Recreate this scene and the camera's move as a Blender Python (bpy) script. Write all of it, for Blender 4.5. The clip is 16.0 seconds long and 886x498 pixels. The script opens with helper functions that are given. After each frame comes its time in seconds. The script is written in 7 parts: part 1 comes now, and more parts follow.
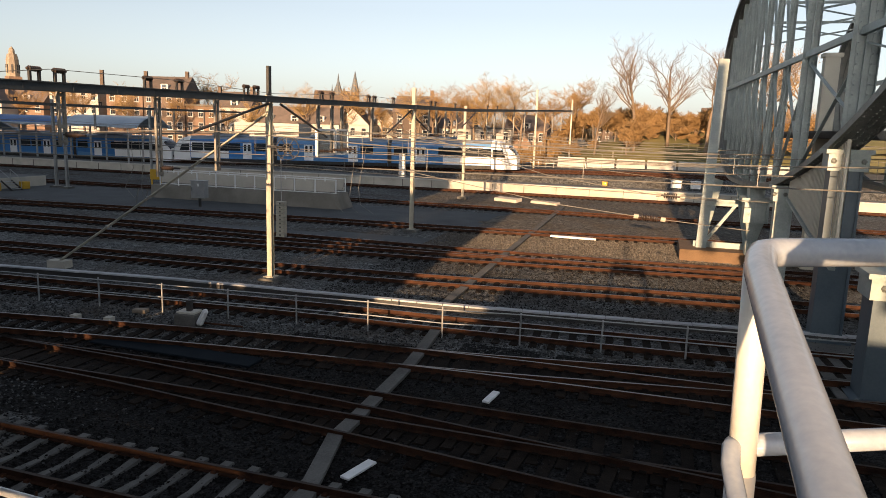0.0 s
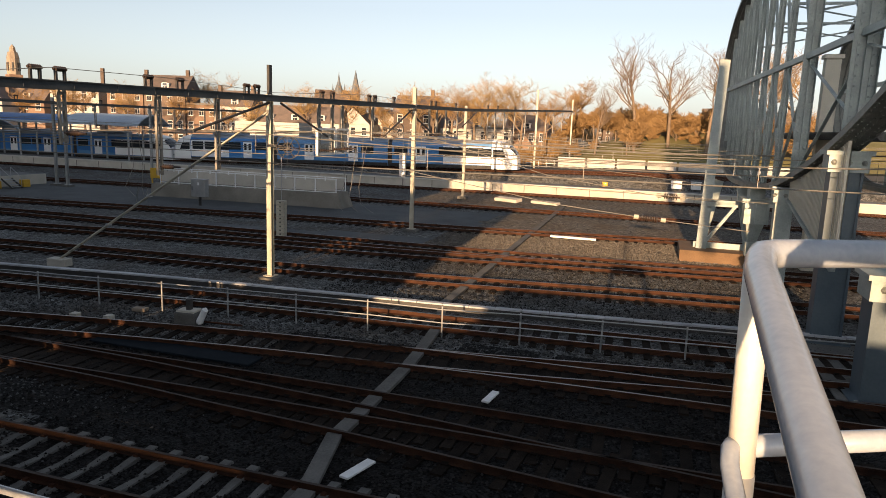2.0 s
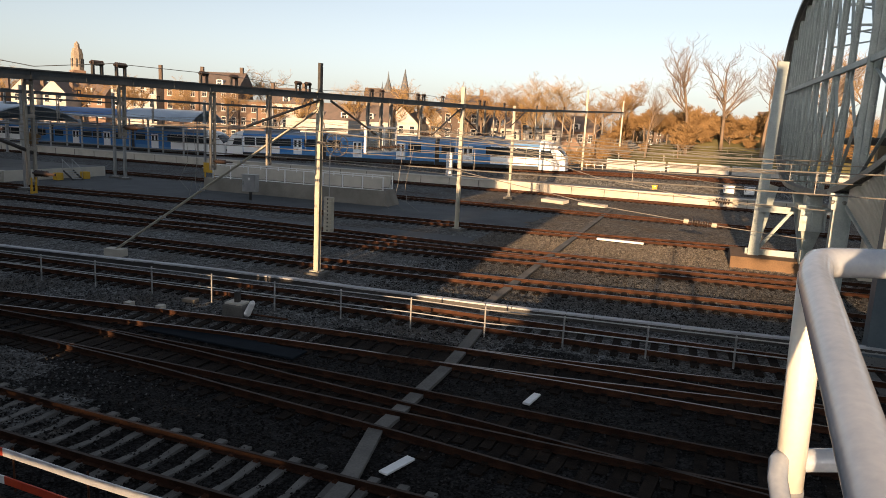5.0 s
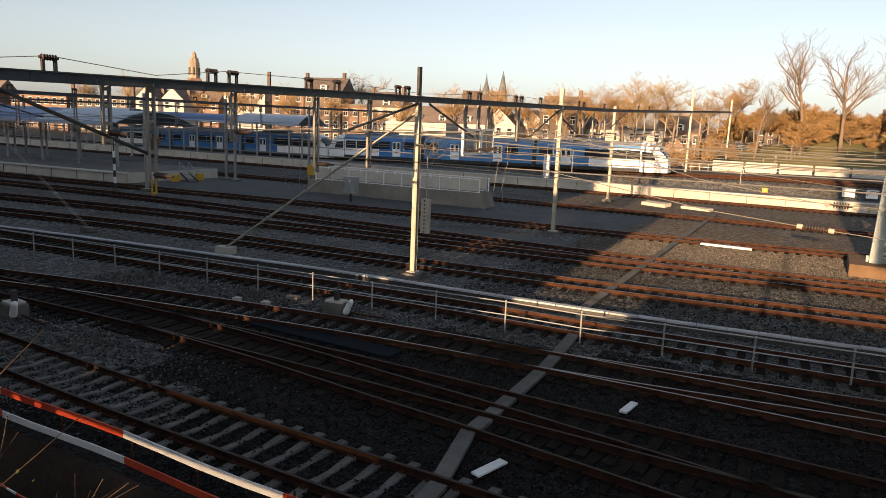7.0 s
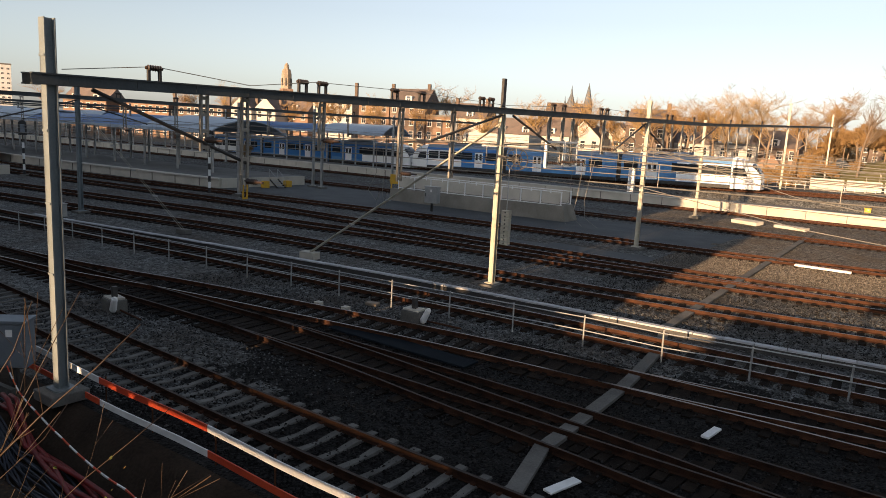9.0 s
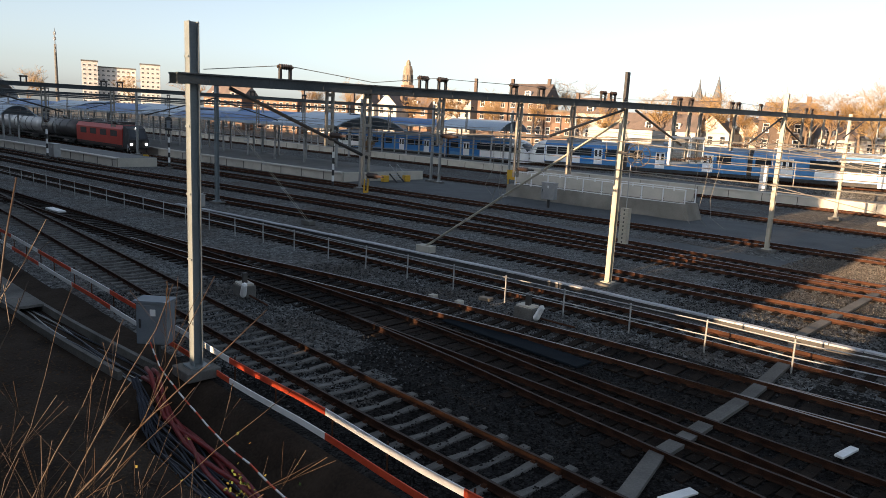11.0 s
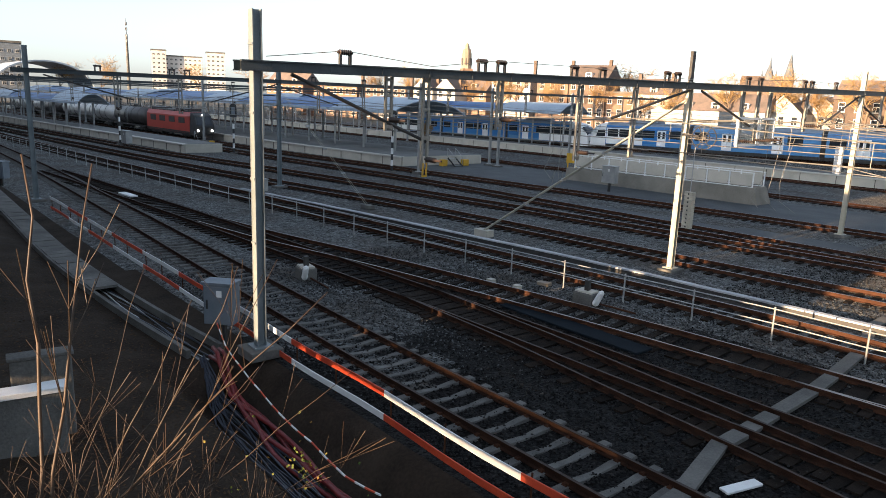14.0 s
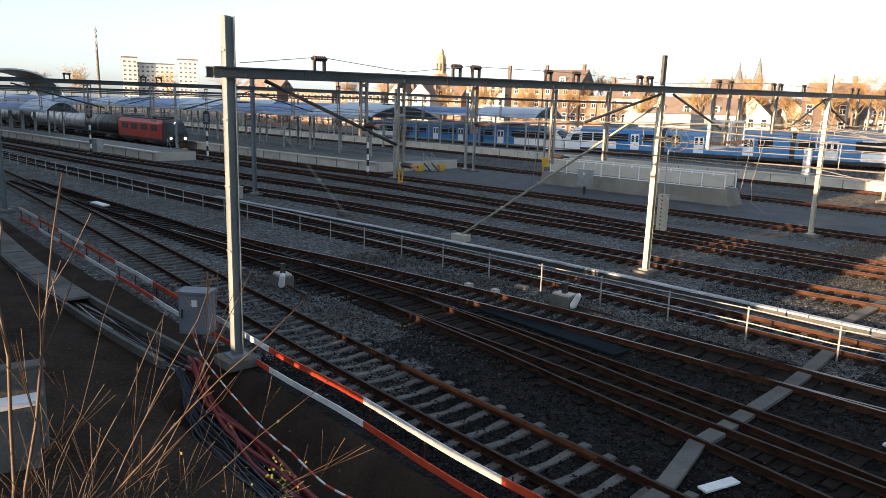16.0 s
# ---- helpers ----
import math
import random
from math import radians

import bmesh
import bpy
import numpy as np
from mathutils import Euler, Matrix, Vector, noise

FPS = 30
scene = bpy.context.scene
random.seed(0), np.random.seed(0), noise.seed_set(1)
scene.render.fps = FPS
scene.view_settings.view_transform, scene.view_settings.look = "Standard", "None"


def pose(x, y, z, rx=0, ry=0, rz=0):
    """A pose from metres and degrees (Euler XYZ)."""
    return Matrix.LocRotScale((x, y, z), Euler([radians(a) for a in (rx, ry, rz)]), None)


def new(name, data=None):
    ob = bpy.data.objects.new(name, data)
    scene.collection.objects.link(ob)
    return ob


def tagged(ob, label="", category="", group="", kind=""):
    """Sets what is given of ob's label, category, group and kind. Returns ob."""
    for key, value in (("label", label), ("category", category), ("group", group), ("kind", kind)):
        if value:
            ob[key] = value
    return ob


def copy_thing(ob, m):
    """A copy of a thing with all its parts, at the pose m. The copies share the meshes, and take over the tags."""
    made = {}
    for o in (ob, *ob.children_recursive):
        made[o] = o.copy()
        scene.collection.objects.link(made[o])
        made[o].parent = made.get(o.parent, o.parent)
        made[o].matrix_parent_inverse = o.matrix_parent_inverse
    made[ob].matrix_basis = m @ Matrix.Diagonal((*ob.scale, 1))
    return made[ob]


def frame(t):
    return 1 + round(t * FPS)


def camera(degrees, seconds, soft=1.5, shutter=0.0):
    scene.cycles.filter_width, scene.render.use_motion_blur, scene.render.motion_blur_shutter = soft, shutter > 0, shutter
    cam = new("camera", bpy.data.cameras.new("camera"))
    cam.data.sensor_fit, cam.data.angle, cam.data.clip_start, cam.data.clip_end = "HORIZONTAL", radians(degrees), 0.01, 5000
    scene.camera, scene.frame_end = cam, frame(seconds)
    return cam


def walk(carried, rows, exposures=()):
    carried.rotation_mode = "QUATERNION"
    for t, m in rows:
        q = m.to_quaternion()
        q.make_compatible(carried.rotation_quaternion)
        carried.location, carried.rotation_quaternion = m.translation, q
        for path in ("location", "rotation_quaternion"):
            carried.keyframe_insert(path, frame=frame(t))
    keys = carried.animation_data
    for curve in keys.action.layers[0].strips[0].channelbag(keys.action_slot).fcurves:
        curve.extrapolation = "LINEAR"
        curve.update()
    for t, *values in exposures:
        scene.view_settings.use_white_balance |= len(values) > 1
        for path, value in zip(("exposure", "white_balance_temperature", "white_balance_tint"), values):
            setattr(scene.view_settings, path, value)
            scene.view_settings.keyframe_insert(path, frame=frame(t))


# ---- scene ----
cam = camera(64.98, 16.0, soft=0.35)
EYE = (0.0, 0.0, 6.8)
PATH = [
    (0.0, 80.172, -1.806, 17.115),
    (0.5, 79.817, -1.698, 17.323),
    (1.0, 80.260, -1.810, 17.164),
    (1.5, 80.245, -1.917, 16.970),
    (2.0, 80.147, -2.028, 17.153),
    (2.5, 80.266, -2.448, 18.166),
    (3.0, 80.084, -2.855, 18.703),
    (5.5, 80.122, -2.536, 22.071),
    (6.0, 80.604, -2.412, 23.496),
    (6.5, 80.026, -2.634, 25.834),
    (7.0, 79.761, -2.307, 28.921),
    (7.5, 79.911, -2.348, 30.870),
    (8.0, 80.094, -2.656, 32.687),
    (8.5, 80.207, -2.830, 34.071),
    (11.0, 79.482, -2.916, 45.226),
    (11.5, 78.828, -2.246, 47.981),
    (12.0, 78.910, -2.078, 49.786),
    (12.5, 78.272, -1.983, 50.269),
    (13.0, 78.087, -2.237, 50.188),
    (13.5, 78.076, -2.258, 50.133),
    (14.0, 77.972, -2.206, 49.961),
    (14.5, 77.263, -1.749, 50.297),
    (15.0, 77.976, -1.315, 49.802),
    (15.5, 78.356, -1.491, 48.595),
    (16.0, 78.462, -1.742, 47.958),
]
walk(cam, [(t, pose(*EYE, rx, ry, rz)) for t, rx, ry, rz in PATH], [(0, 1.2, 6600, 13), (8.5, 1.28, 6600, 13), (11, 1.65, 6150, 11), (12.5, 1.85, 6100, 10), (15, 2.2, 6100, 10), (16, 2.1, 6100, 10)])

# ---- world and sun ----
SUN_EL = 8.5
SUN_TRAVEL = Vector((-0.04, 1.0, -math.tan(radians(SUN_EL)) * 1.014)).normalized()
world = bpy.data.worlds.new("sky")
scene.world = world
world.use_nodes = True
wn = world.node_tree
sky = wn.nodes.new("ShaderNodeTexSky")
sky.sky_type = "NISHITA"
sky.sun_disc = False
sky.sun_elevation = radians(SUN_EL)
sky.sun_rotation = math.atan2(-SUN_TRAVEL.x, -SUN_TRAVEL.y)
sky.air_density, sky.dust_density, sky.ozone_density = 1.0, 1.2, 1.0
haze = wn.nodes.new("ShaderNodeHueSaturation")
haze.inputs["Saturation"].default_value = 0.42
tint = wn.nodes.new("ShaderNodeMix")
tint.data_type, tint.blend_type = "RGBA", "MULTIPLY"
tint.inputs[0].default_value = 1.0
tint.inputs[7].default_value = (0.93, 1.0, 1.11, 1)
wn.links.new(sky.outputs[0], haze.inputs["Color"])
wn.links.new(haze.outputs[0], tint.inputs[6])
wn.links.new(tint.outputs[2], wn.nodes["Background"].inputs[0])
wn.nodes["Background"].inputs[1].default_value = 0.085
sun_data = bpy.data.lights.new("sun", "SUN")
sun_data.energy, sun_data.angle, sun_data.color = 5.0, radians(0.55), (1.0, 0.665, 0.375)
sun = new("sun", sun_data)
sun.rotation_euler = SUN_TRAVEL.to_track_quat("-Z", "Y").to_euler()

# ---- materials ----
def mat(name, c1, c2, scale=3.0, rough=0.7, metal=0.0, bump=0.0, bscale=40.0, fine=0.35, vary=0.0, spec=0.4):
    """Two-scale noise between two colours, with fine relief, laid out in world metres."""
    m = bpy.data.materials.new(name)
    m.use_nodes = True
    n, l = m.node_tree.nodes, m.node_tree.links
    b = n["Principled BSDF"]
    geo = n.new("ShaderNodeNewGeometry")
    big, small = n.new("ShaderNodeTexNoise"), n.new("ShaderNodeTexNoise")
    big.inputs["Scale"].default_value, big.inputs["Detail"].default_value = scale, 4
    small.inputs["Scale"].default_value, small.inputs["Detail"].default_value = bscale, 3
    for t in (big, small):
        l.new(geo.outputs["Position"], t.inputs["Vector"])
    add = n.new("ShaderNodeMix")
    add.data_type = "FLOAT"
    add.inputs[0].default_value = fine
    l.new(big.outputs["Fac"], add.inputs[2])
    l.new(small.outputs["Fac"], add.inputs[3])
    ramp = n.new("ShaderNodeMapRange")
    ramp.inputs["From Min"].default_value, ramp.inputs["From Max"].default_value = 0.33, 0.67
    l.new(add.outputs[0], ramp.inputs["Value"])
    mix = n.new("ShaderNodeMix")
    mix.data_type = "RGBA"
    mix.inputs[6].default_value, mix.inputs[7].default_value = (*c1, 1), (*c2, 1)
    l.new(ramp.outputs[0], mix.inputs[0])
    out = mix.outputs[2]
    if vary:
        info, hsv, mr = n.new("ShaderNodeObjectInfo"), n.new("ShaderNodeHueSaturation"), n.new("ShaderNodeMapRange")
        mr.inputs["To Min"].default_value, mr.inputs["To Max"].default_value = 1 - vary, 1 + vary
        l.new(info.outputs["Random"], mr.inputs["Value"])
        l.new(mr.outputs[0], hsv.inputs["Value"])
        l.new(out, hsv.inputs["Color"])
        out = hsv.outputs[0]
    l.new(out, b.inputs["Base Color"])
    b.inputs["Roughness"].default_value, b.inputs["Metallic"].default_value = rough, metal
    b.inputs["Specular IOR Level"].default_value = spec
    if bump:
        bp = n.new("ShaderNodeBump")
        bp.inputs["Strength"].default_value, bp.inputs["Distance"].default_value = bump, 0.03
        l.new(small.outputs["Fac"], bp.inputs["Height"])
        l.new(bp.outputs[0], b.inputs["Normal"])
    return m


def island_mat(name, colours, rough=0.9):
    """Loose pieces, each in its own shade."""
    m = bpy.data.materials.new(name)
    m.use_nodes = True
    n, l = m.node_tree.nodes, m.node_tree.links
    geo, ramp = n.new("ShaderNodeNewGeometry"), n.new("ShaderNodeValToRGB")
    l.new(geo.outputs["Random Per Island"], ramp.inputs[0])
    while len(ramp.color_ramp.elements) < len(colours):
        ramp.color_ramp.elements.new(0.5)
    for i, (e, c) in enumerate(zip(ramp.color_ramp.elements, colours)):
        e.position, e.color = i / (len(colours) - 1), (*c, 1)
    l.new(ramp.outputs[0], n["Principled BSDF"].inputs["Base Color"])
    n["Principled BSDF"].inputs["Roughness"].default_value = rough
    n["Principled BSDF"].inputs["Specular IOR Level"].default_value = 0.1
    return m


def ballast_mat(name, dark, light, rust):
    """Crushed stone: cells of their own shade, rust dust in large drifts, strong relief."""
    m = bpy.data.materials.new(name)
    m.use_nodes = True
    n, l = m.node_tree.nodes, m.node_tree.links
    b = n["Principled BSDF"]
    geo = n.new("ShaderNodeNewGeometry")
    cell, edge = n.new("ShaderNodeTexVoronoi"), n.new("ShaderNodeTexVoronoi")
    for v in (cell, edge):
        v.inputs["Scale"].default_value = 17
        l.new(geo.outputs["Position"], v.inputs["Vector"])
    sep, mix = n.new("ShaderNodeSeparateColor"), n.new("ShaderNodeMix")
    mix.data_type = "RGBA"
    mix.inputs[6].default_value, mix.inputs[7].default_value = (*dark, 1), (*light, 1)
    l.new(cell.outputs["Color"], sep.inputs[0])
    l.new(sep.outputs[0], mix.inputs[0])
    drift, mr, mix2 = n.new("ShaderNodeTexNoise"), n.new("ShaderNodeMapRange"), n.new("ShaderNodeMix")
    drift.inputs["Scale"].default_value, drift.inputs["Detail"].default_value = 0.35, 6
    l.new(geo.outputs["Position"], drift.inputs["Vector"])
    mr.inputs["From Min"].default_value, mr.inputs["From Max"].default_value, mr.inputs["To Max"].default_value = 0.42, 0.7, 0.75
    l.new(drift.outputs["Fac"], mr.inputs["Value"])
    mix2.data_type = "RGBA"
    mix2.inputs[7].default_value = (*rust, 1)
    l.new(mr.outputs[0], mix2.inputs[0])
    l.new(mix.outputs[2], mix2.inputs[6])
    blot, mrv, hsv = n.new("ShaderNodeTexNoise"), n.new("ShaderNodeMapRange"), n.new("ShaderNodeHueSaturation")
    blot.inputs["Scale"].default_value, blot.inputs["Detail"].default_value = 2.6, 7
    blot.inputs["Roughness"].default_value = 0.7
    l.new(geo.outputs["Position"], blot.inputs["Vector"])
    mrv.inputs["From Min"].default_value, mrv.inputs["From Max"].default_value = 0.36, 0.64
    mrv.inputs["To Min"].default_value, mrv.inputs["To Max"].default_value = 0.45, 1.6
    l.new(blot.outputs["Fac"], mrv.inputs["Value"])
    l.new(mrv.outputs[0], hsv.inputs["Value"])
    l.new(mix2.outputs[2], hsv.inputs["Color"])
    l.new(hsv.outputs[0], b.inputs["Base Color"])
    b.inputs["Roughness"].default_value = 0.9
    b.inputs["Specular IOR Level"].default_value = 0.12
    bp = n.new("ShaderNodeBump")
    bp.inputs["Strength"].default_value, bp.inputs["Distance"].default_value = 0.9, 0.05
    bp.invert = True
    l.new(edge.outputs["Distance"], bp.inputs["Height"])
    l.new(bp.outputs[0], b.inputs["Normal"])
    return m


BALLAST = ballast_mat("ballast", (0.012, 0.0124, 0.0123), (0.188, 0.192, 0.186), (0.06, 0.048, 0.037))
# Ballast darkened in its colour to stand for shade on the near tracks.
BALLAST_DARK = ballast_mat("shaded_ballast", (0.003, 0.0029, 0.0028), (0.024, 0.023, 0.022), (0.008, 0.0055, 0.004))
# Paler ballast: sunlight on the lit stretch put into the colour.
BALLAST_LIGHT = ballast_mat("sun_pale_ballast", (0.025, 0.022, 0.019), (0.21, 0.19, 0.16), (0.10, 0.075, 0.05))
SOIL = mat("soil", (0.017, 0.012, 0.009), (0.046, 0.034, 0.024), 0.8, 0.95, bump=0.9, bscale=14, spec=0.08)
ASPHALT = mat("asphalt", (0.044, 0.048, 0.05), (0.08, 0.085, 0.087), 0.5, 0.9, bump=0.3, bscale=60)
FARGROUND = mat("far_ground", (0.05, 0.045, 0.035), (0.09, 0.08, 0.06), 0.1, 0.95, bscale=2)
RAIL_RUST = mat("rail_rust", (0.023, 0.0105, 0.0068), (0.078, 0.033, 0.017), 2.5, 0.8, 0.0, 0.3, 60, spec=0.12)
RAIL_TOP = mat("rail_running_face", (0.12, 0.10, 0.086), (0.22, 0.19, 0.168), 1.2, 0.4, 0.75, bscale=20)
# Darker copy of the rail rust, for the tracks with dull rails.
RAIL_DARK = mat("dark_rail_rust", (0.013, 0.007, 0.005), (0.046, 0.0215, 0.0125), 2.5, 0.85, 0.0, 0.3, 60, spec=0.1)
RAIL_DULL = mat("rail_dull_face", (0.021, 0.013, 0.0095), (0.047, 0.03, 0.021), 1.5, 0.65, 0.0, bscale=20, spec=0.2)
CONC_SLEEPER = mat("concrete_sleeper", (0.075, 0.072, 0.066), (0.165, 0.158, 0.145), 2.5, 0.9, spec=0.1, bump=0.3, bscale=50, vary=0.18)
WOOD_SLEEPER = mat("wood_sleeper", (0.0065, 0.005, 0.004), (0.023, 0.0165, 0.012), 3, 0.9, bump=0.5, bscale=35, vary=0.3, spec=0.08)
CONCRETE = mat("concrete", (0.38, 0.355, 0.30), (0.54, 0.50, 0.42), 0.7, 0.9, bump=0.25, bscale=30)
CONC_WEATHER = mat("weathered_concrete", (0.078, 0.075, 0.068), (0.17, 0.162, 0.147), 0.9, 0.92, spec=0.15, bump=0.35, bscale=22)
PLAT_TOP = mat("platform_paving", (0.10, 0.105, 0.10), (0.165, 0.165, 0.155), 0.6, 0.9, bump=0.2, bscale=9)
PLAT_EDGE = mat("platform_edge_stone", (0.42, 0.40, 0.36), (0.54, 0.51, 0.45), 0.8, 0.85, bscale=12)
GALV = mat("galvanised_steel", (0.28, 0.29, 0.29), (0.40, 0.40, 0.385), 2, 0.5, 0.55, 0.1, 30)
MAST_GREY = mat("mast_paint", (0.14, 0.17, 0.185), (0.23, 0.26, 0.27), 1.2, 0.55, 0.25, 0.1, 25)
MAST_CREAM = mat("weathered_cream_mast", (0.33, 0.31, 0.25), (0.46, 0.43, 0.34), 1.5, 0.6, 0.1, 0.1, 25)
HANGER_STEEL = mat("hanger_steel", (0.17, 0.16, 0.14), (0.31, 0.29, 0.25), 2, 0.6, 0.3, 0.1, 30)
BEAM_GREY = mat("beam_paint", (0.03, 0.038, 0.043), (0.065, 0.076, 0.082), 1.0, 0.6, 0.25, 0.1, 20)
DARK_STEEL = mat("dark_steel", (0.035, 0.035, 0.035), (0.07, 0.065, 0.06), 3, 0.6, 0.3)
INSULATOR = mat("brown_insulator", (0.028, 0.02, 0.016), (0.055, 0.036, 0.027), 4, 0.35)
WIRE = mat("wire", (0.16, 0.15, 0.13), (0.27, 0.25, 0.215), 2, 0.55, 0.3)
WHITE_PAINT = mat("white_paint", (0.62, 0.62, 0.60), (0.80, 0.80, 0.78), 2.5, 0.55, bump=0.05, bscale=60)
RED_PAINT = mat("red_paint", (0.42, 0.045, 0.02), (0.60, 0.085, 0.03), 2.0, 0.55, bscale=30)
YELLOW = mat("yellow_paint", (0.44, 0.25, 0.02), (0.58, 0.35, 0.03), 3, 0.6)
BLACK_PAINT = mat("black_paint", (0.02, 0.02, 0.02), (0.04, 0.04, 0.04), 3, 0.6)
CAB_GREY = mat("cabinet_grey", (0.12, 0.145, 0.17), (0.18, 0.205, 0.23), 2, 0.55, 0.1, 0.05, 40)
BRIDGE = mat("bridge_paint", (0.23, 0.27, 0.255), (0.36, 0.40, 0.375), 1.3, 0.5, 0.1, 0.15, 14)
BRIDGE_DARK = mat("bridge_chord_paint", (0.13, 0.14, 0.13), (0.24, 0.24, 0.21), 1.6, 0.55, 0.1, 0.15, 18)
# Bridge paint darkened and blued to stand for shade on the columns.
BRIDGE_SHADE = mat("shaded_bridge_paint", (0.055, 0.08, 0.098), (0.09, 0.118, 0.135), 0.9, 0.5, 0.1, 0.1, 14)
CREAM_RIB = mat("cream_ribbed_sheet", (0.50, 0.47, 0.38), (0.62, 0.58, 0.47), 1.0, 0.6, 0.1, 0.1, 20)
# One rail paint in two tones: bluish for shade, cream for sun.
HANDRAIL = mat("shaded_handrail_paint", (0.29, 0.325, 0.37), (0.40, 0.43, 0.47), 6.0, 0.22, 0.1, 0.02, 90)
HAND_POST_SUN = mat("sunlit_handrail_paint", (0.55, 0.53, 0.47), (0.66, 0.635, 0.565), 6.0, 0.4, 0.05, 0.03, 90)
DUCT_LID = mat("pale_duct_lid", (0.32, 0.33, 0.34), (0.47, 0.475, 0.48), 1.4, 0.8, bump=0.2, bscale=30, vary=0.12)
BLUE = mat("train_blue", (0.02, 0.13, 0.36), (0.03, 0.17, 0.44), 0.3, 0.3, bscale=5)
LIGHT_BLUE = mat("train_light_blue", (0.05, 0.165, 0.36), (0.09, 0.235, 0.44), 0.4, 0.3, bscale=5)
TRAIN_WHITE = mat("train_white", (0.70, 0.71, 0.71), (0.80, 0.80, 0.79), 0.5, 0.3, bscale=5)
TRAIN_ROOF = mat("train_roof", (0.16, 0.20, 0.25), (0.24, 0.28, 0.33), 0.8, 0.6, bscale=8)
LOCO_RED = mat("loco_red", (0.30, 0.03, 0.02), (0.40, 0.05, 0.033), 0.5, 0.45, bscale=8)
TANK_GREY = mat("tank_grey", (0.40, 0.39, 0.37), (0.60, 0.58, 0.55), 0.5, 0.42, 0.5, bscale=6)
TANK_DARK = mat("tank_dark", (0.05, 0.045, 0.042), (0.09, 0.08, 0.075), 0.5, 0.4, 0.3, bscale=6)
CANOPY_BLUE = mat("canopy_blue_roof", (0.035, 0.10, 0.26), (0.07, 0.16, 0.34), 0.3, 0.45, 0.2, bscale=3)
CANOPY_WHITE = mat("canopy_white_sheet", (0.27, 0.33, 0.40), (0.38, 0.44, 0.50), 0.3, 0.45, 0.1, bscale=4)
BRICK_ORANGE = mat("orange_brick", (0.15, 0.095, 0.065), (0.25, 0.165, 0.115), 0.4, 0.9, bscale=6, vary=0.15)
BRICK_BROWN = mat("brown_brick", (0.085, 0.062, 0.048), (0.15, 0.11, 0.083), 0.4, 0.9, bscale=6, vary=0.15)
STUCCO = mat("white_stucco", (0.34, 0.32, 0.285), (0.48, 0.455, 0.41), 0.3, 0.85, bscale=5, vary=0.08)
STONE = mat("pale_stone", (0.19, 0.15, 0.11), (0.29, 0.235, 0.175), 0.15, 0.9, bscale=3)
ROOF_TILE = mat("roof_tiles", (0.09, 0.075, 0.065), (0.16, 0.12, 0.10), 0.6, 0.8, bscale=8, vary=0.25)
SLATE = mat("slate_spire", (0.07, 0.08, 0.09), (0.12, 0.13, 0.14), 0.4, 0.6, bscale=6)
TRIM_WHITE = mat("white_window_trim", (0.44, 0.43, 0.41), (0.56, 0.55, 0.53), 1, 0.6)
GRASS = mat("grass", (0.115, 0.108, 0.034), (0.22, 0.185, 0.07), 0.25, 0.95, bump=0.6, bscale=9)
BARK = mat("bark", (0.12, 0.085, 0.055), (0.22, 0.16, 0.11), 0.8, 0.9, bscale=12)
TWIG = mat("twigs", (0.22, 0.14, 0.056), (0.36, 0.235, 0.10), 0.6, 0.9, bscale=6)
TWIG_DARK = mat("far_twigs", (0.18, 0.108, 0.044), (0.30, 0.185, 0.078), 0.3, 0.9, bscale=3)
STEM = mat("shrub_bark", (0.024, 0.0145, 0.009), (0.068, 0.04, 0.021), 7, 0.6, bscale=70)
STONES = island_mat("loose_stones", [(0.011, 0.0115, 0.0115), (0.038, 0.039, 0.039), (0.122, 0.124, 0.122), (0.032, 0.026, 0.021)])
# Darker stones carry the same coloured-in shade.
STONES_DARK = island_mat("shaded_stones", [(0.003, 0.003, 0.003), (0.011, 0.0105, 0.01), (0.042, 0.04, 0.038), (0.008, 0.006, 0.005)])
# Stones lightened likewise for the sunlit stretch.
STONES_LIGHT = island_mat("sun_pale_stones", [(0.04, 0.037, 0.033), (0.10, 0.092, 0.08), (0.20, 0.18, 0.155), (0.07, 0.05, 0.035)])
FOLIAGE = island_mat("small_leaves", [(0.05, 0.075, 0.02), (0.11, 0.13, 0.035), (0.16, 0.10, 0.03)])
LITTER = island_mat("leaf_litter", [(0.03, 0.018, 0.011), (0.075, 0.045, 0.022), (0.05, 0.032, 0.019)])
RED_PIPE = mat("red_cable_pipe", (0.12, 0.012, 0.012), (0.20, 0.022, 0.02), 3, 0.5)
CABLE_BLACK = mat("black_cable", (0.018, 0.02, 0.028), (0.035, 0.04, 0.055), 3, 0.45)
LAMP_GLOW = bpy.data.materials.new("lit_headlight")
LAMP_GLOW.use_nodes = True
LAMP_GLOW.node_tree.nodes["Principled BSDF"].inputs["Emission Color"].default_value = (1, 0.95, 0.85, 1)
LAMP_GLOW.node_tree.nodes["Principled BSDF"].inputs["Emission Strength"].default_value = 6.0
GLASS = bpy.data.materials.new("window_glass")
GLASS.use_nodes = True
_g = GLASS.node_tree.nodes["Principled BSDF"]
_g.inputs["Base Color"].default_value = (0.025, 0.03, 0.035, 1)
_g.inputs["Roughness"].default_value = 0.08
_g.inputs["Specular IOR Level"].default_value = 0.6


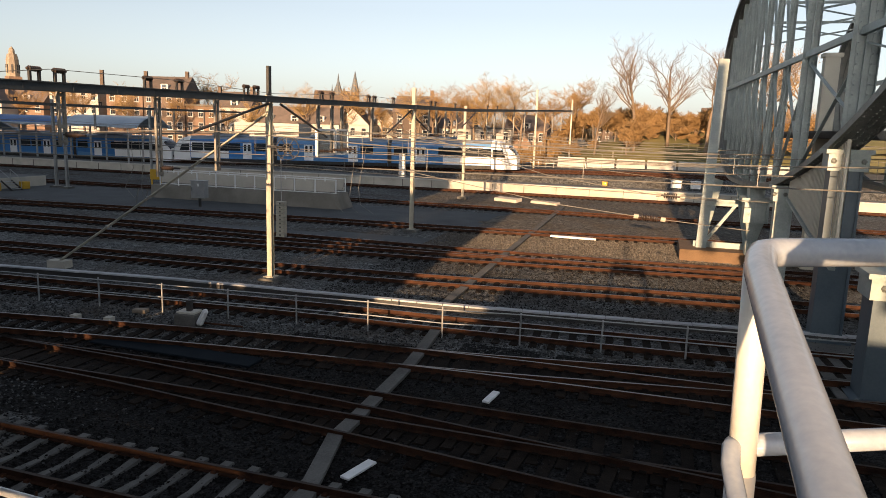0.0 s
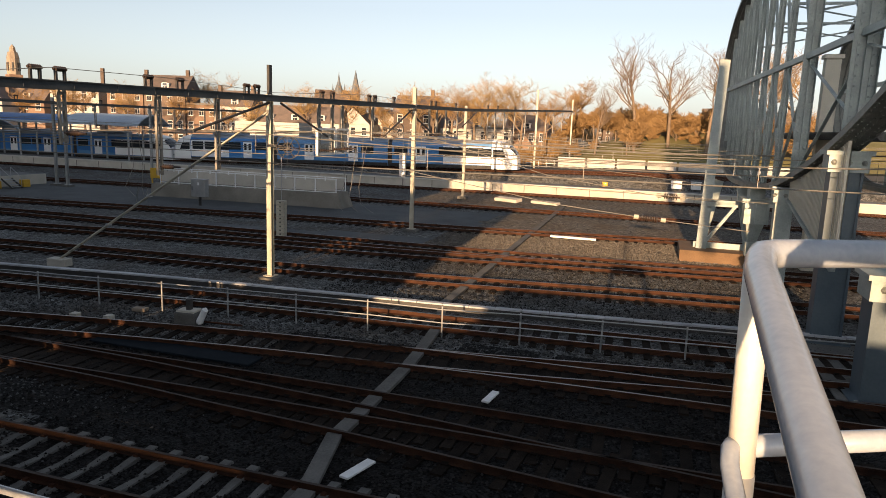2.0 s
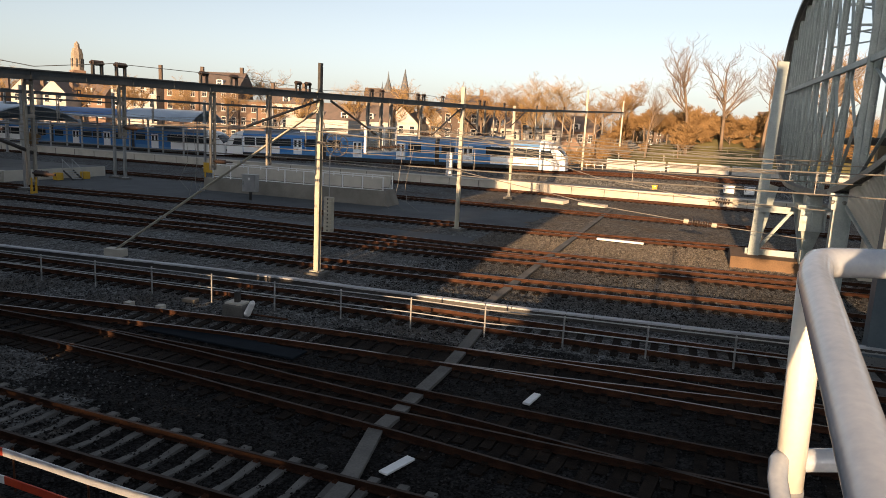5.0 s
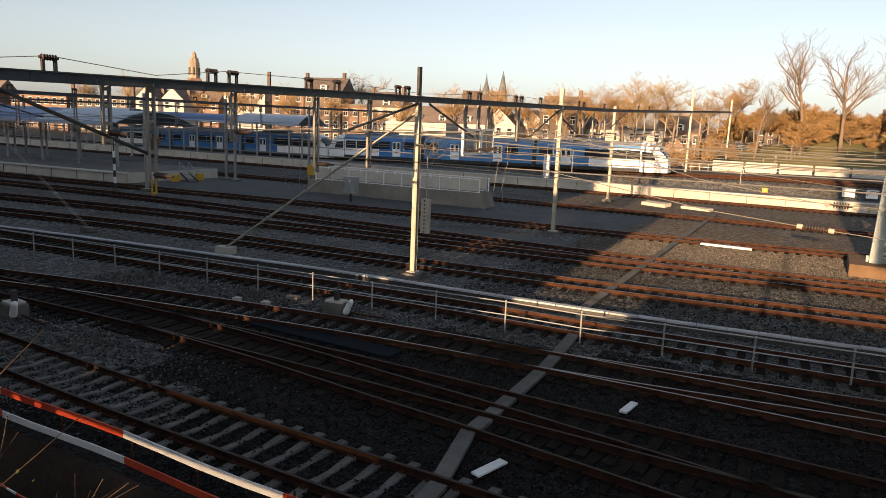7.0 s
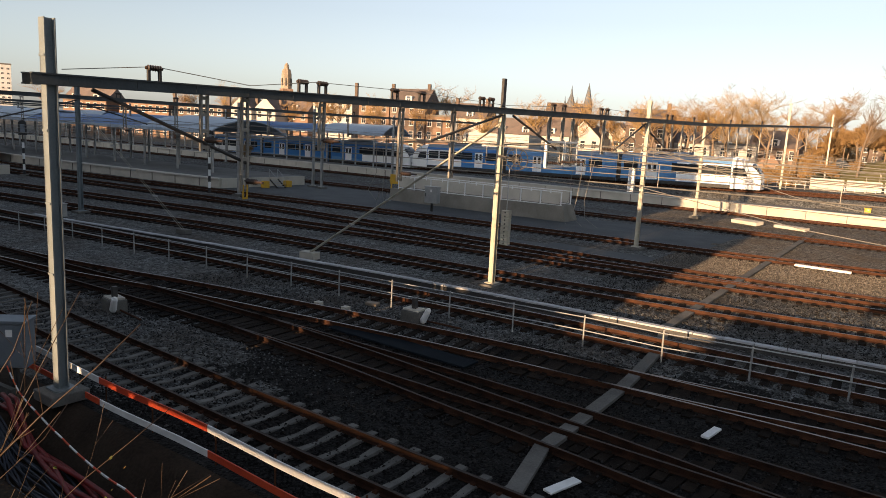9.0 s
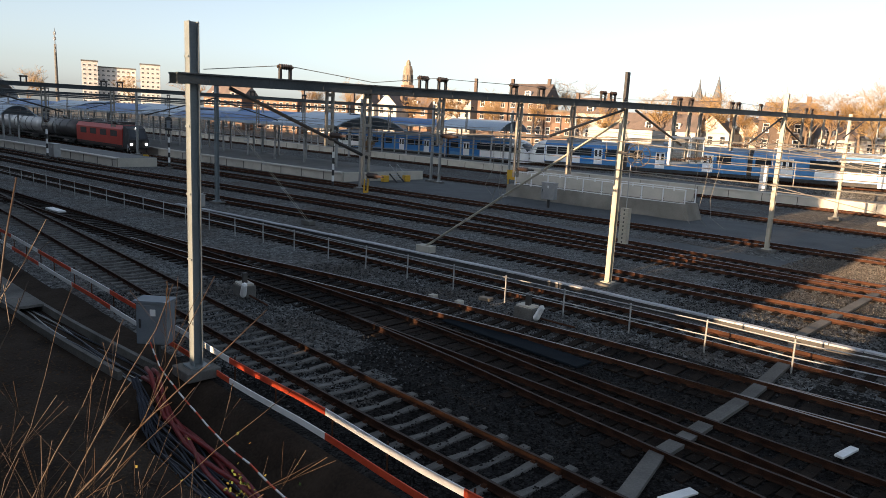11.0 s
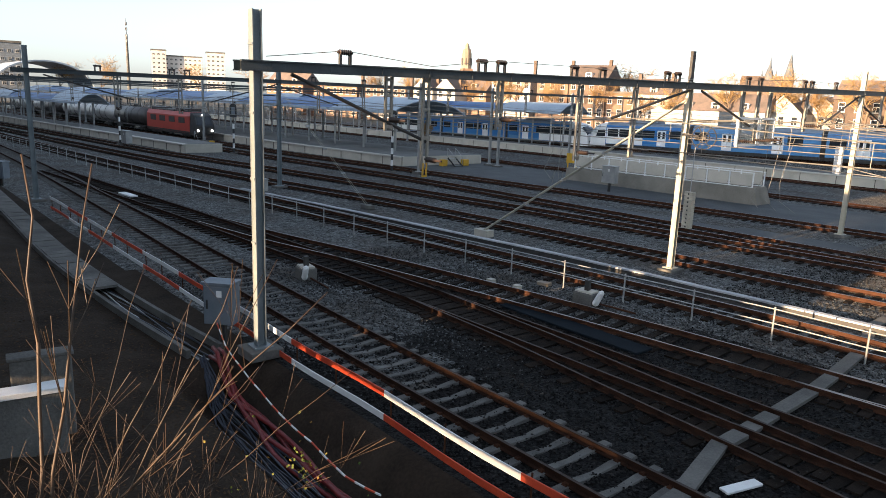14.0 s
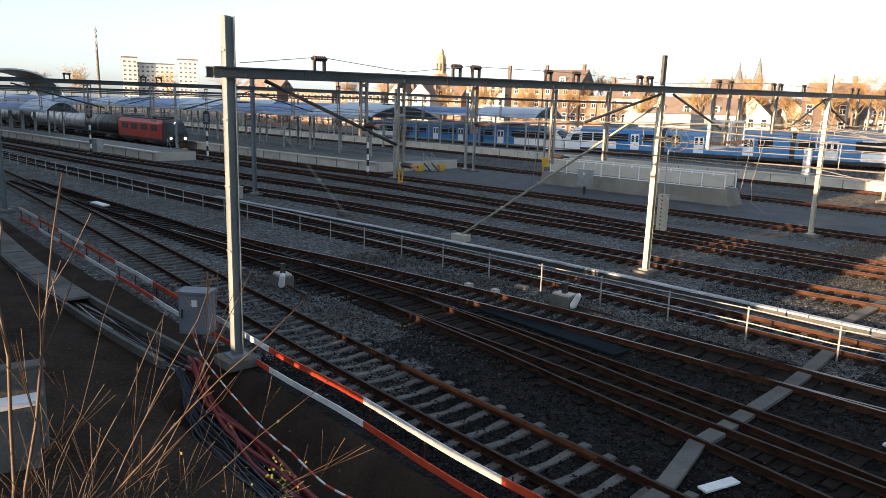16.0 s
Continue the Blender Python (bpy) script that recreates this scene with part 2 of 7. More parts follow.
# ---- mesh tools ----
class Build:
    """Gathers the faces of one mesh."""

    def __init__(self):
        self.v, self.f, self.s = [], [], []

    def add(self, verts, faces, slot=0):
        k = len(self.v)
        self.v.extend(tuple(p) for p in verts)
        self.f.extend(tuple(i + k for i in q) for q in faces)
        self.s.extend([slot] * len(faces))
        return self

    def box(self, c, size, rz=0.0, m=None, slot=0):
        hx, hy, hz = size[0] / 2, size[1] / 2, size[2] / 2
        pts = [Vector((sx * hx, sy * hy, sz * hz)) for sz in (-1, 1) for sx, sy in ((-1, -1), (1, -1), (1, 1), (-1, 1))]
        mm = m if m is not None else Matrix.Translation(c) @ Matrix.Rotation(radians(rz), 4, "Z")
        return self.add([mm @ p for p in pts], [(3, 2, 1, 0), (4, 5, 6, 7), (0, 1, 5, 4), (1, 2, 6, 5), (2, 3, 7, 6), (3, 0, 4, 7)], slot)

    def span(self, x0, x1, y0, y1, z0, z1, slot=0):
        return self.box(((x0 + x1) / 2, (y0 + y1) / 2, (z0 + z1) / 2), (x1 - x0, y1 - y0, z1 - z0), slot=slot)

    def bar(self, p0, p1, w, h, up=(0, 0, 1), slot=0):
        """A straight bar of w x h from p0 to p1."""
        p0, p1 = Vector(p0), Vector(p1)
        d = p1 - p0
        a = d.normalized()
        s = a.cross(Vector(up))
        if s.length < 1e-4:
            s = a.cross(Vector((1, 0, 0)))
        s.normalize()
        u = s.cross(a)
        m = Matrix((s, a, u)).transposed().to_4x4()
        m.translation = (p0 + p1) / 2
        return self.box(None, (w, d.length, h), m=m, slot=slot)

    def tube(self, path, radii, n=8, closed=False, slot=0):
        """A round tube along points."""
        path = [Vector(p) for p in path]
        if isinstance(radii, (int, float)):
            radii = [radii] * len(path)
        rings, side = [], None
        for i, p in enumerate(path):
            a = (path[min(i + 1, len(path) - 1)] - path[max(i - 1, 0)])
            a = a.normalized() if a.length > 1e-9 else Vector((0, 0, 1))
            if side is None:
                side = a.cross(Vector((0, 0, 1)))
                if side.length < 1e-3:
                    side = a.cross(Vector((1, 0, 0)))
            side = (side - a * side.dot(a))
            side = side.normalized() if side.length > 1e-6 else a.orthogonal().normalized()
            u = a.cross(side)
            rings.append([p + (side * math.cos(2 * math.pi * k / n) + u * math.sin(2 * math.pi * k / n)) * radii[i] for k in range(n)])
        faces = [(i * n + k, i * n + (k + 1) % n, (i + 1) * n + (k + 1) % n, (i + 1) * n + k) for i in range(len(path) - 1) for k in range(n)]
        if not closed:
            faces += [tuple(reversed(range(n))), tuple((len(path) - 1) * n + k for k in range(n))]
        return self.add([p for r in rings for p in r], faces, slot)

    def sweep(self, path, profile, slot=0, slots=None, caps=True):
        """An (across, up) profile carried along a level path."""
        path = [Vector(p) for p in path]
        n = len(profile)
        vs = []
        for i, p in enumerate(path):
            a = path[min(i + 1, len(path) - 1)] - path[max(i - 1, 0)]
            a.z = 0
            a.normalize()
            s = Vector((a.y, -a.x, 0))
            vs += [p + s * q[0] + Vector((0, 0, q[1])) for q in profile]
        k = len(self.v)
        self.v.extend(tuple(p) for p in vs)
        for i in range(len(path) - 1):
            for j in range(n):
                self.f.append((k + i * n + j, k + (i + 1) * n + j, k + (i + 1) * n + (j + 1) % n, k + i * n + (j + 1) % n))
                self.s.append(slots[j] if slots else slot)
        if caps:
            self.f += [tuple(k + j for j in range(n)), tuple(k + (len(path) - 1) * n + j for j in reversed(range(n)))]
            self.s += [slot, slot]
        return self

    def mesh(self, name, mats, smooth=False):
        me = bpy.data.meshes.new(name)
        me.from_pydata(self.v, [], self.f)
        for m in mats if isinstance(mats, (list, tuple)) else [mats]:
            me.materials.append(m)
        me.polygons.foreach_set("material_index", self.s)
        if smooth:
            me.polygons.foreach_set("use_smooth", [True] * len(self.f))
        me.update()
        return me


def thing(name, label, category, at=(0, 0, 0), rz=0.0, group="", kind=""):
    ob = new(name)
    ob.empty_display_size = 0.2
    ob.matrix_basis = pose(*at, 0, 0, rz)
    return tagged(ob, label, category, group, kind)


def part(name, b, material, parent=None, label="", smooth=False):
    """One mesh object, under its thing if there is one."""
    me = b.mesh(name, material, smooth) if isinstance(b, Build) else b
    ob = new(name, me)
    if parent is not None:
        ob.parent = parent
    if label:
        ob["label"] = label
    return ob


def solo(name, b, material, label, category, group="", kind="", smooth=False):
    return tagged(part(name, b, material, None, "", smooth), label, category, group, kind)


def soften(ob, width=0.01, segments=2):
    md = ob.modifiers.new("bevel", "BEVEL")
    md.width, md.segments, md.limit_method = width, segments, "ANGLE"
    return ob


def along(points, step):
    """Even steps along a smooth line through (x, y) points, ordered in x: (x, y, heading)."""
    n = len(points)
    h = [points[i + 1][0] - points[i][0] for i in range(n - 1)]
    d = [(points[i + 1][1] - points[i][1]) / h[i] for i in range(n - 1)]
    m = [d[0]] + [(d[i - 1] * h[i] + d[i] * h[i - 1]) / (h[i] + h[i - 1]) for i in range(1, n - 1)] + [d[-1]]
    fine = []
    for i in range(n - 1):
        k = max(2, int(abs(h[i]) / 0.7))
        for j in range(k + (i == n - 2)):
            t = j / k
            y = (2 * t ** 3 - 3 * t * t + 1) * points[i][1] + (t ** 3 - 2 * t * t + t) * h[i] * m[i]
            y += (3 * t * t - 2 * t ** 3) * points[i + 1][1] + (t ** 3 - t * t) * h[i] * m[i + 1]
            fine.append(Vector((points[i][0] + t * h[i], y, 0)))
    out, carry = [], 0.0
    for u, w in zip(fine, fine[1:]):
        seg = (w - u).length
        while carry <= seg and seg > 0:
            q = u.lerp(w, carry / seg)
            out.append((q.x, q.y, math.atan2(w.y - u.y, w.x - u.x)))
            carry += step
        carry -= seg
    return out

# ---- ground: one sheet to the horizon, with the dug trench ----
def yard_rise(x):
    """Height of the station tracks over the yard: they climb gently to the east."""
    return min(2.1, max(0.35, 1.45 + 0.0187 * (x + 36)))


def ground_height(x, y):
    z = -0.02
    if -70 < x < 10 and 4.6 < y < 8.2:
        depth = 0.75 if x > -16.5 else 0.25
        w = max(0.0, 1 - abs(y - 6.35) / 1.25)
        ends = min(1.0, max(0.0, (x + 16.8) * 0.8)) if x > -16.9 else 0.35
        z -= depth * min(1.0, w * 1.8) * ends
    if y < 5.2:
        z += min(1.6, (5.2 - y) * 0.22) * (0.6 + 0.4 * noise.noise((x * 0.2, y * 0.2, 0)))
        z += 0.11 * noise.noise((x * 1.1, y * 1.1, 3)) + 0.05 * noise.noise((x * 2.6, y * 2.6, 9))
    elif y > 79:
        z += yard_rise(x) * min(1.0, (y - 79) / 2.6)
    elif y < 72 and x > -160:
        z += 0.025 * noise.noise((x * 0.7, y * 0.7, 1))
    return z


gx = np.concatenate([np.linspace(-2500, -170, 10), np.arange(-165, -50, 3.0), np.arange(-50, 30, 0.5), np.linspace(30, 160, 14), np.linspace(200, 2500, 8)])
gy = np.concatenate([np.linspace(-2500, -60, 9), np.arange(-55, -4, 4.0), np.arange(-4, 12, 0.35), np.arange(12, 77, 1.0), np.arange(77, 83, 0.8), np.linspace(83.2, 200, 20), np.linspace(260, 2500, 9)])
g = Build()
g.v = [(float(x), float(y), ground_height(x, y)) for y in gy for x in gx]
nx = len(gx)
for j in range(len(gy) - 1):
    for i in range(nx - 1):
        x, y = (gx[i] + gx[i + 1]) / 2, (gy[j] + gy[j + 1]) / 2
        g.f.append((j * nx + i, j * nx + i + 1, (j + 1) * nx + i + 1, (j + 1) * nx + i))
        paved = (47.8 + 0.06 * x < y < 56.5 and -62 < x < 10) or (38.7 < y < 41.5 + 0.05 * x and -30 < x < -12)
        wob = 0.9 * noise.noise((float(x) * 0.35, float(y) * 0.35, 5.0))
        # Near-track area that gets the shade-darkened ballast.
        shade_zone = -27 + wob * 3 < x and (7.6 if x > -15.5 + wob * 6 + 0.5 * (y - 10) else 13.3) + wob < y < (20.6 if x > -11 else 18.6) + 0.07 * x + wob
        sun_zone = (-12 + wob * 2 < x < 12 and 38.4 < y < 57) or (-22 < x < 14 and 60.5 < y < 76)
        g.s.append(1 if y < 8.0 + 0.01 * x else 4 if shade_zone else 2 if paved and not sun_zone else 3 if y > 100 or y < -30 else 5 if sun_zone else 0)
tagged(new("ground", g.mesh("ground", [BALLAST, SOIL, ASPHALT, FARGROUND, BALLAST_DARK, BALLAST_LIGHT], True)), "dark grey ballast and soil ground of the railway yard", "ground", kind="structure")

# ---- tracks ----
RAIL_PROFILE = [(-0.07, 0.0), (-0.07, 0.015), (-0.014, 0.035), (-0.014, 0.12), (-0.036, 0.132), (-0.036, 0.165), (0.036, 0.165), (0.036, 0.132), (0.014, 0.12), (0.014, 0.035), (0.07, 0.015), (0.07, 0.0)]
RAIL_SLOTS = [0, 0, 0, 0, 0, 1, 0, 0, 0, 0, 0, 0]

sl = Build()
for s in (-1, 1):
    sl.add([(s * 1.26, -0.14, -0.1), (s * 1.26, 0.14, -0.1), (s * 0.42, 0.12, -0.1), (s * 0.42, -0.12, -0.1),
            (s * 1.22, -0.10, 0.035), (s * 1.22, 0.10, 0.035), (s * 0.52, 0.09, 0.045), (s * 0.52, -0.09, 0.045)],
           [(4, 5, 6, 7), (0, 1, 5, 4), (1, 2, 6, 5), (2, 3, 7, 6), (3, 0, 4, 7)])
sl.add([(-0.52, -0.09, 0.045), (-0.52, 0.09, 0.045), (0, 0.075, 0.005), (0, -0.075, 0.005), (0.52, 0.09, 0.045), (0.52, -0.09, 0.045),
        (-0.52, -0.11, -0.1), (-0.52, 0.11, -0.1), (0, 0.10, -0.1), (0, -0.10, -0.1), (0.52, 0.11, -0.1), (0.52, -0.11, -0.1)],
       [(0, 3, 2, 1), (3, 5, 4, 2), (0, 6, 9, 3), (3, 9, 11, 5), (1, 2, 8, 7), (2, 4, 10, 8)])
CONC_MESH = sl.mesh("sleeper", CONC_SLEEPER)
sw = Build()
sw.box((0, 0, -0.02), (2.6, 0.25, 0.09))
for s in (-0.75, 0.75):
    sw.box((s, 0, 0.035), (0.32, 0.15, 0.03))
WOOD_MESH = sw.mesh("sleeper", WOOD_SLEEPER)
fc = Build()
fc.add([(-0.11, -0.06, 0.03), (0.11, -0.06, 0.03), (0.11, 0.06, 0.03), (-0.11, 0.06, 0.03), (-0.09, -0.045, 0.085), (0.09, -0.045, 0.085), (0.09, 0.045, 0.085), (-0.09, 0.045, 0.085)],
       [(4, 5, 6, 7), (0, 1, 5, 4), (1, 2, 6, 5), (2, 3, 7, 6), (3, 0, 4, 7)])
CLIP_MESH = fc.mesh("rail_clip", RAIL_RUST)


def track(points, label, concrete=False, shiny=True, near=(-46, 14), spacing=0.6, group="yard tracks", clips=False, rise=None):
    t = thing("railway_track", label, "track", (0, 0, 0), group=group)
    line = along(points, 1.5)
    for s in (-0.7525, 0.7525):
        b = Build()
        b.sweep([(x - math.sin(h) * s, y + math.cos(h) * s, 0.02 + (rise(x) if rise else 0)) for x, y, h in line], RAIL_PROFILE, slots=RAIL_SLOTS)
        part("rail", b, [RAIL_RUST if shiny else RAIL_DARK, RAIL_TOP if shiny else RAIL_DULL], t)
    rest = Build()
    me = CONC_MESH if concrete else WOOD_MESH
    tmpl = [v.co.copy() for v in me.vertices]
    faces = [tuple(p.vertices) for p in me.polygons]
    for i, (x, y, h) in enumerate(along(points, spacing)):
        lift = random.uniform(-0.012, 0.008) if concrete else random.uniform(-0.012, 0.012)
        m = Matrix.Translation((x, y, lift + (rise(x) if rise else 0))) @ Matrix.Rotation(h + math.pi / 2 + random.uniform(-0.012, 0.012), 4, "Z")
        if near[0] < x < near[1]:
            ob = part("sleeper", me, None, t)
            ob.matrix_basis = m
            if clips and x > -22:
                for s in (-0.7525, 0.7525):
                    c = part("rail_clip", CLIP_MESH, None, t)
                    c.matrix_basis = m @ Matrix.Translation((s, 0, 0))
        elif x > -170:
            rest.add([m @ p for p in tmpl], faces)
    if rest.v:
        tagged(part("sleeper_rest", rest, CONC_SLEEPER if concrete else WOOD_SLEEPER, t), kind="stuff")
    return t


T0 = [(60, 8.9), (20, 9.75), (-6, 10.1), (-13, 10.17), (-20, 10.4), (-40, 11.15), (-60, 11.7), (-100, 11.9), (-170, 11.0), (-320, 8)]
TB = [(60, 15.6), (20, 14.9), (0, 14.75), (-14, 14.85), (-21, 14.7), (-30, 14.25), (-40, 13.8), (-52, 13.0), (-64, 12.1)]
TA = [(-19, 14.8), (-12.5, 14.48), (-9.3, 14.15), (-6.5, 13.92), (-3.8, 13.63), (-1.3, 13.34), (2, 12.98), (6, 12.5), (16, 11.4)]
T3 = [(60, 19.6), (10, 18.8), (2.4, 18.74), (-2, 18.68), (-5.2, 18.56), (-8, 18.4), (-11, 18.15), (-14.5, 17.72), (-19, 17.05), (-24, 16.2), (-30, 14.95), (-36, 14.1)]
T3A = [(30, 24.4), (10, 21.1), (2.4, 19.85), (-0.45, 19.4), (-3.5, 18.9), (-6.6, 18.5), (-10, 18.25)]
T4 = [(60, 27.0), (2, 22.95), (-4, 22.6), (-12, 22.3), (-22, 21.5), (-35, 20.6), (-60, 18.6), (-100, 16.0), (-170, 12.5), (-320, 7)]
T5 = [(60, 34.5), (10, 30.9), (0, 30.1), (-8, 29.2), (-16, 28.5), (-24, 28.0), (-31, 27.6), (-38, 26.9), (-46, 25.6), (-60, 23.7), (-78, 21.8), (-100, 19.9), (-154, 15.5), (-320, 5)]
T6 = [(60, 41), (10, 37.0), (0, 35.9), (-9, 34.9), (-19, 34.1), (-28, 33.4), (-40, 32.0), (-52, 30.3), (-65, 28.4), (-78, 26.2), (-100, 24.1), (-154, 19.0), (-320, 8)]
T7 = [(60, 42.0), (10, 38.2), (0, 37.3), (-11, 36.9), (-22, 36.9), (-34, 37.0), (-45, 36.9), (-56, 36.2), (-70, 35.0), (-103, 33.6), (-160, 31.5), (-320, 26)]
T8 = [(60, 51), (10, 47.8), (0, 46.9), (-10, 45.6), (-24, 44.6), (-38, 43.2), (-54, 41.4), (-74, 39.2), (-103, 37.6), (-160, 35.5), (-320, 30)]
T9 = [(60, 62), (5, 59.0), (-12, 58.9), (-30, 58.8), (-60, 58.0), (-110, 56.4), (-170, 55), (-320, 50)]
T10 = [(60, 75.5), (10, 74.3), (-12, 74.2), (-40, 73.8), (-80, 73.0), (-170, 70), (-320, 62)]
T11 = [(90, 83.4), (20, 83.9), (-12, 84), (-40, 84), (-80, 83.8), (-130, 83), (-320, 76)]
T12 = [(90, 88.2), (20, 88.7), (-12, 88.8), (-80, 88.5), (-320, 81)]
track(T0, "rusty near track on pale twin concrete sleepers", True, False, (-60, 12), clips=True)
track(TB, "rusty track on dark wooden sleepers with a turnout", False, False, (-46, 12), 0.62)
track(TA, "rusty branch track of the turnout", False, False, (-14, 10), 0.62)
track(T3, "rusty orange track on wooden sleepers beside the handrail fence", False, True, (-34, 12), 0.62)
track(T3A, "branch track diverging on wooden sleepers", False, True, (-6, 10), 0.62)
track(T4, "track running behind the low white fence", False, True, (-46, 12))
track(T5, "sunlit orange rusty track on wooden sleepers", False, True, (-46, 12))
track(T6, "worn yard track on wooden sleepers", False, True, (-46, 12))
track(T7, "worn yard track beside its neighbour", False, True, (-46, 12))
track(T8, "yard track beside the asphalt path", False, True, (-46, 12))
track(T9, "track behind the concrete ramp", False, True, (-40, 10))
track(T10, "track along the platform wall", False, True, (-40, 14))
track(T11, "platform track under the passenger train", False, True, (-20, 30), group="station tracks", rise=yard_rise)
track(T12, "station track behind the passenger train", False, True, (-10, 30), group="station tracks", rise=yard_rise)

# ---- platforms ----
def platform(name, line, depth, z, label, edge=True):
    """line: the near edge; depth to the far side."""
    top, wall, cop = Build(), Build(), Build()
    pts = along(line, 4.0)
    for (x0, y0, h0), (x1, y1, h1) in zip(pts, pts[1:]):
        top.add([(x0, y0, z), (x1, y1, z), (x1, y1 + depth, z), (x0, y0 + depth, z)], [(0, 1, 2, 3) if x1 > x0 else (3, 2, 1, 0)])
    a, b = pts[0], pts[-1]
    path = [(x, y, 0) for x, y, h in pts]
    wall.sweep([(x, y + 0.25, 0) for x, y, z0 in path], [(-0.2, -0.3), (-0.2, z - 0.12), (0.2, z - 0.12), (0.2, -0.3)])
    wall.sweep([(x, y + depth - 0.25, 0) for x, y, z0 in path], [(-0.2, -0.3), (-0.2, z - 0.01), (0.2, z - 0.01), (0.2, -0.3)])
    for q in (a, b):
        wall.span(q[0] - 0.2, q[0] + 0.2, q[1] + 0.2, q[1] + depth - 0.2, -0.3, z - 0.01)
    cop.sweep([(x, y + 0.25, 0) for x, y, z0 in path], [(-0.35, z - 0.12), (-0.35, z + 0.012), (0.35, z + 0.012), (0.35, z - 0.12)])
    p = tagged(part(name, top, PLAT_TOP), label, "platform", kind="structure")
    part("platform_wall", wall, CONCRETE, p, "stained pale concrete wall")
    part("platform_edge", cop, PLAT_EDGE, p, "pale edge stones")
    ribs = Build()
    for x, y, h in along(line, 3.6):
        ribs.box((x, y + 0.03, (z - 0.14) / 2), (0.05, 0.06, z - 0.14), math.degrees(h))
    part("wall_joints", ribs, CONC_WEATHER, p)
    return p


platform("platform_island", [(-230, 72.0), (-120, 74.9), (-60, 76.4), (-20, 77.0), (30, 77.4)], 4.3, 0.95, "long grey island platform with a sunlit concrete wall")
platform("platform_middle", [(-230, 34), (-150, 38.6), (-110, 40.3), (-80, 41.5), (-62, 43.1), (-57.5, 43.6)], 11.5, 0.95, "grey middle platform with a pale edge")
platform("platform_left", [(-230, 15.5), (-154, 21.6), (-100, 26.6), (-78, 28.4)], 4.6, 0.95, "grey platform with a rounded end beside the yard tracks")


# ---- portals of the overhead line ----
def h_section(b, x, y, z0, z1, w=0.30, d=0.30):
    b.span(x - w / 2, x + w / 2, y - d / 2, y - d / 2 + 0.025, z0, z1)
    b.span(x - w / 2, x + w / 2, y + d / 2 - 0.025, y + d / 2, z0, z1)
    b.span(x - 0.012, x + 0.012, y - d / 2 + 0.02, y + d / 2 - 0.02, z0, z1)


def mast(parent, x, y, z0, z1, w=0.32, paint=None, label=""):
    b = Build()
    h_section(b, x, y, z0, z1, w, w)
    b.box((x, y, z0 + 0.04), (w + 0.25, w + 0.25, 0.06))
    for k in range(5):
        b.box((x, y - w / 2 - 0.01, z0 + 1.2 + k * (z1 - z0 - 2) / 4), (w * 0.9, 0.03, 0.05))
    part("mast", b, paint or MAST_GREY, parent, label)
    f = Build()
    f.box((x, y, z0 - 0.1), (w + 0.65, w + 0.65, 0.26))
    soften(part("foundation", f, CONC_WEATHER, parent, "concrete foot"), 0.03)


def hanger(parent, x, y, z0, z1):
    """A pair of channels with battens, hanging from the beam, with an insulated arm."""
    b = Build()
    for s in (-0.10, 0.10):
        b.span(x - 0.04, x + 0.04, y + s - 0.032, y + s + 0.032, z0, z1)
    for k in range(4):
        z = z0 + 0.1 + (z1 - z0 - 0.2) * k / 3
        b.box((x, y, z), (0.09, 0.27, 0.09))
    part("hanger", b, HANGER_STEEL, parent)
    path, radii = [(x + 0.03, y, z0 + 0.3)], [0.03]
    for k in range(5):
        path += [(x + 0.12 + k * 0.09, y, z0 + 0.3), (x + 0.15 + k * 0.09, y, z0 + 0.3), (x + 0.18 + k * 0.09, y, z0 + 0.3)]
        radii += [0.035, 0.085, 0.04]
    i = Build()
    i.tube(path + [(x + 0.8, y, z0 + 0.3)], radii + [0.03], 8)
    part("insulator", i, INSULATOR, parent)


def top_yoke(parent, x, y, z):
    """The dark yoke with its insulator, standing on the beam."""
    for s in (-0.15, 0.15):
        b = Build()
        b.span(x - 0.035, x + 0.035, y + s - 0.035, y + s + 0.035, z, z + 0.29)
        part("yoke_leg", b, DARK_STEEL, parent)
    path, radii = [(x, y - 0.23, z + 0.31)], [0.04]
    for k in range(6):
        yy = y - 0.165 + k * 0.066
        path += [(x, yy - 0.025, z + 0.31), (x, yy, z + 0.31), (x, yy + 0.025, z + 0.31)]
        radii += [0.045, 0.08, 0.045]
    c = Build()
    c.tube(path + [(x, y + 0.23, z + 0.31)], radii + [0.04], 8)
    part("yoke_insulator", c, INSULATOR, parent)


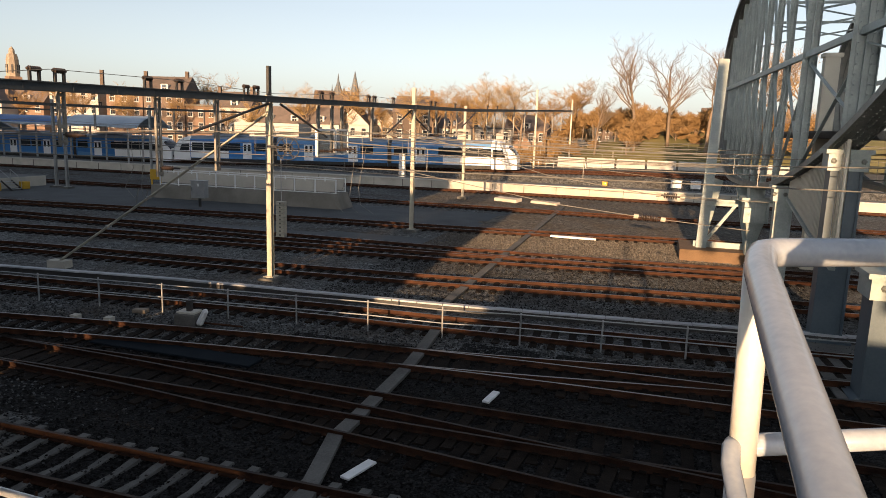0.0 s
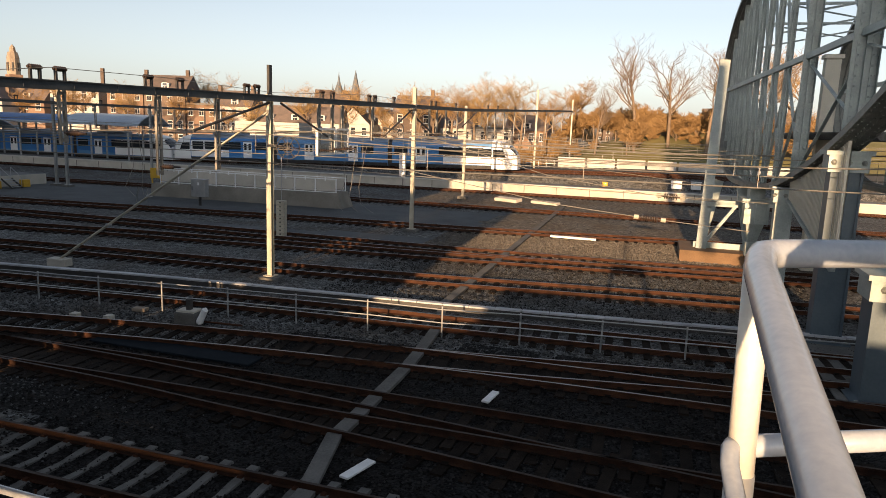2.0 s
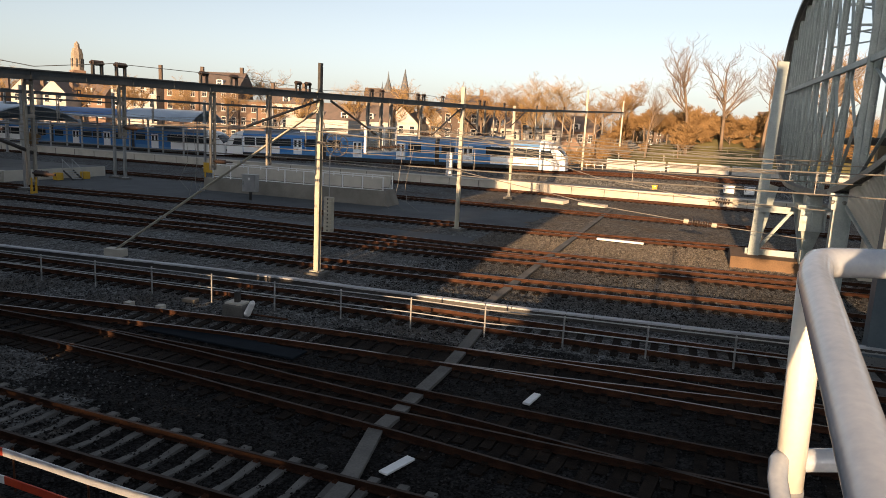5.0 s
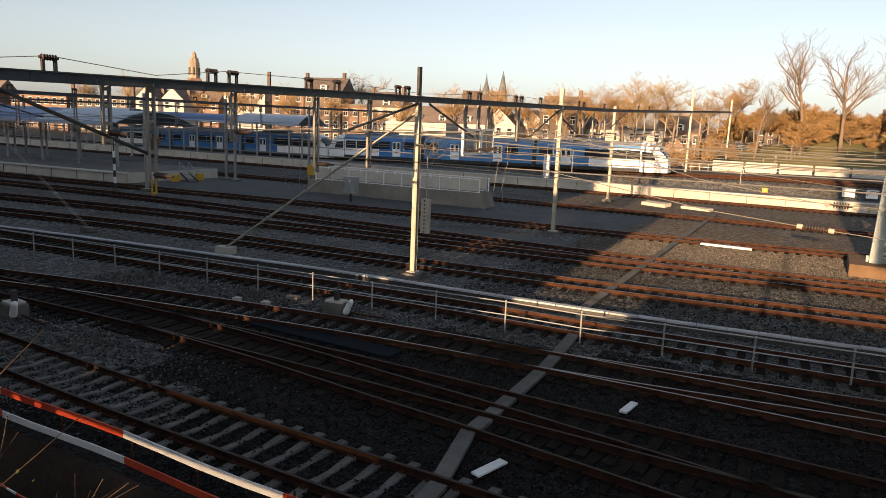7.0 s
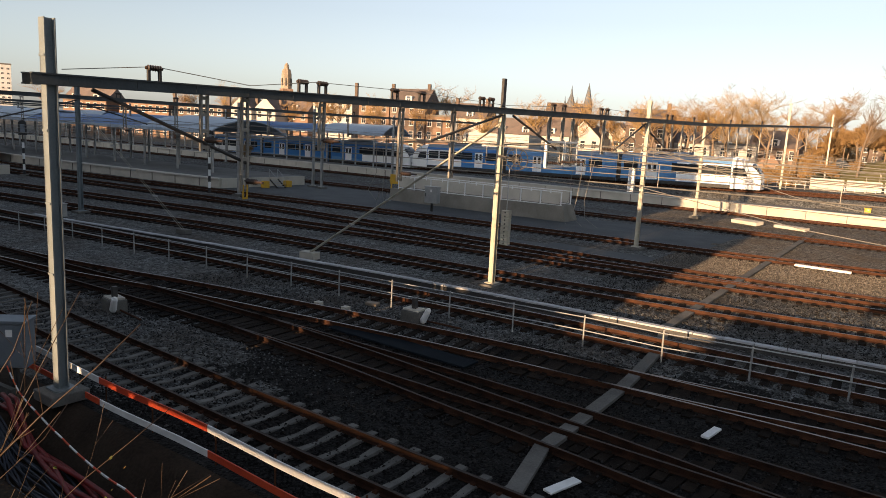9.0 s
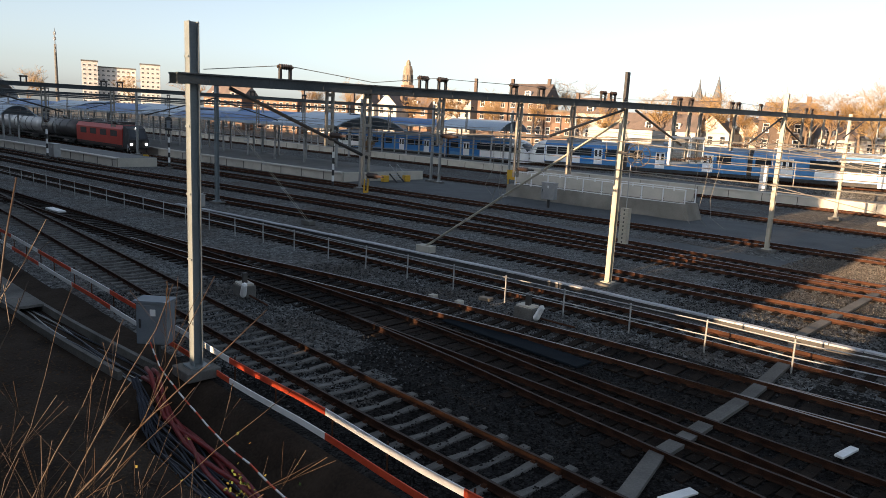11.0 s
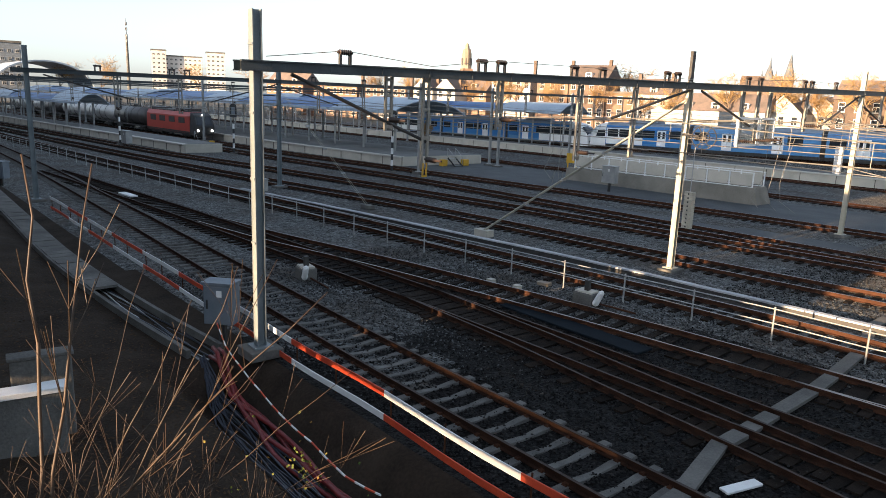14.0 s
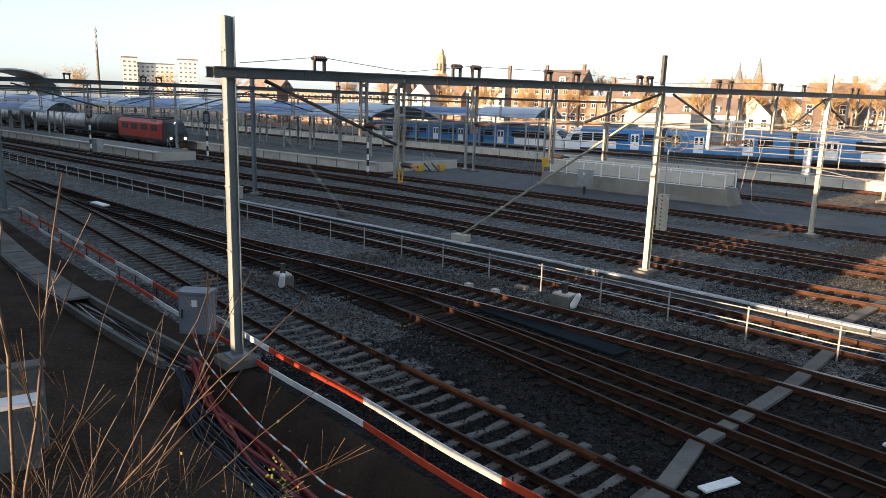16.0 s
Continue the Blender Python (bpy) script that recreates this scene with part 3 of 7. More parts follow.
def portal(label, line, masts, hangers, yokes, ties=(), size=0.22):
    """line: (x, y, z) of the beam; masts: (x, y, base, top, paint)."""
    p = thing("overhead_line_portal", label, "line portal", (line[0][0], line[0][1], 0), group="overhead line portals")
    inv = Matrix.Translation((-line[0][0], -line[0][1], 0))
    beam = Build()
    for a, b in zip(line, line[1:]):
        a, b = Vector(a), Vector(b)
        for dx in (-0.2, 0.2):
            o = Vector((dx, 0, 0))
            beam.bar(a + o + Vector((0, 0, size / 2)), b + o + Vector((0, 0, size / 2)), 0.12, 0.035)
            beam.bar(a + o - Vector((0, 0, size / 2)), b + o - Vector((0, 0, size / 2)), 0.12, 0.035)
            beam.bar(a + o, b + o, 0.02, size)
        n = max(2, int((b - a).length / 1.6))
        for k in range(n):
            q = a.lerp(b, (k + 0.5) / n)
            beam.box((q.x, q.y, q.z + size / 2), (0.5, 0.1, 0.02))
            beam.box((q.x, q.y, q.z - size / 2), (0.5, 0.1, 0.02))
            beam.box((q.x + 0.215, q.y, q.z), (0.012, 0.05, size))
    part("beam", beam, BEAM_GREY, p)

    def z_at(y):
        for a, b in zip(line, line[1:]):
            if a[1] <= y <= b[1]:
                k = (y - a[1]) / (b[1] - a[1])
                return a[0] + k * (b[0] - a[0]), a[2] + k * (b[2] - a[2])
        return line[-1][0], line[-1][2]

    for x, y, z0, z1, paint in masts:
        if y == 26.5:
            head = Build()
            head.span(x - 0.06, x + 0.06, y - 0.11, y + 0.11, 7.95, z1)
            part("mast_head", head, DARK_STEEL, p, "slim dark head of the mast")
            z1 = 7.95
        mast(p, x, y, z0, z1, 0.25 if paint is MAST_GREY else 0.23, paint)
    for y, low in hangers:
        x, z = z_at(y)
        hanger(p, x, y, z - low, z - size / 2)
    for y in yokes:
        x, z = z_at(y)
        top_yoke(p, x, y, z + size / 2 + 0.02)
    for y0, z0, y1, z1 in ties:
        x, z = z_at(y0)
        b = Build()
        b.tube([(x + 0.1, y0, z0), (x + 0.1, y1, z1)], 0.05, 6)
        part("brace", b, DARK_STEEL, p)
    for o in p.children:
        o.matrix_basis = inv @ o.matrix_basis
    return p


P1 = [(-16.3, 7.25, 7.45), (-15.7, 26.5, 7.78), (-15.4, 43.2, 8.1), (-17.6, 66, 8.6), (-16.5, 97, 9.6), (-15.5, 128, 10.6)]
portal("long grey steel portal beam on tall masts across the tracks", P1,
       [(-16.3, 7.72, 0.25, 8.77, MAST_GREY), (-15.88, 26.5, 0.1, 9.15, MAST_CREAM), (-15.3, 43.2, 0.1, 9.3, MAST_CREAM), (-18.1, 66, 0.25, 9.0, MAST_CREAM), (-16.4, 96.5, 0.4, 12.4, MAST_CREAM), (-15.4, 128, 0.2, 12.6, MAST_CREAM)],
       [(11.6, 1.6), (12.9, 2.75), (15.8, 1.6), (19.6, 2.75), (22.7, 2.75), (30.5, 2.6), (31.9, 2.6), (33.0, 2.6), (36.8, 2.0), (48, 2.2), (50.5, 2.2), (54, 2.2), (59, 2.2), (72, 2.6), (75, 2.6), (79, 2.6), (84, 3), (90, 3), (104, 3.3), (110, 3.3), (118, 3.3)],
       [10.2, 15.0, 15.8, 19.2, 20.7, 24.6, 25.3, 30.8, 31.9, 36.3, 37.1, 39.9, 48.5, 50, 58, 72, 76, 84],
       [(8.6, 7.3, 13.1, 5.55), (21.2, 6.4, 26.3, 7.6), (31.2, 6.2, 26.8, 7.6), (38.2, 6.2, 43.0, 7.9), (49, 6.3, 43.6, 7.9), (61, 7.0, 65.8, 8.4)])
P2 = [(-47.1, 7.4, 7.6), (-47.3, 24.2, 7.7), (-51.5, 40.6, 7.8), (-56, 56, 7.9), (-58, 70, 8.0), (-60, 92, 8.2)]
portal("second grey steel portal across the tracks", P2,
       [(-47.1, 8.15, 0.1, 9.0, MAST_GREY), (-47.3, 24.15, 0.1, 8.4, MAST_GREY), (-51.5, 40.6, 0.15, 8.3, GALV), (-55.9, 54.0, 0.1, 8.4, GALV), (-54.2, 53.6, 0.1, 7.9, GALV), (-58, 70, 0.2, 8.4, GALV), (-60, 87, 0.9, 8.6, GALV)],
       [(13, 2.4), (17, 2.4), (28, 2.4), (33, 2.4), (45, 2.4), (60, 2.4), (75, 2.4), (82, 2.4)], [12, 16.5, 17.5, 27.5, 33, 48, 61, 76], [(9, 7.4, 14, 6.1), (19, 6.1, 24, 7.5), (30, 6.1, 24.5, 7.5)])
P3 = [(-85, 8, 7.5), (-86, 33, 7.6), (-90, 56, 7.7), (-94, 92, 7.8)]
portal("grey steel portal near the platform end", P3,
       [(-85, 8.4, 0.1, 8.6, MAST_GREY), (-85.2, 33.4, 0.9, 8.2, GALV), (-90, 53, 0.9, 8.2, GALV), (-92, 70, 0.1, 8.3, GALV), (-94, 91, 0.2, 8.3, GALV)],
       [(14, 2.3), (19, 2.3), (24, 2.3), (38, 2.3), (60, 2.3)], [13, 18, 24, 38, 60], [(9, 7.3, 14, 6), (28, 6, 33, 7.4)])
P4 = [(-128, 3, 7.5), (-131, 32, 7.6), (-138, 92, 7.7)]
portal("far grey steel portal over the yard", P4,
       [(-128, 3.5, 0.1, 8.5, MAST_GREY), (-131, 31, 0.9, 8.2, GALV), (-134, 58, 0.1, 8.2, GALV), (-138, 91, 0.9, 8.2, GALV)],
       [(10, 2.2), (15, 2.2), (24, 2.2), (40, 2.2)], [10, 15, 24, 40])
P5 = [(-178, -2, 7.5), (-188, 92, 7.6)]
portal("distant steel portal over the yard", P5,
       [(-178, -1, 0.1, 8.5, MAST_GREY), (-181, 24, 0.9, 8.2, GALV), (-185, 60, 0.1, 8.2, GALV)], [(10, 2.2), (20, 2.2), (36, 2.2)], [10, 20, 36])

# contact and carrying wires over the tracks
for i, line in enumerate((T4, T5, T6, T7, T8, T9, T10, T11)):
    w = thing("overhead_wire", "thin dark contact and carrying wires over a track", "overhead wire", group="overhead wires")
    for name, z, sag in (("contact_wire", 5.35, 0.0), ("carrying_wire", 6.5, 0.55)):
        b = Build()
        pts = [(x, y, h) for x, y, h in along(line, 3.0) if -200 < x < 22]
        b.tube([(x, y, z - sag * math.sin(math.pi * (((x + 15.8) / 31.0) % 1.0))) for x, y, h in pts], 0.02, 4, True)
        part(name, b, WIRE, w)
    d = Build()
    for x, y, h in along(line, 5.2):
        if -120 < x < 20:
            d.tube([(x, y, 5.35), (x, y, 6.5 - 0.55 * math.sin(math.pi * (((x + 15.8) / 31.0) % 1.0)))], 0.011, 3, True)
    tagged(part("dropper_wire", d, WIRE, w), kind="stuff")

# ---- riveted steel bridge ----
def bx(y):
    return 7.31 - 0.0524 * y


def low_z(y):
    return 4.3 + 0.0101 * (41.8 - min(y, 41.8)) ** 2


def chord_path():
    p = [(y, low_z(y)) for y in np.arange(16, 43, 1.5)] + [(44, 4.3)]
    p += [(46 + 9.6 * math.cos(radians(a)), 10.1 + 5.8 * math.sin(radians(a))) for a in range(-90, 91, 6)]
    return p + [(y, 15.9 + (46 - y) * 0.03) for y in range(43, 15, -3)]


def top_z(y):
    return 10.1 + 5.8 * math.sqrt(max(0, 1 - ((y - 46) / 9.6) ** 2)) if y > 46 else 15.9 + (46 - y) * 0.03


def bottom_z(y):
    return 10.1 - 5.8 * math.sqrt(max(0, 1 - ((y - 46) / 9.6) ** 2)) if y > 46 else low_z(y) if y < 42 else 4.3


def rivet(b, p, n, r=0.035):
    n = Vector(n).normalized()
    p = Vector(p)
    b.tube([p, p + n * r * 0.5, p + n * r * 0.85], [r, r * 0.8, r * 0.3], 6)


POSTS = [21.2, 25.6, 32.5, 36.5, 39.3, 41.9, 44.2, 46.3, 48.3, 50.2, 52.0, 53.6]
bridge = thing("steel_bridge", "grey-green riveted steel truss bridge on columns over the tracks", "bridge", (bx(40), 40, 0))


def bridge_part(name, b, material, label="", parent=None):
    ob = part(name, b, material, parent or bridge, label)
    if parent is None:
        ob.matrix_basis = Matrix.Translation((-bx(40), -40, 0))
    return ob


for off in (0.0, 7.2):
    path = [Vector((bx(y) + off, y, z)) for y, z in chord_path()]
    c = Build()
    prof = [(-0.49, -0.12), (-0.44, -0.12), (-0.44, -0.06), (0.44, -0.06), (0.44, -0.12), (0.49, -0.12), (0.49, 0.12), (0.44, 0.12), (0.44, 0.06), (0.23, 0.06), (0.23, 0.2), (0.19, 0.2), (0.19, 0.06),
            (-0.19, 0.06), (-0.19, 0.2), (-0.23, 0.2), (-0.23, 0.06), (-0.44, 0.06), (-0.44, 0.12), (-0.49, 0.12)]
    rings, np_ = [], len(prof)
    for i, p in enumerate(path):
        d = (path[min(i + 1, len(path) - 1)] - path[max(i - 1, 0)]).normalized()
        nrm = Vector((0, -d.z, d.y))
        rings += [p + Vector((u, 0, 0)) + nrm * v for u, v in prof]
    c.add(rings, [(i * np_ + j, i * np_ + (j + 1) % np_, (i + 1) * np_ + (j + 1) % np_, (i + 1) * np_ + j) for i in range(len(path) - 1) for j in range(np_)] + [tuple(range(np_)), tuple(range(len(rings) - np_, len(rings)))])
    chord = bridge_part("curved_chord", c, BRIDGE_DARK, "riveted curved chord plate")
    if off == 0:
        r = Build()
        for i, (a, b) in enumerate(zip(path, path[1:])):
            d = (b - a).normalized()
            nrm = Vector((0, d.z, -d.y))
            if nrm.z > 0:
                nrm = -nrm
            n = max(2, int((b - a).length / 0.26))
            for k in range(n):
                q = a.lerp(b, k / n)
                for s in (-0.41, -0.32, -0.08, 0.08, 0.32, 0.41):
                    rivet(r, q + Vector((s, 0, 0)) + nrm * 0.06, nrm, 0.042)
        tagged(bridge_part("chord_rivet", r, BRIDGE_DARK), kind="stuff")
    for k, (y, hw) in enumerate(zip(POSTS, POSTS[1:] + [56.0])):
        yn = hw
        if off and k % 3:
            continue
        hw = 0.40 if k < 2 else 0.27 if k == 2 else 0.15
        x, z0, z1 = bx(y) + off, bottom_z(y) + 0.05, top_z(y) - 0.05
        p = Build()
        p.span(x - hw, x + hw, y - 0.02, y + 0.02, z0, z1)
        p.span(x + hw - 0.025, x + hw, y - 0.17, y + 0.17, z0, z1)
        p.span(x - 0.03, x + 0.03, y - 0.15, y + 0.15, z0, z1)
        for s in (-0.55, 0.55):
            p.span(x + s * hw - 0.05, x + s * hw + 0.05, y - 0.045, y + 0.045, z0, z1)
        post = bridge_part("truss_post", p, BRIDGE, "riveted post")
        if off == 0 and y < 45:
            r = Build()
            for z in np.arange(z0 + 0.3, min(z1, 13.5), 0.32):
                for s in (-0.55 * hw, 0.55 * hw):
                    rivet(r, (x + s, y - 0.04, z), (0, -1, 0), 0.036)
                rivet(r, (x + hw * 0.85, y - 0.02, z), (0, -1, 0), 0.03)
            tagged(part("post_rivet", r, BRIDGE, post), kind="stuff")
        if yn < 54:
            xn = bx(yn) + off
            for za, zb in ((z0 + 0.4, 9.9), (9.9, bottom_z(yn) + 0.4), (10.0, top_z(yn) - 0.4)) if off == 0 else ((z0 + 0.4, 9.9), (10.0, top_z(yn) - 0.4)):
                d = Build()
                d.bar((x + 0.05, y, za), (xn + 0.05, yn, zb), 0.04, 0.13, up=(1, 0, 0))
                bridge_part("diagonal", d, BRIDGE)
    rail = Build()
    rail.bar((bx(17) + off - 0.1, 17, 10.25), (bx(54.6) + off - 0.1, 54.6, 10.2), 0.16, 0.24)
    bridge_part("middle_rail", rail, BRIDGE)
pylon = Build()
pylon.span(7.75, 8.45, 40.6, 41.3, -0.1, 11.0)
pylon.span(7.65, 8.55, 40.5, 41.4, 11.0, 11.2)
bridge_part("pylon", pylon, CREAM_RIB, "cream plastered pylon between the trusses")
# bracing between the two trusses
for k in range(5):
    y = 20.4 + 6.6 * k
    b = Build()
    b.bar((bx(y) + 0.3, y, 13.6), (bx(y) + 6.9, y, 13.6), 0.08, 0.14)
    b.bar((bx(y) + 0.3, y, 12.2), (bx(y) + 6.9, y, 13.5), 0.05, 0.09)
    bridge_part("cross_brace", b, BRIDGE)
    b = Build()
    b.bar((bx(y) + 0.3, y, 13.6), (bx(y + 6.6) + 6.9, y + 6.6, 13.6), 0.05, 0.08)
    bridge_part("cross_brace", b, BRIDGE)
deck = Build()
deck.add([(bx(27) + 1.2, 27, 6.9), (bx(27) + 6.6, 27, 6.9), (bx(56) + 6.6, 56, 6.9), (bx(56) + 0.9, 56, 6.9),
          (bx(27) + 0.9, 27, 7.2), (bx(27) + 6.6, 27, 7.2), (bx(56) + 6.6, 56, 7.2), (bx(56) + 0.9, 56, 7.2)],
         [(3, 2, 1, 0), (4, 5, 6, 7), (0, 1, 5, 4), (1, 2, 6, 5), (2, 3, 7, 6), (3, 0, 4, 7)])
bridge_part("deck", deck, CONC_WEATHER)


def column(y, dx, z0, z1, wx, wy, paint):
    x = bx(y) + dx
    b = Build()
    prof = [(-wx / 2, -wy / 2), (-wx / 2 + 0.08, -wy / 2), (-wx / 2 + 0.08, -wy / 2 + 0.05), (wx / 2 - 0.08, -wy / 2 + 0.05), (wx / 2 - 0.08, -wy / 2), (wx / 2, -wy / 2), (wx / 2, wy / 2), (-wx / 2, wy / 2)]
    n = len(prof)
    b.add([(x + u, y + w, z) for z in (z0, z1) for u, w in prof], [(i, (i + 1) % n, n + (i + 1) % n, n + i) for i in range(n)] + [tuple(range(n, 2 * n)), tuple(reversed(range(n)))])
    col = bridge_part("column", b, paint, "riveted box column")
    cap = Build()
    cap.span(x - wx / 2 - 0.12, x + wx / 2 + 0.12, y - wy / 2 - 0.1, y + wy / 2 + 0.1, z1 - 0.62, z1)
    cap.span(x - wx / 2 - 0.22, x + wx / 2 + 0.22, y - wy / 2 - 0.2, y + wy / 2 + 0.2, z1 - 0.06, z1 + 0.08)
    part("cap_plate", cap, BRIDGE, col)
    foot = Build()
    foot.span(x - wx / 2 - 0.25, x + wx / 2 + 0.25, y - wy / 2 - 0.25, y + wy / 2 + 0.25, z0, z0 + 0.1)
    part("foot_plate", foot, BRIDGE_SHADE, col)
    for s in (-0.45, 0, 0.45):
        r = Build()
        rivet(r, (x + s, y - wy / 2 - 0.1, z1 - 0.3), (0, -1, 0), 0.10)
        part("bolt", r, BRIDGE_DARK, col)
    for k in range(4):
        r = Build()
        rivet(r, (x - wx / 2 - 0.1 + k * (wx + 0.2) / 3, y - wy / 2 - 0.15, z0 + 0.1), (0, 0, 1), 0.07)
        part("bolt", r, BRIDGE_DARK, col)


column(34.0, -0.05, 0.0, low_z(34.0) - 0.2, 0.72, 0.6, BRIDGE)
column(26.2, 0.03, 0.0, low_z(26.2) - 0.3, 0.98, 0.7, BRIDGE_SHADE)
column(20.6, 0.05, -0.05, 3.4, 1.3, 1.0, BRIDGE_SHADE)
base = Build()
base.span(bx(23) - 1.0, bx(23) + 3.4, 19.8, 27.2, -0.1, 0.02)
bridge_part("concrete_base", base, CONC_WEATHER)

# ribbed sheet wall that slopes down under the chord
sheet, ribs = Build(), []
ya, yb = 25.4, 32.2
for k in range(41):
    y = ya + (yb - ya) * k / 40
    lo, hi = 2.7 + (y - ya) * 0.25, low_z(y) - 0.15
    x = 5.86 - (y - ya) * 0.06
    sheet.v += [(x, y, lo), (x, y, hi), (x + 0.04, y, hi), (x + 0.04, y, lo)]
    if k < 40:
        for q in range(4):
            sheet.f.append((4 * k + q, 4 * k + (q + 1) % 4, 4 * k + 4 + (q + 1) % 4, 4 * k + 4 + q))
            sheet.s.append(0)
    r = Build()
    r.span(x - 0.09, x + 0.005, y - 0.045, y + 0.045, lo, hi)
    ribs.append(r)
sh = bridge_part("ribbed_wall", sheet, CREAM_RIB, "cream ribbed sheet wall")
for r in ribs:
    part("rib", r, CREAM_RIB, sh)
edge = Build()
edge.bar((5.79, ya, 2.62), (5.79 - (yb - ya) * 0.06, yb, 2.62 + (yb - ya) * 0.25), 0.2, 0.1)
part("edge_angle", edge, BRIDGE, sh)

# trestle under the far end
trestle = thing("bridge_trestle", "grey-green steel trestle with splayed legs on a low plinth", "trestle", (3.0, 42, 0))


def tr(name, b, m, label=""):
    part(name, b, m, trestle, label).matrix_basis = Matrix.Translation((-3.0, -42, 0))


for x0, x1, y in ((2.7, 3.2, 41.6), (5.3, 4.8, 41.6), (3.0, 3.9, 46.5)):
    b = Build()
    b.bar((x0, y, 0.45), (x1, y + 2.5, 11.2 if x0 < 3 else 4.0), 0.55, 0.34, up=(0, 1, 0))
    tr("leg", b, BRIDGE)
for z, xa, xb in ((0.75, 2.3, 5.6), (3.2, 2.8, 5.0)):
    b = Build()
    b.bar((xa, 41.9, z), (xb, 41.9, z), 0.2, 0.38)
    tr("cross_beam", b, BRIDGE)
b = Build()
b.bar((2.9, 41.9, 0.9), (4.7, 41.9, 3.6), 0.16, 0.3, up=(0, 1, 0))
tr("diagonal", b, BRIDGE)
b = Build()
b.span(1.55, 5.6, 40.4, 44.2, -0.1, 0.62)
soften(part("plinth", b, mat("rusty_plinth", (0.10, 0.06, 0.032), (0.19, 0.115, 0.06), 0.9, 0.85, bump=0.2, bscale=15), trestle, "rust-brown plinth"), 0.03).matrix_basis = Matrix.Translation((-3.0, -42, 0))
b = Build()
b.span(4.6, 5.7, 39.6, 41.0, 2.4, 3.5)
tr("bearing_box", b, BRIDGE, "riveted bearing box")
for s in (4.6, 5.15, 5.7):
    b = Build()
    b.span(s - 0.05, s + 0.05, 39.5, 39.62, 2.4, 3.6)
    tr("stiffener", b, BRIDGE)
b = Build()
b.span(4.4, 5.9, 39.45, 41.15, 3.5, 3.72)
b.span(4.75, 5.5, 39.7, 40.9, 3.72, 4.3)
tr("bearing_plate", b, BRIDGE)
b = Build()
b.add([(4.7, 39.7, 2.4), (5.6, 39.7, 2.4), (5.6, 40.9, 2.4), (4.7, 40.9, 2.4), (4.95, 40.1, 1.3), (5.35, 40.1, 1.3), (5.35, 40.6, 1.3), (4.95, 40.6, 1.3)],
      [(0, 4, 5, 1), (1, 5, 6, 2), (2, 6, 7, 3), (3, 7, 4, 0), (4, 7, 6, 5)])
tr("bearing_cone", b, BRIDGE)
b = Build()
b.span(4.85, 5.45, 40.0, 40.7, 0.6, 1.35)
tr("bearing_post", b, BRIDGE)

# ---- handrail beside the camera ----
hr = thing("handrail", "white-grey painted tubular steel handrail of the stairs", "handrail", (0.2, 1.34, 5.42))


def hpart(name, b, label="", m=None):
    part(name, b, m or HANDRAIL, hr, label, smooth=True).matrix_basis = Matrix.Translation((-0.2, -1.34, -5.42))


RAIL_R = 0.0265
b = Build()
b.tube([(0.142, -0.6, 6.335), (0.158, 0.3, 6.455), (0.178, 1.24, 6.583), (0.186, 1.31, 6.592), (0.194, 1.345, 6.596), (0.216, 1.368, 6.597), (0.28, 1.402, 6.597), (0.9, 1.71, 6.597)], RAIL_R, 24)
hpart("top_rail", b)
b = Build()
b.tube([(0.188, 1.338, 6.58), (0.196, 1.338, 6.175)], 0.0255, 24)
hpart("post", b, "post in the same paint, coloured cream for sun", HAND_POST_SUN)
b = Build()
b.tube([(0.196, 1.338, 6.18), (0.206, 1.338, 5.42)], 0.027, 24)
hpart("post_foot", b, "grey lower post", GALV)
b = Build()
b.tube([(0.196, 0.5, 6.09), (0.176, 1.2, 6.19), (0.17, 1.28, 6.215), (0.172, 1.315, 6.235), (0.178, 1.33, 6.236)], 0.017, 16)
hpart("middle_rail", b)
b = Build()
b.tube([(0.205, 1.345, 6.232), (0.9, 1.68, 6.236)], 0.0215, 16)
hpart("middle_rail", b)
for p0, d0 in (((0.172, 1.3395, 6.188), (-0.6, -0.7, 0)),):
    b = Build()
    b.tube([Vector(p0), Vector(p0) + Vector((-0.002, -0.004, 0))], 0.004, 8)
    hpart("drain_hole", b, "small dark hole", BLACK_PAINT)
# Rail out of view, added only to shade the outward top rail.
b = Build()
b.tube([(0.3, 0.55, 5.42), (0.3, 0.55, 6.72), (0.34, 0.55, 6.75), (1.2, 0.55, 6.75)], 0.036, 16)
hpart("unseen_shade_rail", b)
landing = Build()
landing.span(-0.45, 1.25, -0.7, 1.45, 5.37, 5.42)
solo("stair_landing", landing, GALV, "grey steel landing of the stairs", "landing")
stair_leg = Build()
for x, y in ((-0.38, -0.6), (1.18, -0.6), (1.18, 1.38), (-0.38, 1.38)):
    stair_leg.span(x - 0.05, x + 0.05, y - 0.05, y + 0.05, -0.2, 5.38)
solo("landing_support", stair_leg, BRIDGE, "grey steel legs under the stair landing", "support")

# ---- passenger train: two coupled units along the island platform ----
def track_y(line, x):
    pts = along(line, 2.0)
    return min(pts, key=lambda q: abs(q[0] - x))


BODY = [(-1.38, 0.35), (-1.45, 0.75), (-1.45, 2.9), (-1.36, 3.35), (-1.05, 3.72), (0, 3.82), (1.05, 3.72), (1.36, 3.35), (1.45, 2.9), (1.45, 0.75), (1.38, 0.35)]
pane_b = Build()
pane_b.box((0, 0, 0), (1.75, 0.03, 1.0))
PANE = pane_b.mesh("window_pane", GLASS)
leaf_b = Build()
leaf_b.box((0, 0, 0), (0.64, 0.04, 2.05))
LEAF = leaf_b.mesh("door_leaf", TRAIN_WHITE)
dp_b = Build()
dp_b.box((0, -0.006, 0.42), (0.36, 0.045, 0.85))
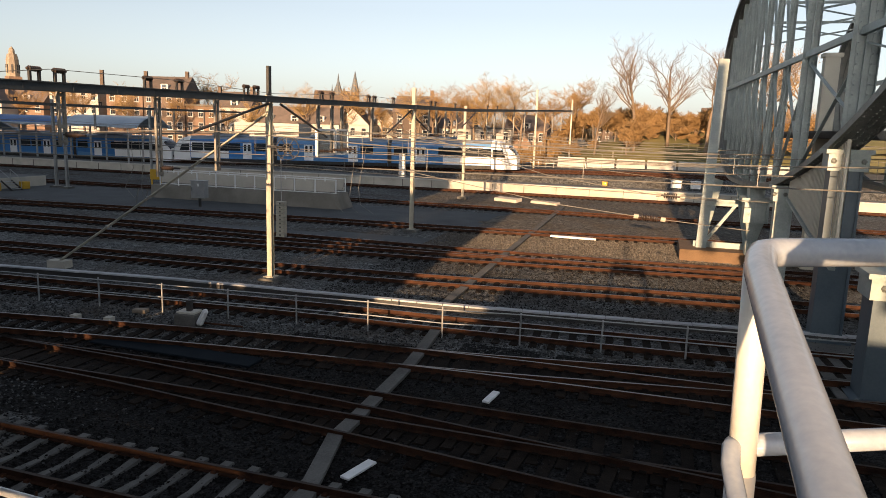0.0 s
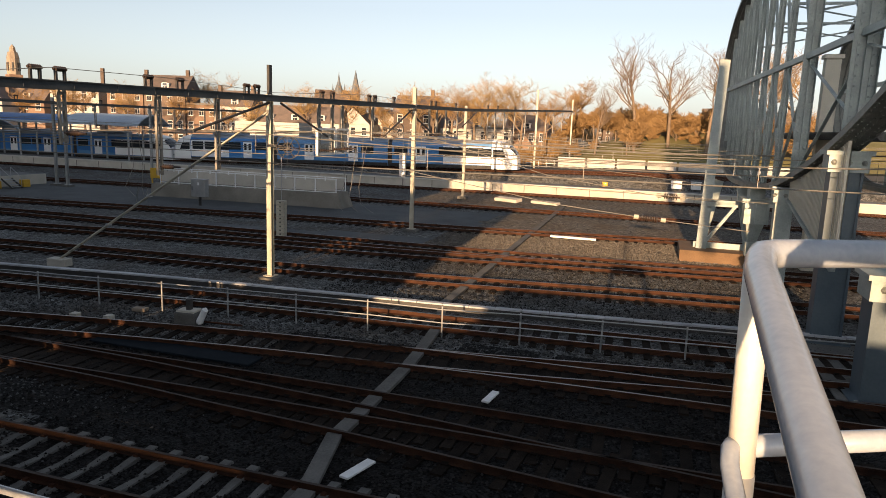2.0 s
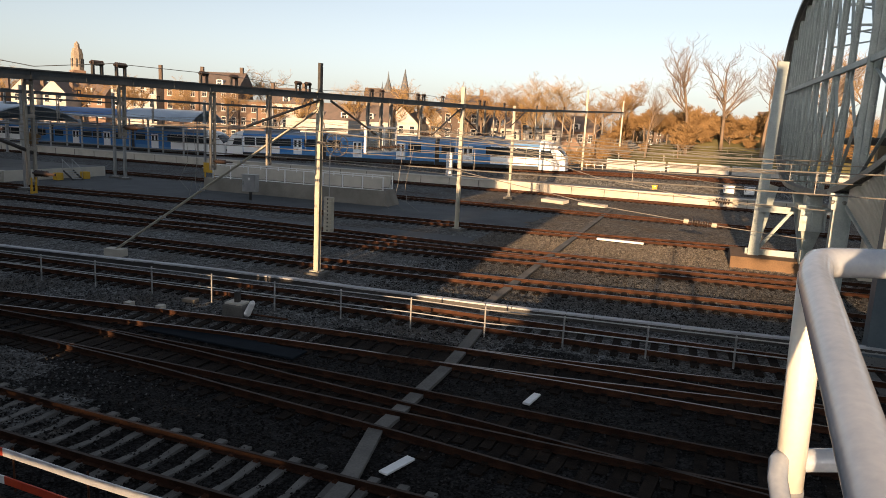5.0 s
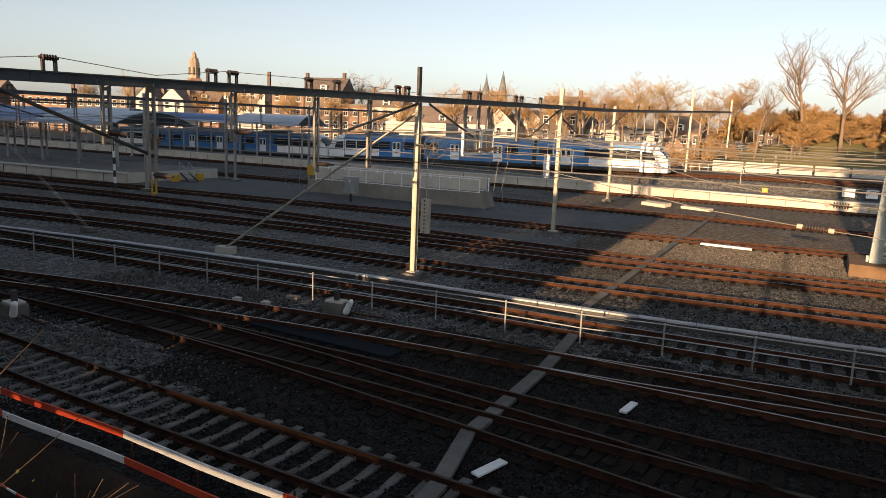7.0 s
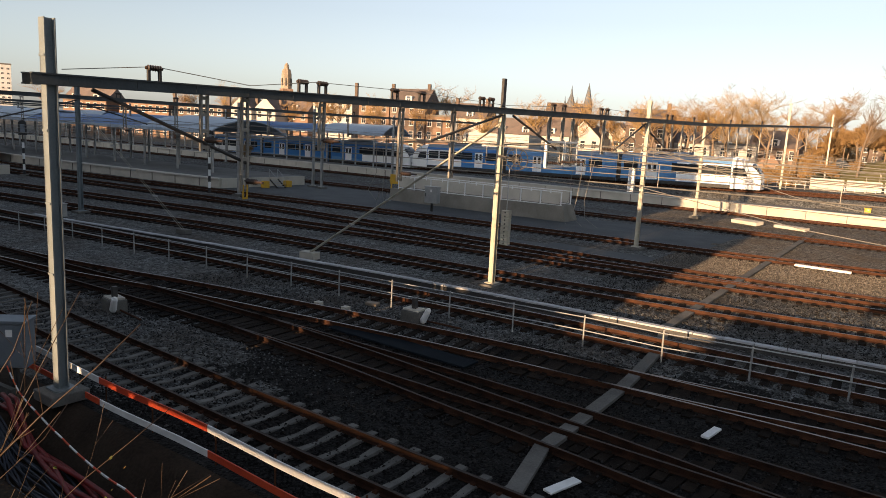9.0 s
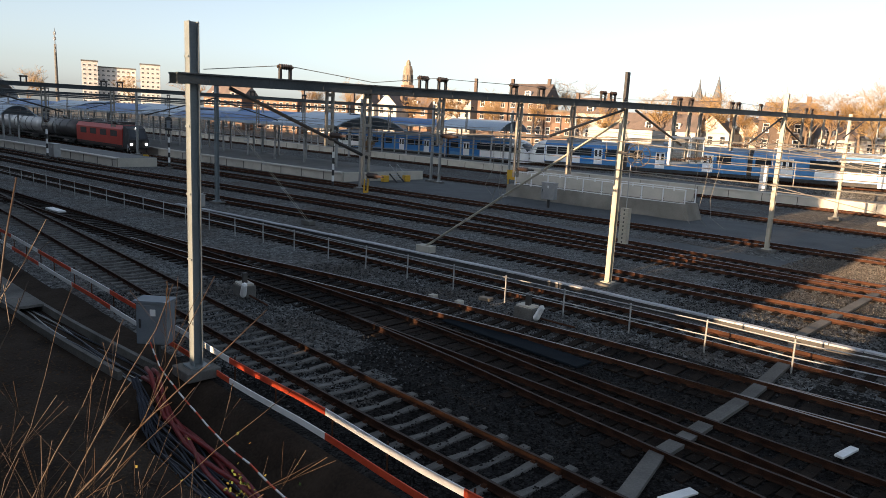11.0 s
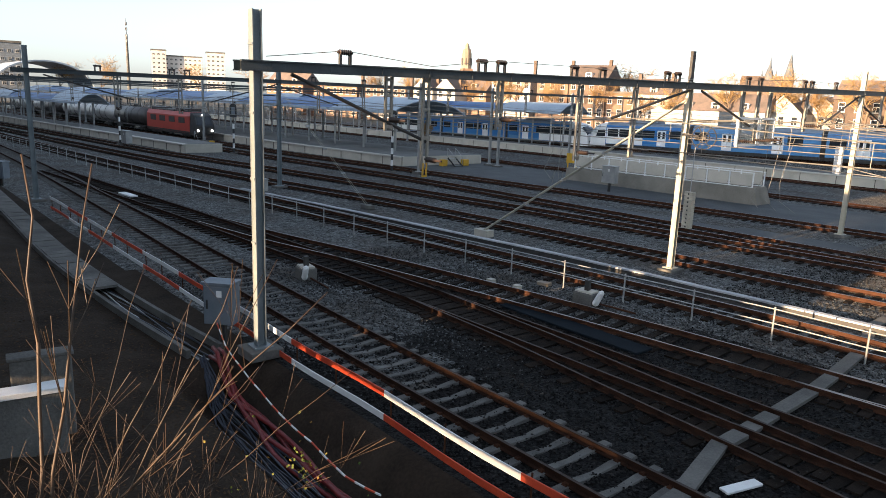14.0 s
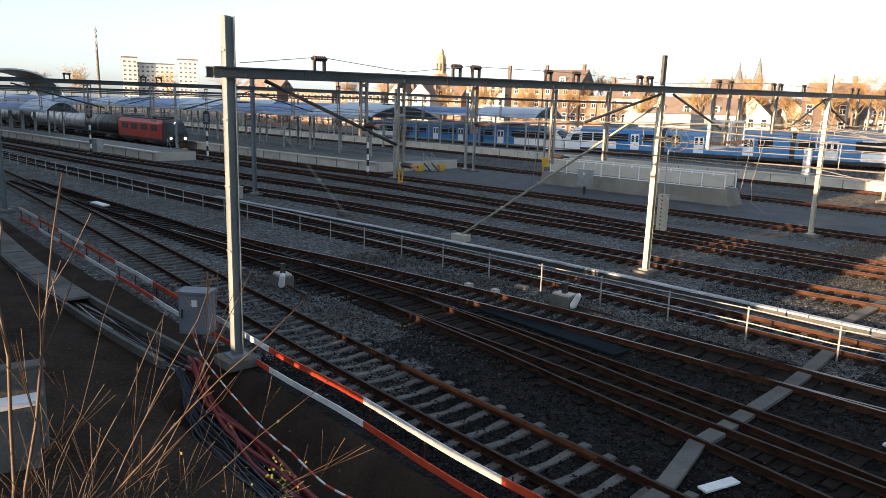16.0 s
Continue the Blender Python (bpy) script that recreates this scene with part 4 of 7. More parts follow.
DOOR_PANE = dp_b.mesh("door_pane", GLASS)
wheel_b = Build()
wheel_b.tube([(0, -0.07, 0), (0, 0.07, 0)], 0.42, 18)
WHEEL = wheel_b.mesh("wheel", DARK_STEEL)


def put(name, me, parent, m):
    ob = part(name, me, None, parent)
    ob.matrix_basis = m
    return ob


def bogie(parent, x, z=0.19):
    b = Build()
    b.span(x - 1.5, x + 1.5, -1.05, 1.05, z + 0.28, z + 0.62)
    part("bogie", b, DARK_STEEL, parent)
    for dx in (-1.0, 1.0):
        for s in (-0.75, 0.75):
            put("wheel", WHEEL, parent, pose(x + dx, s, z + 0.42))


def nose(parent, x0, way):
    """A blunt rounded cab end, from x0 outwards."""
    b = Build()
    n, steps = len(BODY), 12
    rings = []
    for k in range(steps + 1):
        a = math.pi / 2 * k / steps
        top = 1.25 + 2.57 * math.cos(a) ** 0.75 if k < steps else 1.25
        wid = 1 - 0.36 * (1 - math.cos(a)) ** 1.3
        rings.append([(x0 + way * 3.1 * math.sin(a) ** 1.15, q[0] * wid, 0.35 + (q[1] - 0.35) * (top - 0.35) / 3.47) for q in BODY])
    pts = [p for r in rings for p in r]
    for k in range(steps):
        for j in range(n):
            glass = 6 <= k <= 9 and 2 < j < 7
            b.add([pts[k * n + j], pts[(k + 1) * n + j], pts[(k + 1) * n + (j + 1) % n], pts[k * n + (j + 1) % n]], [(0, 1, 2, 3) if way < 0 else (3, 2, 1, 0)], 1 if glass else 0)
    b.add(rings[-1], [tuple(range(n))])
    part("cab_nose", b, [TRAIN_WHITE, GLASS], parent, "white rounded cab with a dark windscreen", smooth=True)
    for s in (-1, 1):
        w = Build()
        w.add([(x0 + way * 0.15, s * 1.47, 1.75), (x0 + way * 1.75, s * 1.44, 1.75), (x0 + way * 1.35, s * 1.44, 2.65), (x0 + way * 0.15, s * 1.47, 2.72)] +
              [(x0 + way * 0.15, s * 1.3, 1.75), (x0 + way * 1.75, s * 1.3, 1.75), (x0 + way * 1.35, s * 1.3, 2.65), (x0 + way * 0.15, s * 1.3, 2.72)],
              [(0, 1, 2, 3), (7, 6, 5, 4), (0, 4, 5, 1), (1, 5, 6, 2), (2, 6, 7, 3), (3, 7, 4, 0)])
        part("cab_window", w, GLASS, parent)
    for s in (-0.55, 0.55):
        h = Build()
        h.tube([(x0 + way * 2.7, s, 1.1), (x0 + way * 3.12, s, 1.05)], 0.14, 10)
        part("headlight", h, GLASS, parent)
    c = Build()
    c.tube([(x0 + way * 3.0, 0, 0.75), (x0 + way * 3.4, 0, 0.75)], 0.14, 8)
    part("coupler", c, DARK_STEEL, parent)


def train_unit(x_right, length, label, light_cars=()):
    x_left = x_right - length
    mid = (x_left + x_right) / 2
    _, y, h = track_y(T11, mid)
    t = thing("passenger_train", label, "train", (mid, y, yard_rise(mid)), math.degrees(h) + (180 if math.cos(h) < 0 else 0), group="coupled passenger train units")
    t.matrix_basis = t.matrix_basis @ Matrix.Rotation(math.atan2(yard_rise(x_left) - yard_rise(x_right), length), 4, "Y")
    half = length / 2
    cars = [(-half + 3.1, -half / 3 - 0.3), (-half / 3 + 0.3, half / 3 - 0.3), (half / 3 + 0.3, half - 3.1)]
    for i, (a, c) in enumerate(cars):
        body = Build()
        body.sweep([(a, 0, 0), (c, 0, 0)], [(-q[0], q[1]) for q in BODY], slots=[2, 0, 0, 1, 1, 1, 1, 0, 0, 2, 2])
        car = part("car_body", body, [LIGHT_BLUE if i in light_cars else BLUE, TRAIN_ROOF, DARK_STEEL], t, "blue car body")
        for s in (-1, 1):
            doors = [a + (c - a) * 0.3, a + (c - a) * 0.7] if i == 1 else [a + (c - a) * (0.3 if i == 2 else 0.7)]
            x = a + 1.2
            while x < c - 1.0:
                if all(abs(x - d) > 1.75 for d in doors):
                    put("window_pane", PANE, t, pose(x, s * 1.455, 2.35))
                x += 1.95
            for d in doors:
                for e in (-0.33, 0.33):
                    leaf = put("door_leaf", LEAF, t, pose(d + e, s * 1.462, 1.85, 0, 0, 0 if s < 0 else 180))
                    put("door_pane", DOOR_PANE, leaf, pose(0, 0, 0))
            sw = Build()
            lo = 0.78
            for k in range(10):
                u0, u1 = k / 10, (k + 1) / 10
                xa, xb = a + 0.3 + (c - a - 0.6) * u0, a + 0.3 + (c - a - 0.6) * u1
                ha, hb = 0.25 + 0.5 * abs(u0 - 0.5) * (1.2 if i != 1 else 0.5), 0.25 + 0.5 * abs(u1 - 0.5) * (1.2 if i != 1 else 0.5)
                sw.add([(xa, s * 1.458, lo), (xb, s * 1.458, lo), (xb, s * 1.458, lo + hb), (xa, s * 1.458, lo + ha)], [(0, 1, 2, 3) if s < 0 else (3, 2, 1, 0)])
            part("pale_swoosh", sw, LIGHT_BLUE, t, "pale blue painted band")
        eq = Build()
        eq.span((a + c) / 2 - 3.2, (a + c) / 2 + 1.5, -0.9, 0.9, 3.78, 4.15)
        soften(part("roof_unit", eq, TRAIN_ROOF, t, "grey roof equipment"), 0.06)
        if i < 2:
            g = Build()
            for k in range(5):
                g.sweep([(c + 0.02 + k * 0.115, 0, 0), (c + 0.10 + k * 0.115, 0, 0)], [(-q[0] * 0.94, q[1] * 0.98 + 0.02) for q in BODY])
            part("gangway", g, DARK_STEEL, t, "dark concertina gangway")
            bogie(t, c + 0.3)
    nose(t, half - 3.1, 1)
    nose(t, -half + 3.1, -1)
    for s in (-1, 1):
        for e in (-1, 1):
            wp = Build()
            xx = e * (half - 6.2)
            wp.add([(xx - 3.0, s * 1.459, 0.8), (xx + 3.0, s * 1.459, 0.8), (xx + 3.0, s * 1.459, 3.0), (xx - 3.0, s * 1.459, 3.0)], [(0, 1, 2, 3) if s < 0 else (3, 2, 1, 0)])
            part("white_panel", wp, TRAIN_WHITE, t, "white end panel")
        for e in (-1, 1):
            for dx in (-1.9, 0.2, 2.2):
                put("window_pane", PANE, t, pose(e * (half - 6.2) + dx, s * 1.466, 2.3))
    bogie(t, -half + 6.5)
    bogie(t, half - 6.5)
    return t


train_unit(-16.1, 48.8, "blue and white diesel multiple-unit passenger train at the platform", (1, 2))
train_unit(-65.3, 48.8, "blue passenger train unit coupled behind its twin", ())


# ---- freight train: red locomotive and tank wagons ----
def on_track(line, x):
    _, y, h = track_y(line, x)
    return y, math.degrees(h) + (180 if math.cos(h) < 0 else 0)


y, rz = on_track(T8, -105.2)
loco = thing("locomotive", "red freight locomotive with lit white headlights", "locomotive", (-105.2, y, 0), rz)
b = Build()
b.sweep([(-8.6, 0, 0), (7.2, 0, 0)], [(1.45, 1.0), (1.45, 3.3), (1.1, 3.85), (-1.1, 3.85), (-1.45, 3.3), (-1.45, 1.0)])
part("body", b, LOCO_RED, loco)
b = Build()
b.add([(7.2, -1.45, 1.0), (8.9, -1.35, 1.0), (9.0, -1.35, 2.0), (8.2, -1.2, 3.5), (7.2, -1.3, 3.85), (7.2, 1.45, 1.0), (8.9, 1.35, 1.0), (9.0, 1.35, 2.0), (8.2, 1.2, 3.5), (7.2, 1.3, 3.85)],
      [(0, 1, 2, 3, 4), (9, 8, 7, 6, 5), (1, 6, 7, 2), (2, 7, 8, 3), (3, 8, 9, 4), (0, 5, 6, 1)])
part("cab", b, BLACK_PAINT, loco, "dark cab front")
b = Build()
b.add([(8.93, -1.1, 2.2), (8.93, 1.1, 2.2), (8.32, 1.0, 3.3), (8.32, -1.0, 3.3)], [(0, 1, 2, 3)])
part("windscreen", b, GLASS, loco)
for s in (-1.0, 1.0):
    h = Build()
    h.tube([(8.85, s, 1.45), (9.06, s, 1.45)], 0.13, 10)
    part("headlight", h, LAMP_GLOW, loco, "lit headlight")
for k in range(4):
    for s in (-1, 1):
        v = Build()
        v.span(-7 + k * 3.5, -4.9 + k * 3.5, s * 1.47 - 0.02, s * 1.47 + 0.02, 2.3, 3.1)
        part("side_grille", v, DARK_STEEL, loco)
b = Build()
b.span(-8.6, 8.6, -1.35, 1.35, 0.75, 1.02)
part("frame", b, DARK_STEEL, loco)
for x0, x1, h in ((-7.8, -4.6, 0.42), (-4.0, 0.6, 0.28), (1.4, 5.8, 0.46)):
    b = Build()
    b.span(x0, x1, -0.95, 0.95, 3.82, 3.85 + h)
    soften(part("roof_unit", b, DARK_STEEL, loco, "dark roof equipment"), 0.05)
for x0 in (-6.2, 5.0):
    b = Build()
    b.tube([(x0 - 0.9, 0, 4.25), (x0 + 0.5, 0, 4.55), (x0 - 0.7, 0, 4.85)], 0.035, 6)
    b.bar((x0 - 0.7, -0.8, 4.87), (x0 - 0.7, 0.8, 4.87), 0.12, 0.06)
    part("pantograph", b, DARK_STEEL, loco)
h = Build()
h.tube([(8.2, 0, 3.55), (8.36, 0, 3.52)], 0.11, 10)
part("headlight", h, LAMP_GLOW, loco, "lit headlight")
b = Build()
b.span(-8.55, 7.1, -1.475, 1.475, 1.02, 1.22)
part("side_band", b, DARK_STEEL, loco, "dark lower band")
bogie(loco, -5.2)
bogie(loco, 5.2)


def tank_wagon(x, paint, label):
    y, rz = on_track(T8, x)
    w = thing("tank_wagon", label, "wagon", (x, y, 0), rz, group="tank wagons of the freight train")
    t = Build()
    t.tube([(-7.2, 0, 2.55), (-7.05, 0, 2.55), (-6.7, 0, 2.55), (6.7, 0, 2.55), (7.05, 0, 2.55), (7.2, 0, 2.55)], [0.5, 1.1, 1.42, 1.42, 1.1, 0.5], 28)
    part("tank", t, paint, w, smooth=True)
    f = Build()
    f.span(-7.7, 7.7, -1.2, 1.2, 0.95, 1.18)
    part("frame", f, DARK_STEEL, w)
    for dx in (-4.5, -1.5, 1.5, 4.5):
        r = Build()
        r.tube([(dx - 0.06, 0, 2.55), (dx + 0.06, 0, 2.55)], 1.46, 28)
        part("tank_band", r, DARK_STEEL, w)
    d = Build()
    d.span(-1.2, 1.2, -0.35, 0.35, 3.9, 4.05)
    d.tube([(0, 0, 3.9), (0, 0, 4.3)], 0.3, 12)
    part("dome_walkway", d, DARK_STEEL, w)
    l = Build()
    for s in (-0.2, 0.2):
        l.span(s - 0.02, s + 0.02, -1.5, -1.46, 1.1, 4.0)
    for k in range(8):
        l.span(-0.2, 0.2, -1.5, -1.46, 1.4 + k * 0.33, 1.43 + k * 0.33)
    part("ladder", l, GALV, w)
    bogie(w, -5.2)
    bogie(w, 5.2)


for i in range(6):
    tank_wagon(-122.6 - i * 16.2, (TANK_DARK, TANK_GREY, TANK_GREY, TANK_DARK, TANK_GREY, TANK_GREY)[i], ("dark brown tank wagon", "grey tank wagon with a bright steel tank", "grey weathered tank wagon", "dark tank wagon", "pale grey tank wagon", "grey tank wagon")[i] + " in the freight train")


# ---- station canopies ----
def canopy(name, y_mid, x0, x1, width, z, label, slope):
    """Low barrel roof in bays, blue sheet with white arched bays, on posts."""
    c = thing(name, label, "canopy", (x0, y_mid, 0.95), group="platform canopies")

    def at(x):
        return (x - x0) * slope

    bay, x, i = 12.0, x0, 0
    while x > x1:
        xe = x - bay
        paint = CANOPY_WHITE if i % 3 == 0 else CANOPY_BLUE
        up = 1.3 if i % 3 == 0 else 1.0
        r = Build()
        n = 12
        arc = [(-1 + 2 * k / n) for k in range(n + 1)]
        prof = [(-a * width / 2, z + up * (1 - a * a)) for a in arc] + [(-a * width / 2, z + up * (1 - a * a) - 0.12) for a in reversed(arc)]
        r.sweep([(x - x0, at(x), 0), (xe - x0 + 0.15, at(xe), 0)], [(-u, w) for u, w in prof])
        roof = part("roof_bay", r, paint, c, "white arched roof bay" if i % 3 == 0 else "blue roof sheet", smooth=False)
        for s in (-1, 1):
            e = Build()
            e.bar((x - x0, at(x) + s * (width / 2 + 0.05), z - 0.1), (xe - x0 + 0.15, at(xe) + s * (width / 2 + 0.05), z - 0.1), 0.2, 0.32)
            part("gutter", e, CANOPY_WHITE, roof)
        for s in (-0.22, 0.22):
            for xx in (x - 3, x - 9):
                p = Build()
                p.tube([(xx - x0, at(xx) + s * width, 0), (xx - x0, at(xx) + s * width, z - 0.05)], 0.13, 10)
                part("post", p, GALV, c)
        x, i = xe, i + 1
    return c


canopy("platform_canopy", 50.2, -62, -215, 10.5, 4.55, "long low blue and white barrel canopy over the middle platform", 0.055)
canopy("platform_canopy", 79.2, -65, -240, 6.4, 4.9, "long blue canopy with white arches over the island platform", 0.03)
canopy("platform_canopy", 27.6, -112, -225, 4.4, 3.6, "low grey canopy over the side platform", 0.085)
hall = Build()
for k in range(16):
    a0, a1 = math.pi * k / 16, math.pi * (k + 1) / 16
    q = [(-268, 52 - 15 * math.cos(a0), 6.0 + 9 * math.sin(a0)), (-268, 52 - 15 * math.cos(a1), 6.0 + 9 * math.sin(a1)), (-305, 52 - 15 * math.cos(a1), 6.0 + 9 * math.sin(a1)), (-305, 52 - 15 * math.cos(a0), 6.0 + 9 * math.sin(a0))]
    hall.add(q + [(p[0], p[1], p[2] - 0.5) for p in q], [(0, 3, 2, 1), (4, 5, 6, 7), (0, 1, 5, 4), (2, 3, 7, 6)])
for s in (-14.6, 14.6):
    hall.span(-305, -268, 52 + s - 0.4, 52 + s + 0.4, 0, 6.2)
solo("station_hall_roof", hall, CANOPY_WHITE, "pale arched roof of the station hall", "roof")

# ---- town behind the station ----
fr = Build()
fr.box((0, 0, 0), (1.25, 0.10, 1.9), slot=0)
fr.box((-0.28, -0.06, -0.35), (0.48, 0.02, 0.95), slot=1)
fr.box((0.28, -0.06, -0.35), (0.48, 0.02, 0.95), slot=1)
fr.box((0, -0.06, 0.52), (1.04, 0.02, 0.6), slot=1)
fr.box((0, -0.1, -0.98), (1.4, 0.2, 0.09), slot=0)
WINDOW = fr.mesh("window", [TRIM_WHITE, GLASS])
dr = Build()
dr.box((0, 0, 0), (1.15, 0.12, 2.3))
DOOR = dr.mesh("door", DARK_STEEL)


def house(at, w, d, storeys, label, wall=None, roof="gable", rz=0.0, cols=None, storey=3.2, group="town houses"):
    wall = wall or BRICK_ORANGE
    h = thing("house", label, "house", (*at, 0), rz, group=group)
    z = storeys * storey + 0.6
    b = Build()
    b.span(-w / 2, w / 2, 0, d, -0.3, z)
    part("wall", b, wall, h)
    r = Build()
    if roof == "gable":
        rh = d * 0.42
        r.add([(-w / 2 - 0.3, -0.4, z - 0.1), (w / 2 + 0.3, -0.4, z - 0.1), (w / 2 + 0.3, d / 2, z + rh), (-w / 2 - 0.3, d / 2, z + rh), (w / 2 + 0.3, d + 0.4, z - 0.1), (-w / 2 - 0.3, d + 0.4, z - 0.1)],
              [(0, 1, 2, 3), (3, 2, 4, 5), (1, 4, 2), (0, 3, 5), (0, 5, 4, 1)])
    elif roof == "front":
        rh = w * 0.5
        r.add([(-w / 2 - 0.2, -0.2, z - 0.1), (0, -0.2, z + rh), (w / 2 + 0.2, -0.2, z - 0.1), (-w / 2 - 0.2, d, z - 0.1), (0, d, z + rh), (w / 2 + 0.2, d, z - 0.1)],
              [(0, 3, 4, 1), (1, 4, 5, 2), (0, 2, 5, 3), (3, 5, 4)])
        g = Build()
        g.add([(-w / 2, -0.24, z), (w / 2, -0.24, z), (0, -0.24, z + rh * 0.95)], [(0, 1, 2)])
        part("gable", g, wall, h)
    else:
        r.span(-w / 2 - 0.25, w / 2 + 0.25, -0.35, d + 0.2, z, z + 0.45)
    part("roof", r, ROOF_TILE if roof != "flat" else CONC_WEATHER, h)
    cols = cols or max(2, int(w / 2.4))
    for s in range(storeys):
        for c in range(cols):
            x = -w / 2 + w * (c + 0.5) / cols
            if s == 0 and c % 4 == 1:
                put("door", DOOR, h, pose(x, -0.03, 1.15))
            else:
                put("window", WINDOW, h, pose(x, -0.02, 0.6 + s * storey + 1.6))
    if roof == "gable":
        for c in range(max(1, int(w / 6))):
            x = -w / 2 + w * (c + 0.5) / max(1, int(w / 6))
            dm = Build()
            dm.span(x - 0.9, x + 0.9, 0.4, d * 0.4, z - 0.05, z + 1.7)
            part("dormer", dm, TRIM_WHITE, h, "white dormer")
            put("window", WINDOW, h, pose(x, 0.36, z + 0.85, 0, 0, 0))
    ch = Build()
    ch.span(w / 2 - 1.4, w / 2 - 0.6, d * 0.45, d * 0.45 + 0.7, z, z + d * 0.42 + 1.3)
    part("chimney", ch, BRICK_BROWN, h)
    return h


def polar(bearing, dist):
    return -math.sin(radians(bearing)) * dist, math.cos(radians(bearing)) * dist


# rows of houses facing the yard
row = [(62.5, 236, 15, 3, BRICK_ORANGE, "gable"), (58.6, 226, 17, 3, BRICK_ORANGE, "flat"), (54.6, 214, 15, 3, BRICK_BROWN, "flat"), (51.6, 205, 6.5, 3, STUCCO, "front"), (49.8, 203, 6.5, 3, STUCCO, "front"),
       (47.6, 206, 9, 3, BRICK_ORANGE, "gable"), (44.6, 196, 12, 4, STUCCO, "flat"), (41.3, 190, 9, 4, BRICK_ORANGE, "flat"), (38.6, 183, 10, 4, BRICK_BROWN, "gable"), (36.0, 180, 8, 3, BRICK_ORANGE, "flat"), (33.6, 175, 8, 3, STUCCO, "gable"),
       (30.0, 168, 12, 2, BRICK_BROWN, "gable"), (27.0, 165, 9, 2, STUCCO, "gable"), (24.4, 168, 8, 2, STUCCO, "front"), (21.8, 175, 8, 2, STUCCO, "front"), (19.6, 160, 9, 3, BRICK_BROWN, "gable"),
       (16.5, 168, 10, 2, STUCCO, "gable"), (13.4, 170, 11, 2, STUCCO, "flat"), (10.4, 172, 10, 2, BRICK_ORANGE, "gable")]
words = {id(BRICK_ORANGE): "orange brick", id(BRICK_BROWN): "brown brick", id(STUCCO): "white plastered"}
shape = {"gable": "tiled gable roof", "flat": "flat roof", "front": "pointed front gable"}
for bearing, dist, w, st, paint, roof in row:
    x, y = polar(bearing, dist)
    house((x, y), w, 9, st, f"{words[id(paint)]} town house with a {shape[roof]}", paint, roof, bearing * 0.35)
house((polar(3.4, 235)), 12, 8, 4, "brown brick house block on the rise with a low roof", BRICK_BROWN, "flat", 0, storey=2.9)
house((polar(-4.5, 175)), 9, 8, 3, "brown house behind the garden shrubs", BRICK_BROWN, "gable", 0)
house((polar(-8.0, 190)), 9, 8, 3, "brown house behind the garden shrubs", BRICK_BROWN, "gable", 0)
shed = Build()
sx, sy = polar(30.6, 121)
shed.box((sx, sy, 3.4), (11, 6, 6.8), 8)
solo("warehouse", shed, STUCCO, "plain white rendered warehouse behind the station", "building")

# tall blocks, radio mast, tower and church
def block(bearing, dist, w, d, h, paint, label, rows, cols):
    x, y = polar(bearing, dist)
    t = thing("apartment_building", label, "building", (x, y, 0), bearing, group="far tall buildings")
    b = Build()
    b.span(-w / 2, w / 2, 0, d, -0.3, h)
    part("wall", b, paint, t)
    r = Build()
    r.span(-w / 2 - 0.4, w / 2 + 0.4, -0.4, d + 0.4, h, h + 0.8)
    part("roof", r, CONC_WEATHER, t)
    for i in range(rows):
        for j in range(cols):
            ob = put("window", WINDOW, t, pose(-w / 2 + w * (j + 0.5) / cols, -0.06, 4 + i * 3.1))
            ob.scale = (w / cols / 2.3, 1, 0.62)
    return t


block(71.6, 560, 10, 10, 34.5, TRIM_WHITE, "white high-rise lift tower far behind the station", 10, 3)
block(69.9, 565, 26, 12, 31.0, TRIM_WHITE, "white high-rise slab far behind the station", 9, 8)
block(67.6, 555, 13, 12, 34.5, TRIM_WHITE, "white high-rise block far behind the station", 10, 4)
block(81.5, 330, 13, 16, 22.5, CAB_GREY, "grey concrete office block far along the tracks", 6, 5)
x, y = polar(73.7, 480)
rm = thing("radio_mast", "slim grey radio mast with aerials against the sky", "radio mast", (x, y, 0))
b = Build()
b.tube([(0, 0, -0.5), (0, 0, 33), (0, 0, 38)], [1.1, 0.7, 0.6], 10)
part("shaft", b, CONC_WEATHER, rm)
b = Build()
b.tube([(0, 0, 38), (0, 0, 48)], [0.25, 0.12], 6)
part("aerial", b, DARK_STEEL, rm)
for z in (34, 37, 41, 44):
    for s in (-1, 1):
        b = Build()
        b.span(s * 1.1 - 0.3, s * 1.1 + 0.3, -0.3, 0.3, z, z + 1.8)
        part("antenna", b, GALV, rm)
x, y = polar(48.2, 620)
tw = thing("church_tower", "pale stone octagonal church tower with a small dome", "tower", (x, y, 0), 20)
for z0, z1, r0, r1, n, nm in ((-0.5, 31, 5.2, 5.2, 4, "base_stage"), (31, 41.5, 3.8, 3.5, 8, "octagon"), (41.5, 45.5, 3.6, 2.7, 8, "dome"), (45.5, 48.6, 1.9, 1.5, 8, "lantern"), (48.6, 50.4, 1.5, 0.15, 8, "cap")):
    b = Build()
    b.tube([(0, 0, z0), (0, 0, z1)], [r0 * 1.1, r1 * 1.1], n)
    part(nm, b, STONE if nm != "base_stage" else BRICK_ORANGE, tw)
for a in range(8):
    b = Build()
    b.box((0, 0, 0), (0.9, 0.5, 5.5))
    ob = part("belfry_opening", b, DARK_STEEL, tw)
    ob.matrix_basis = Matrix.Rotation(radians(a * 45 + 22.5), 4, "Z") @ Matrix.Translation((0, -3.85, 36))
tw.scale = (1.12, 1.12, 1.12)
x, y = polar(24.25, 430)
ch = thing("church", "dark church with a slate spire and small turrets", "church", (x, y, 0), 20)
b = Build()
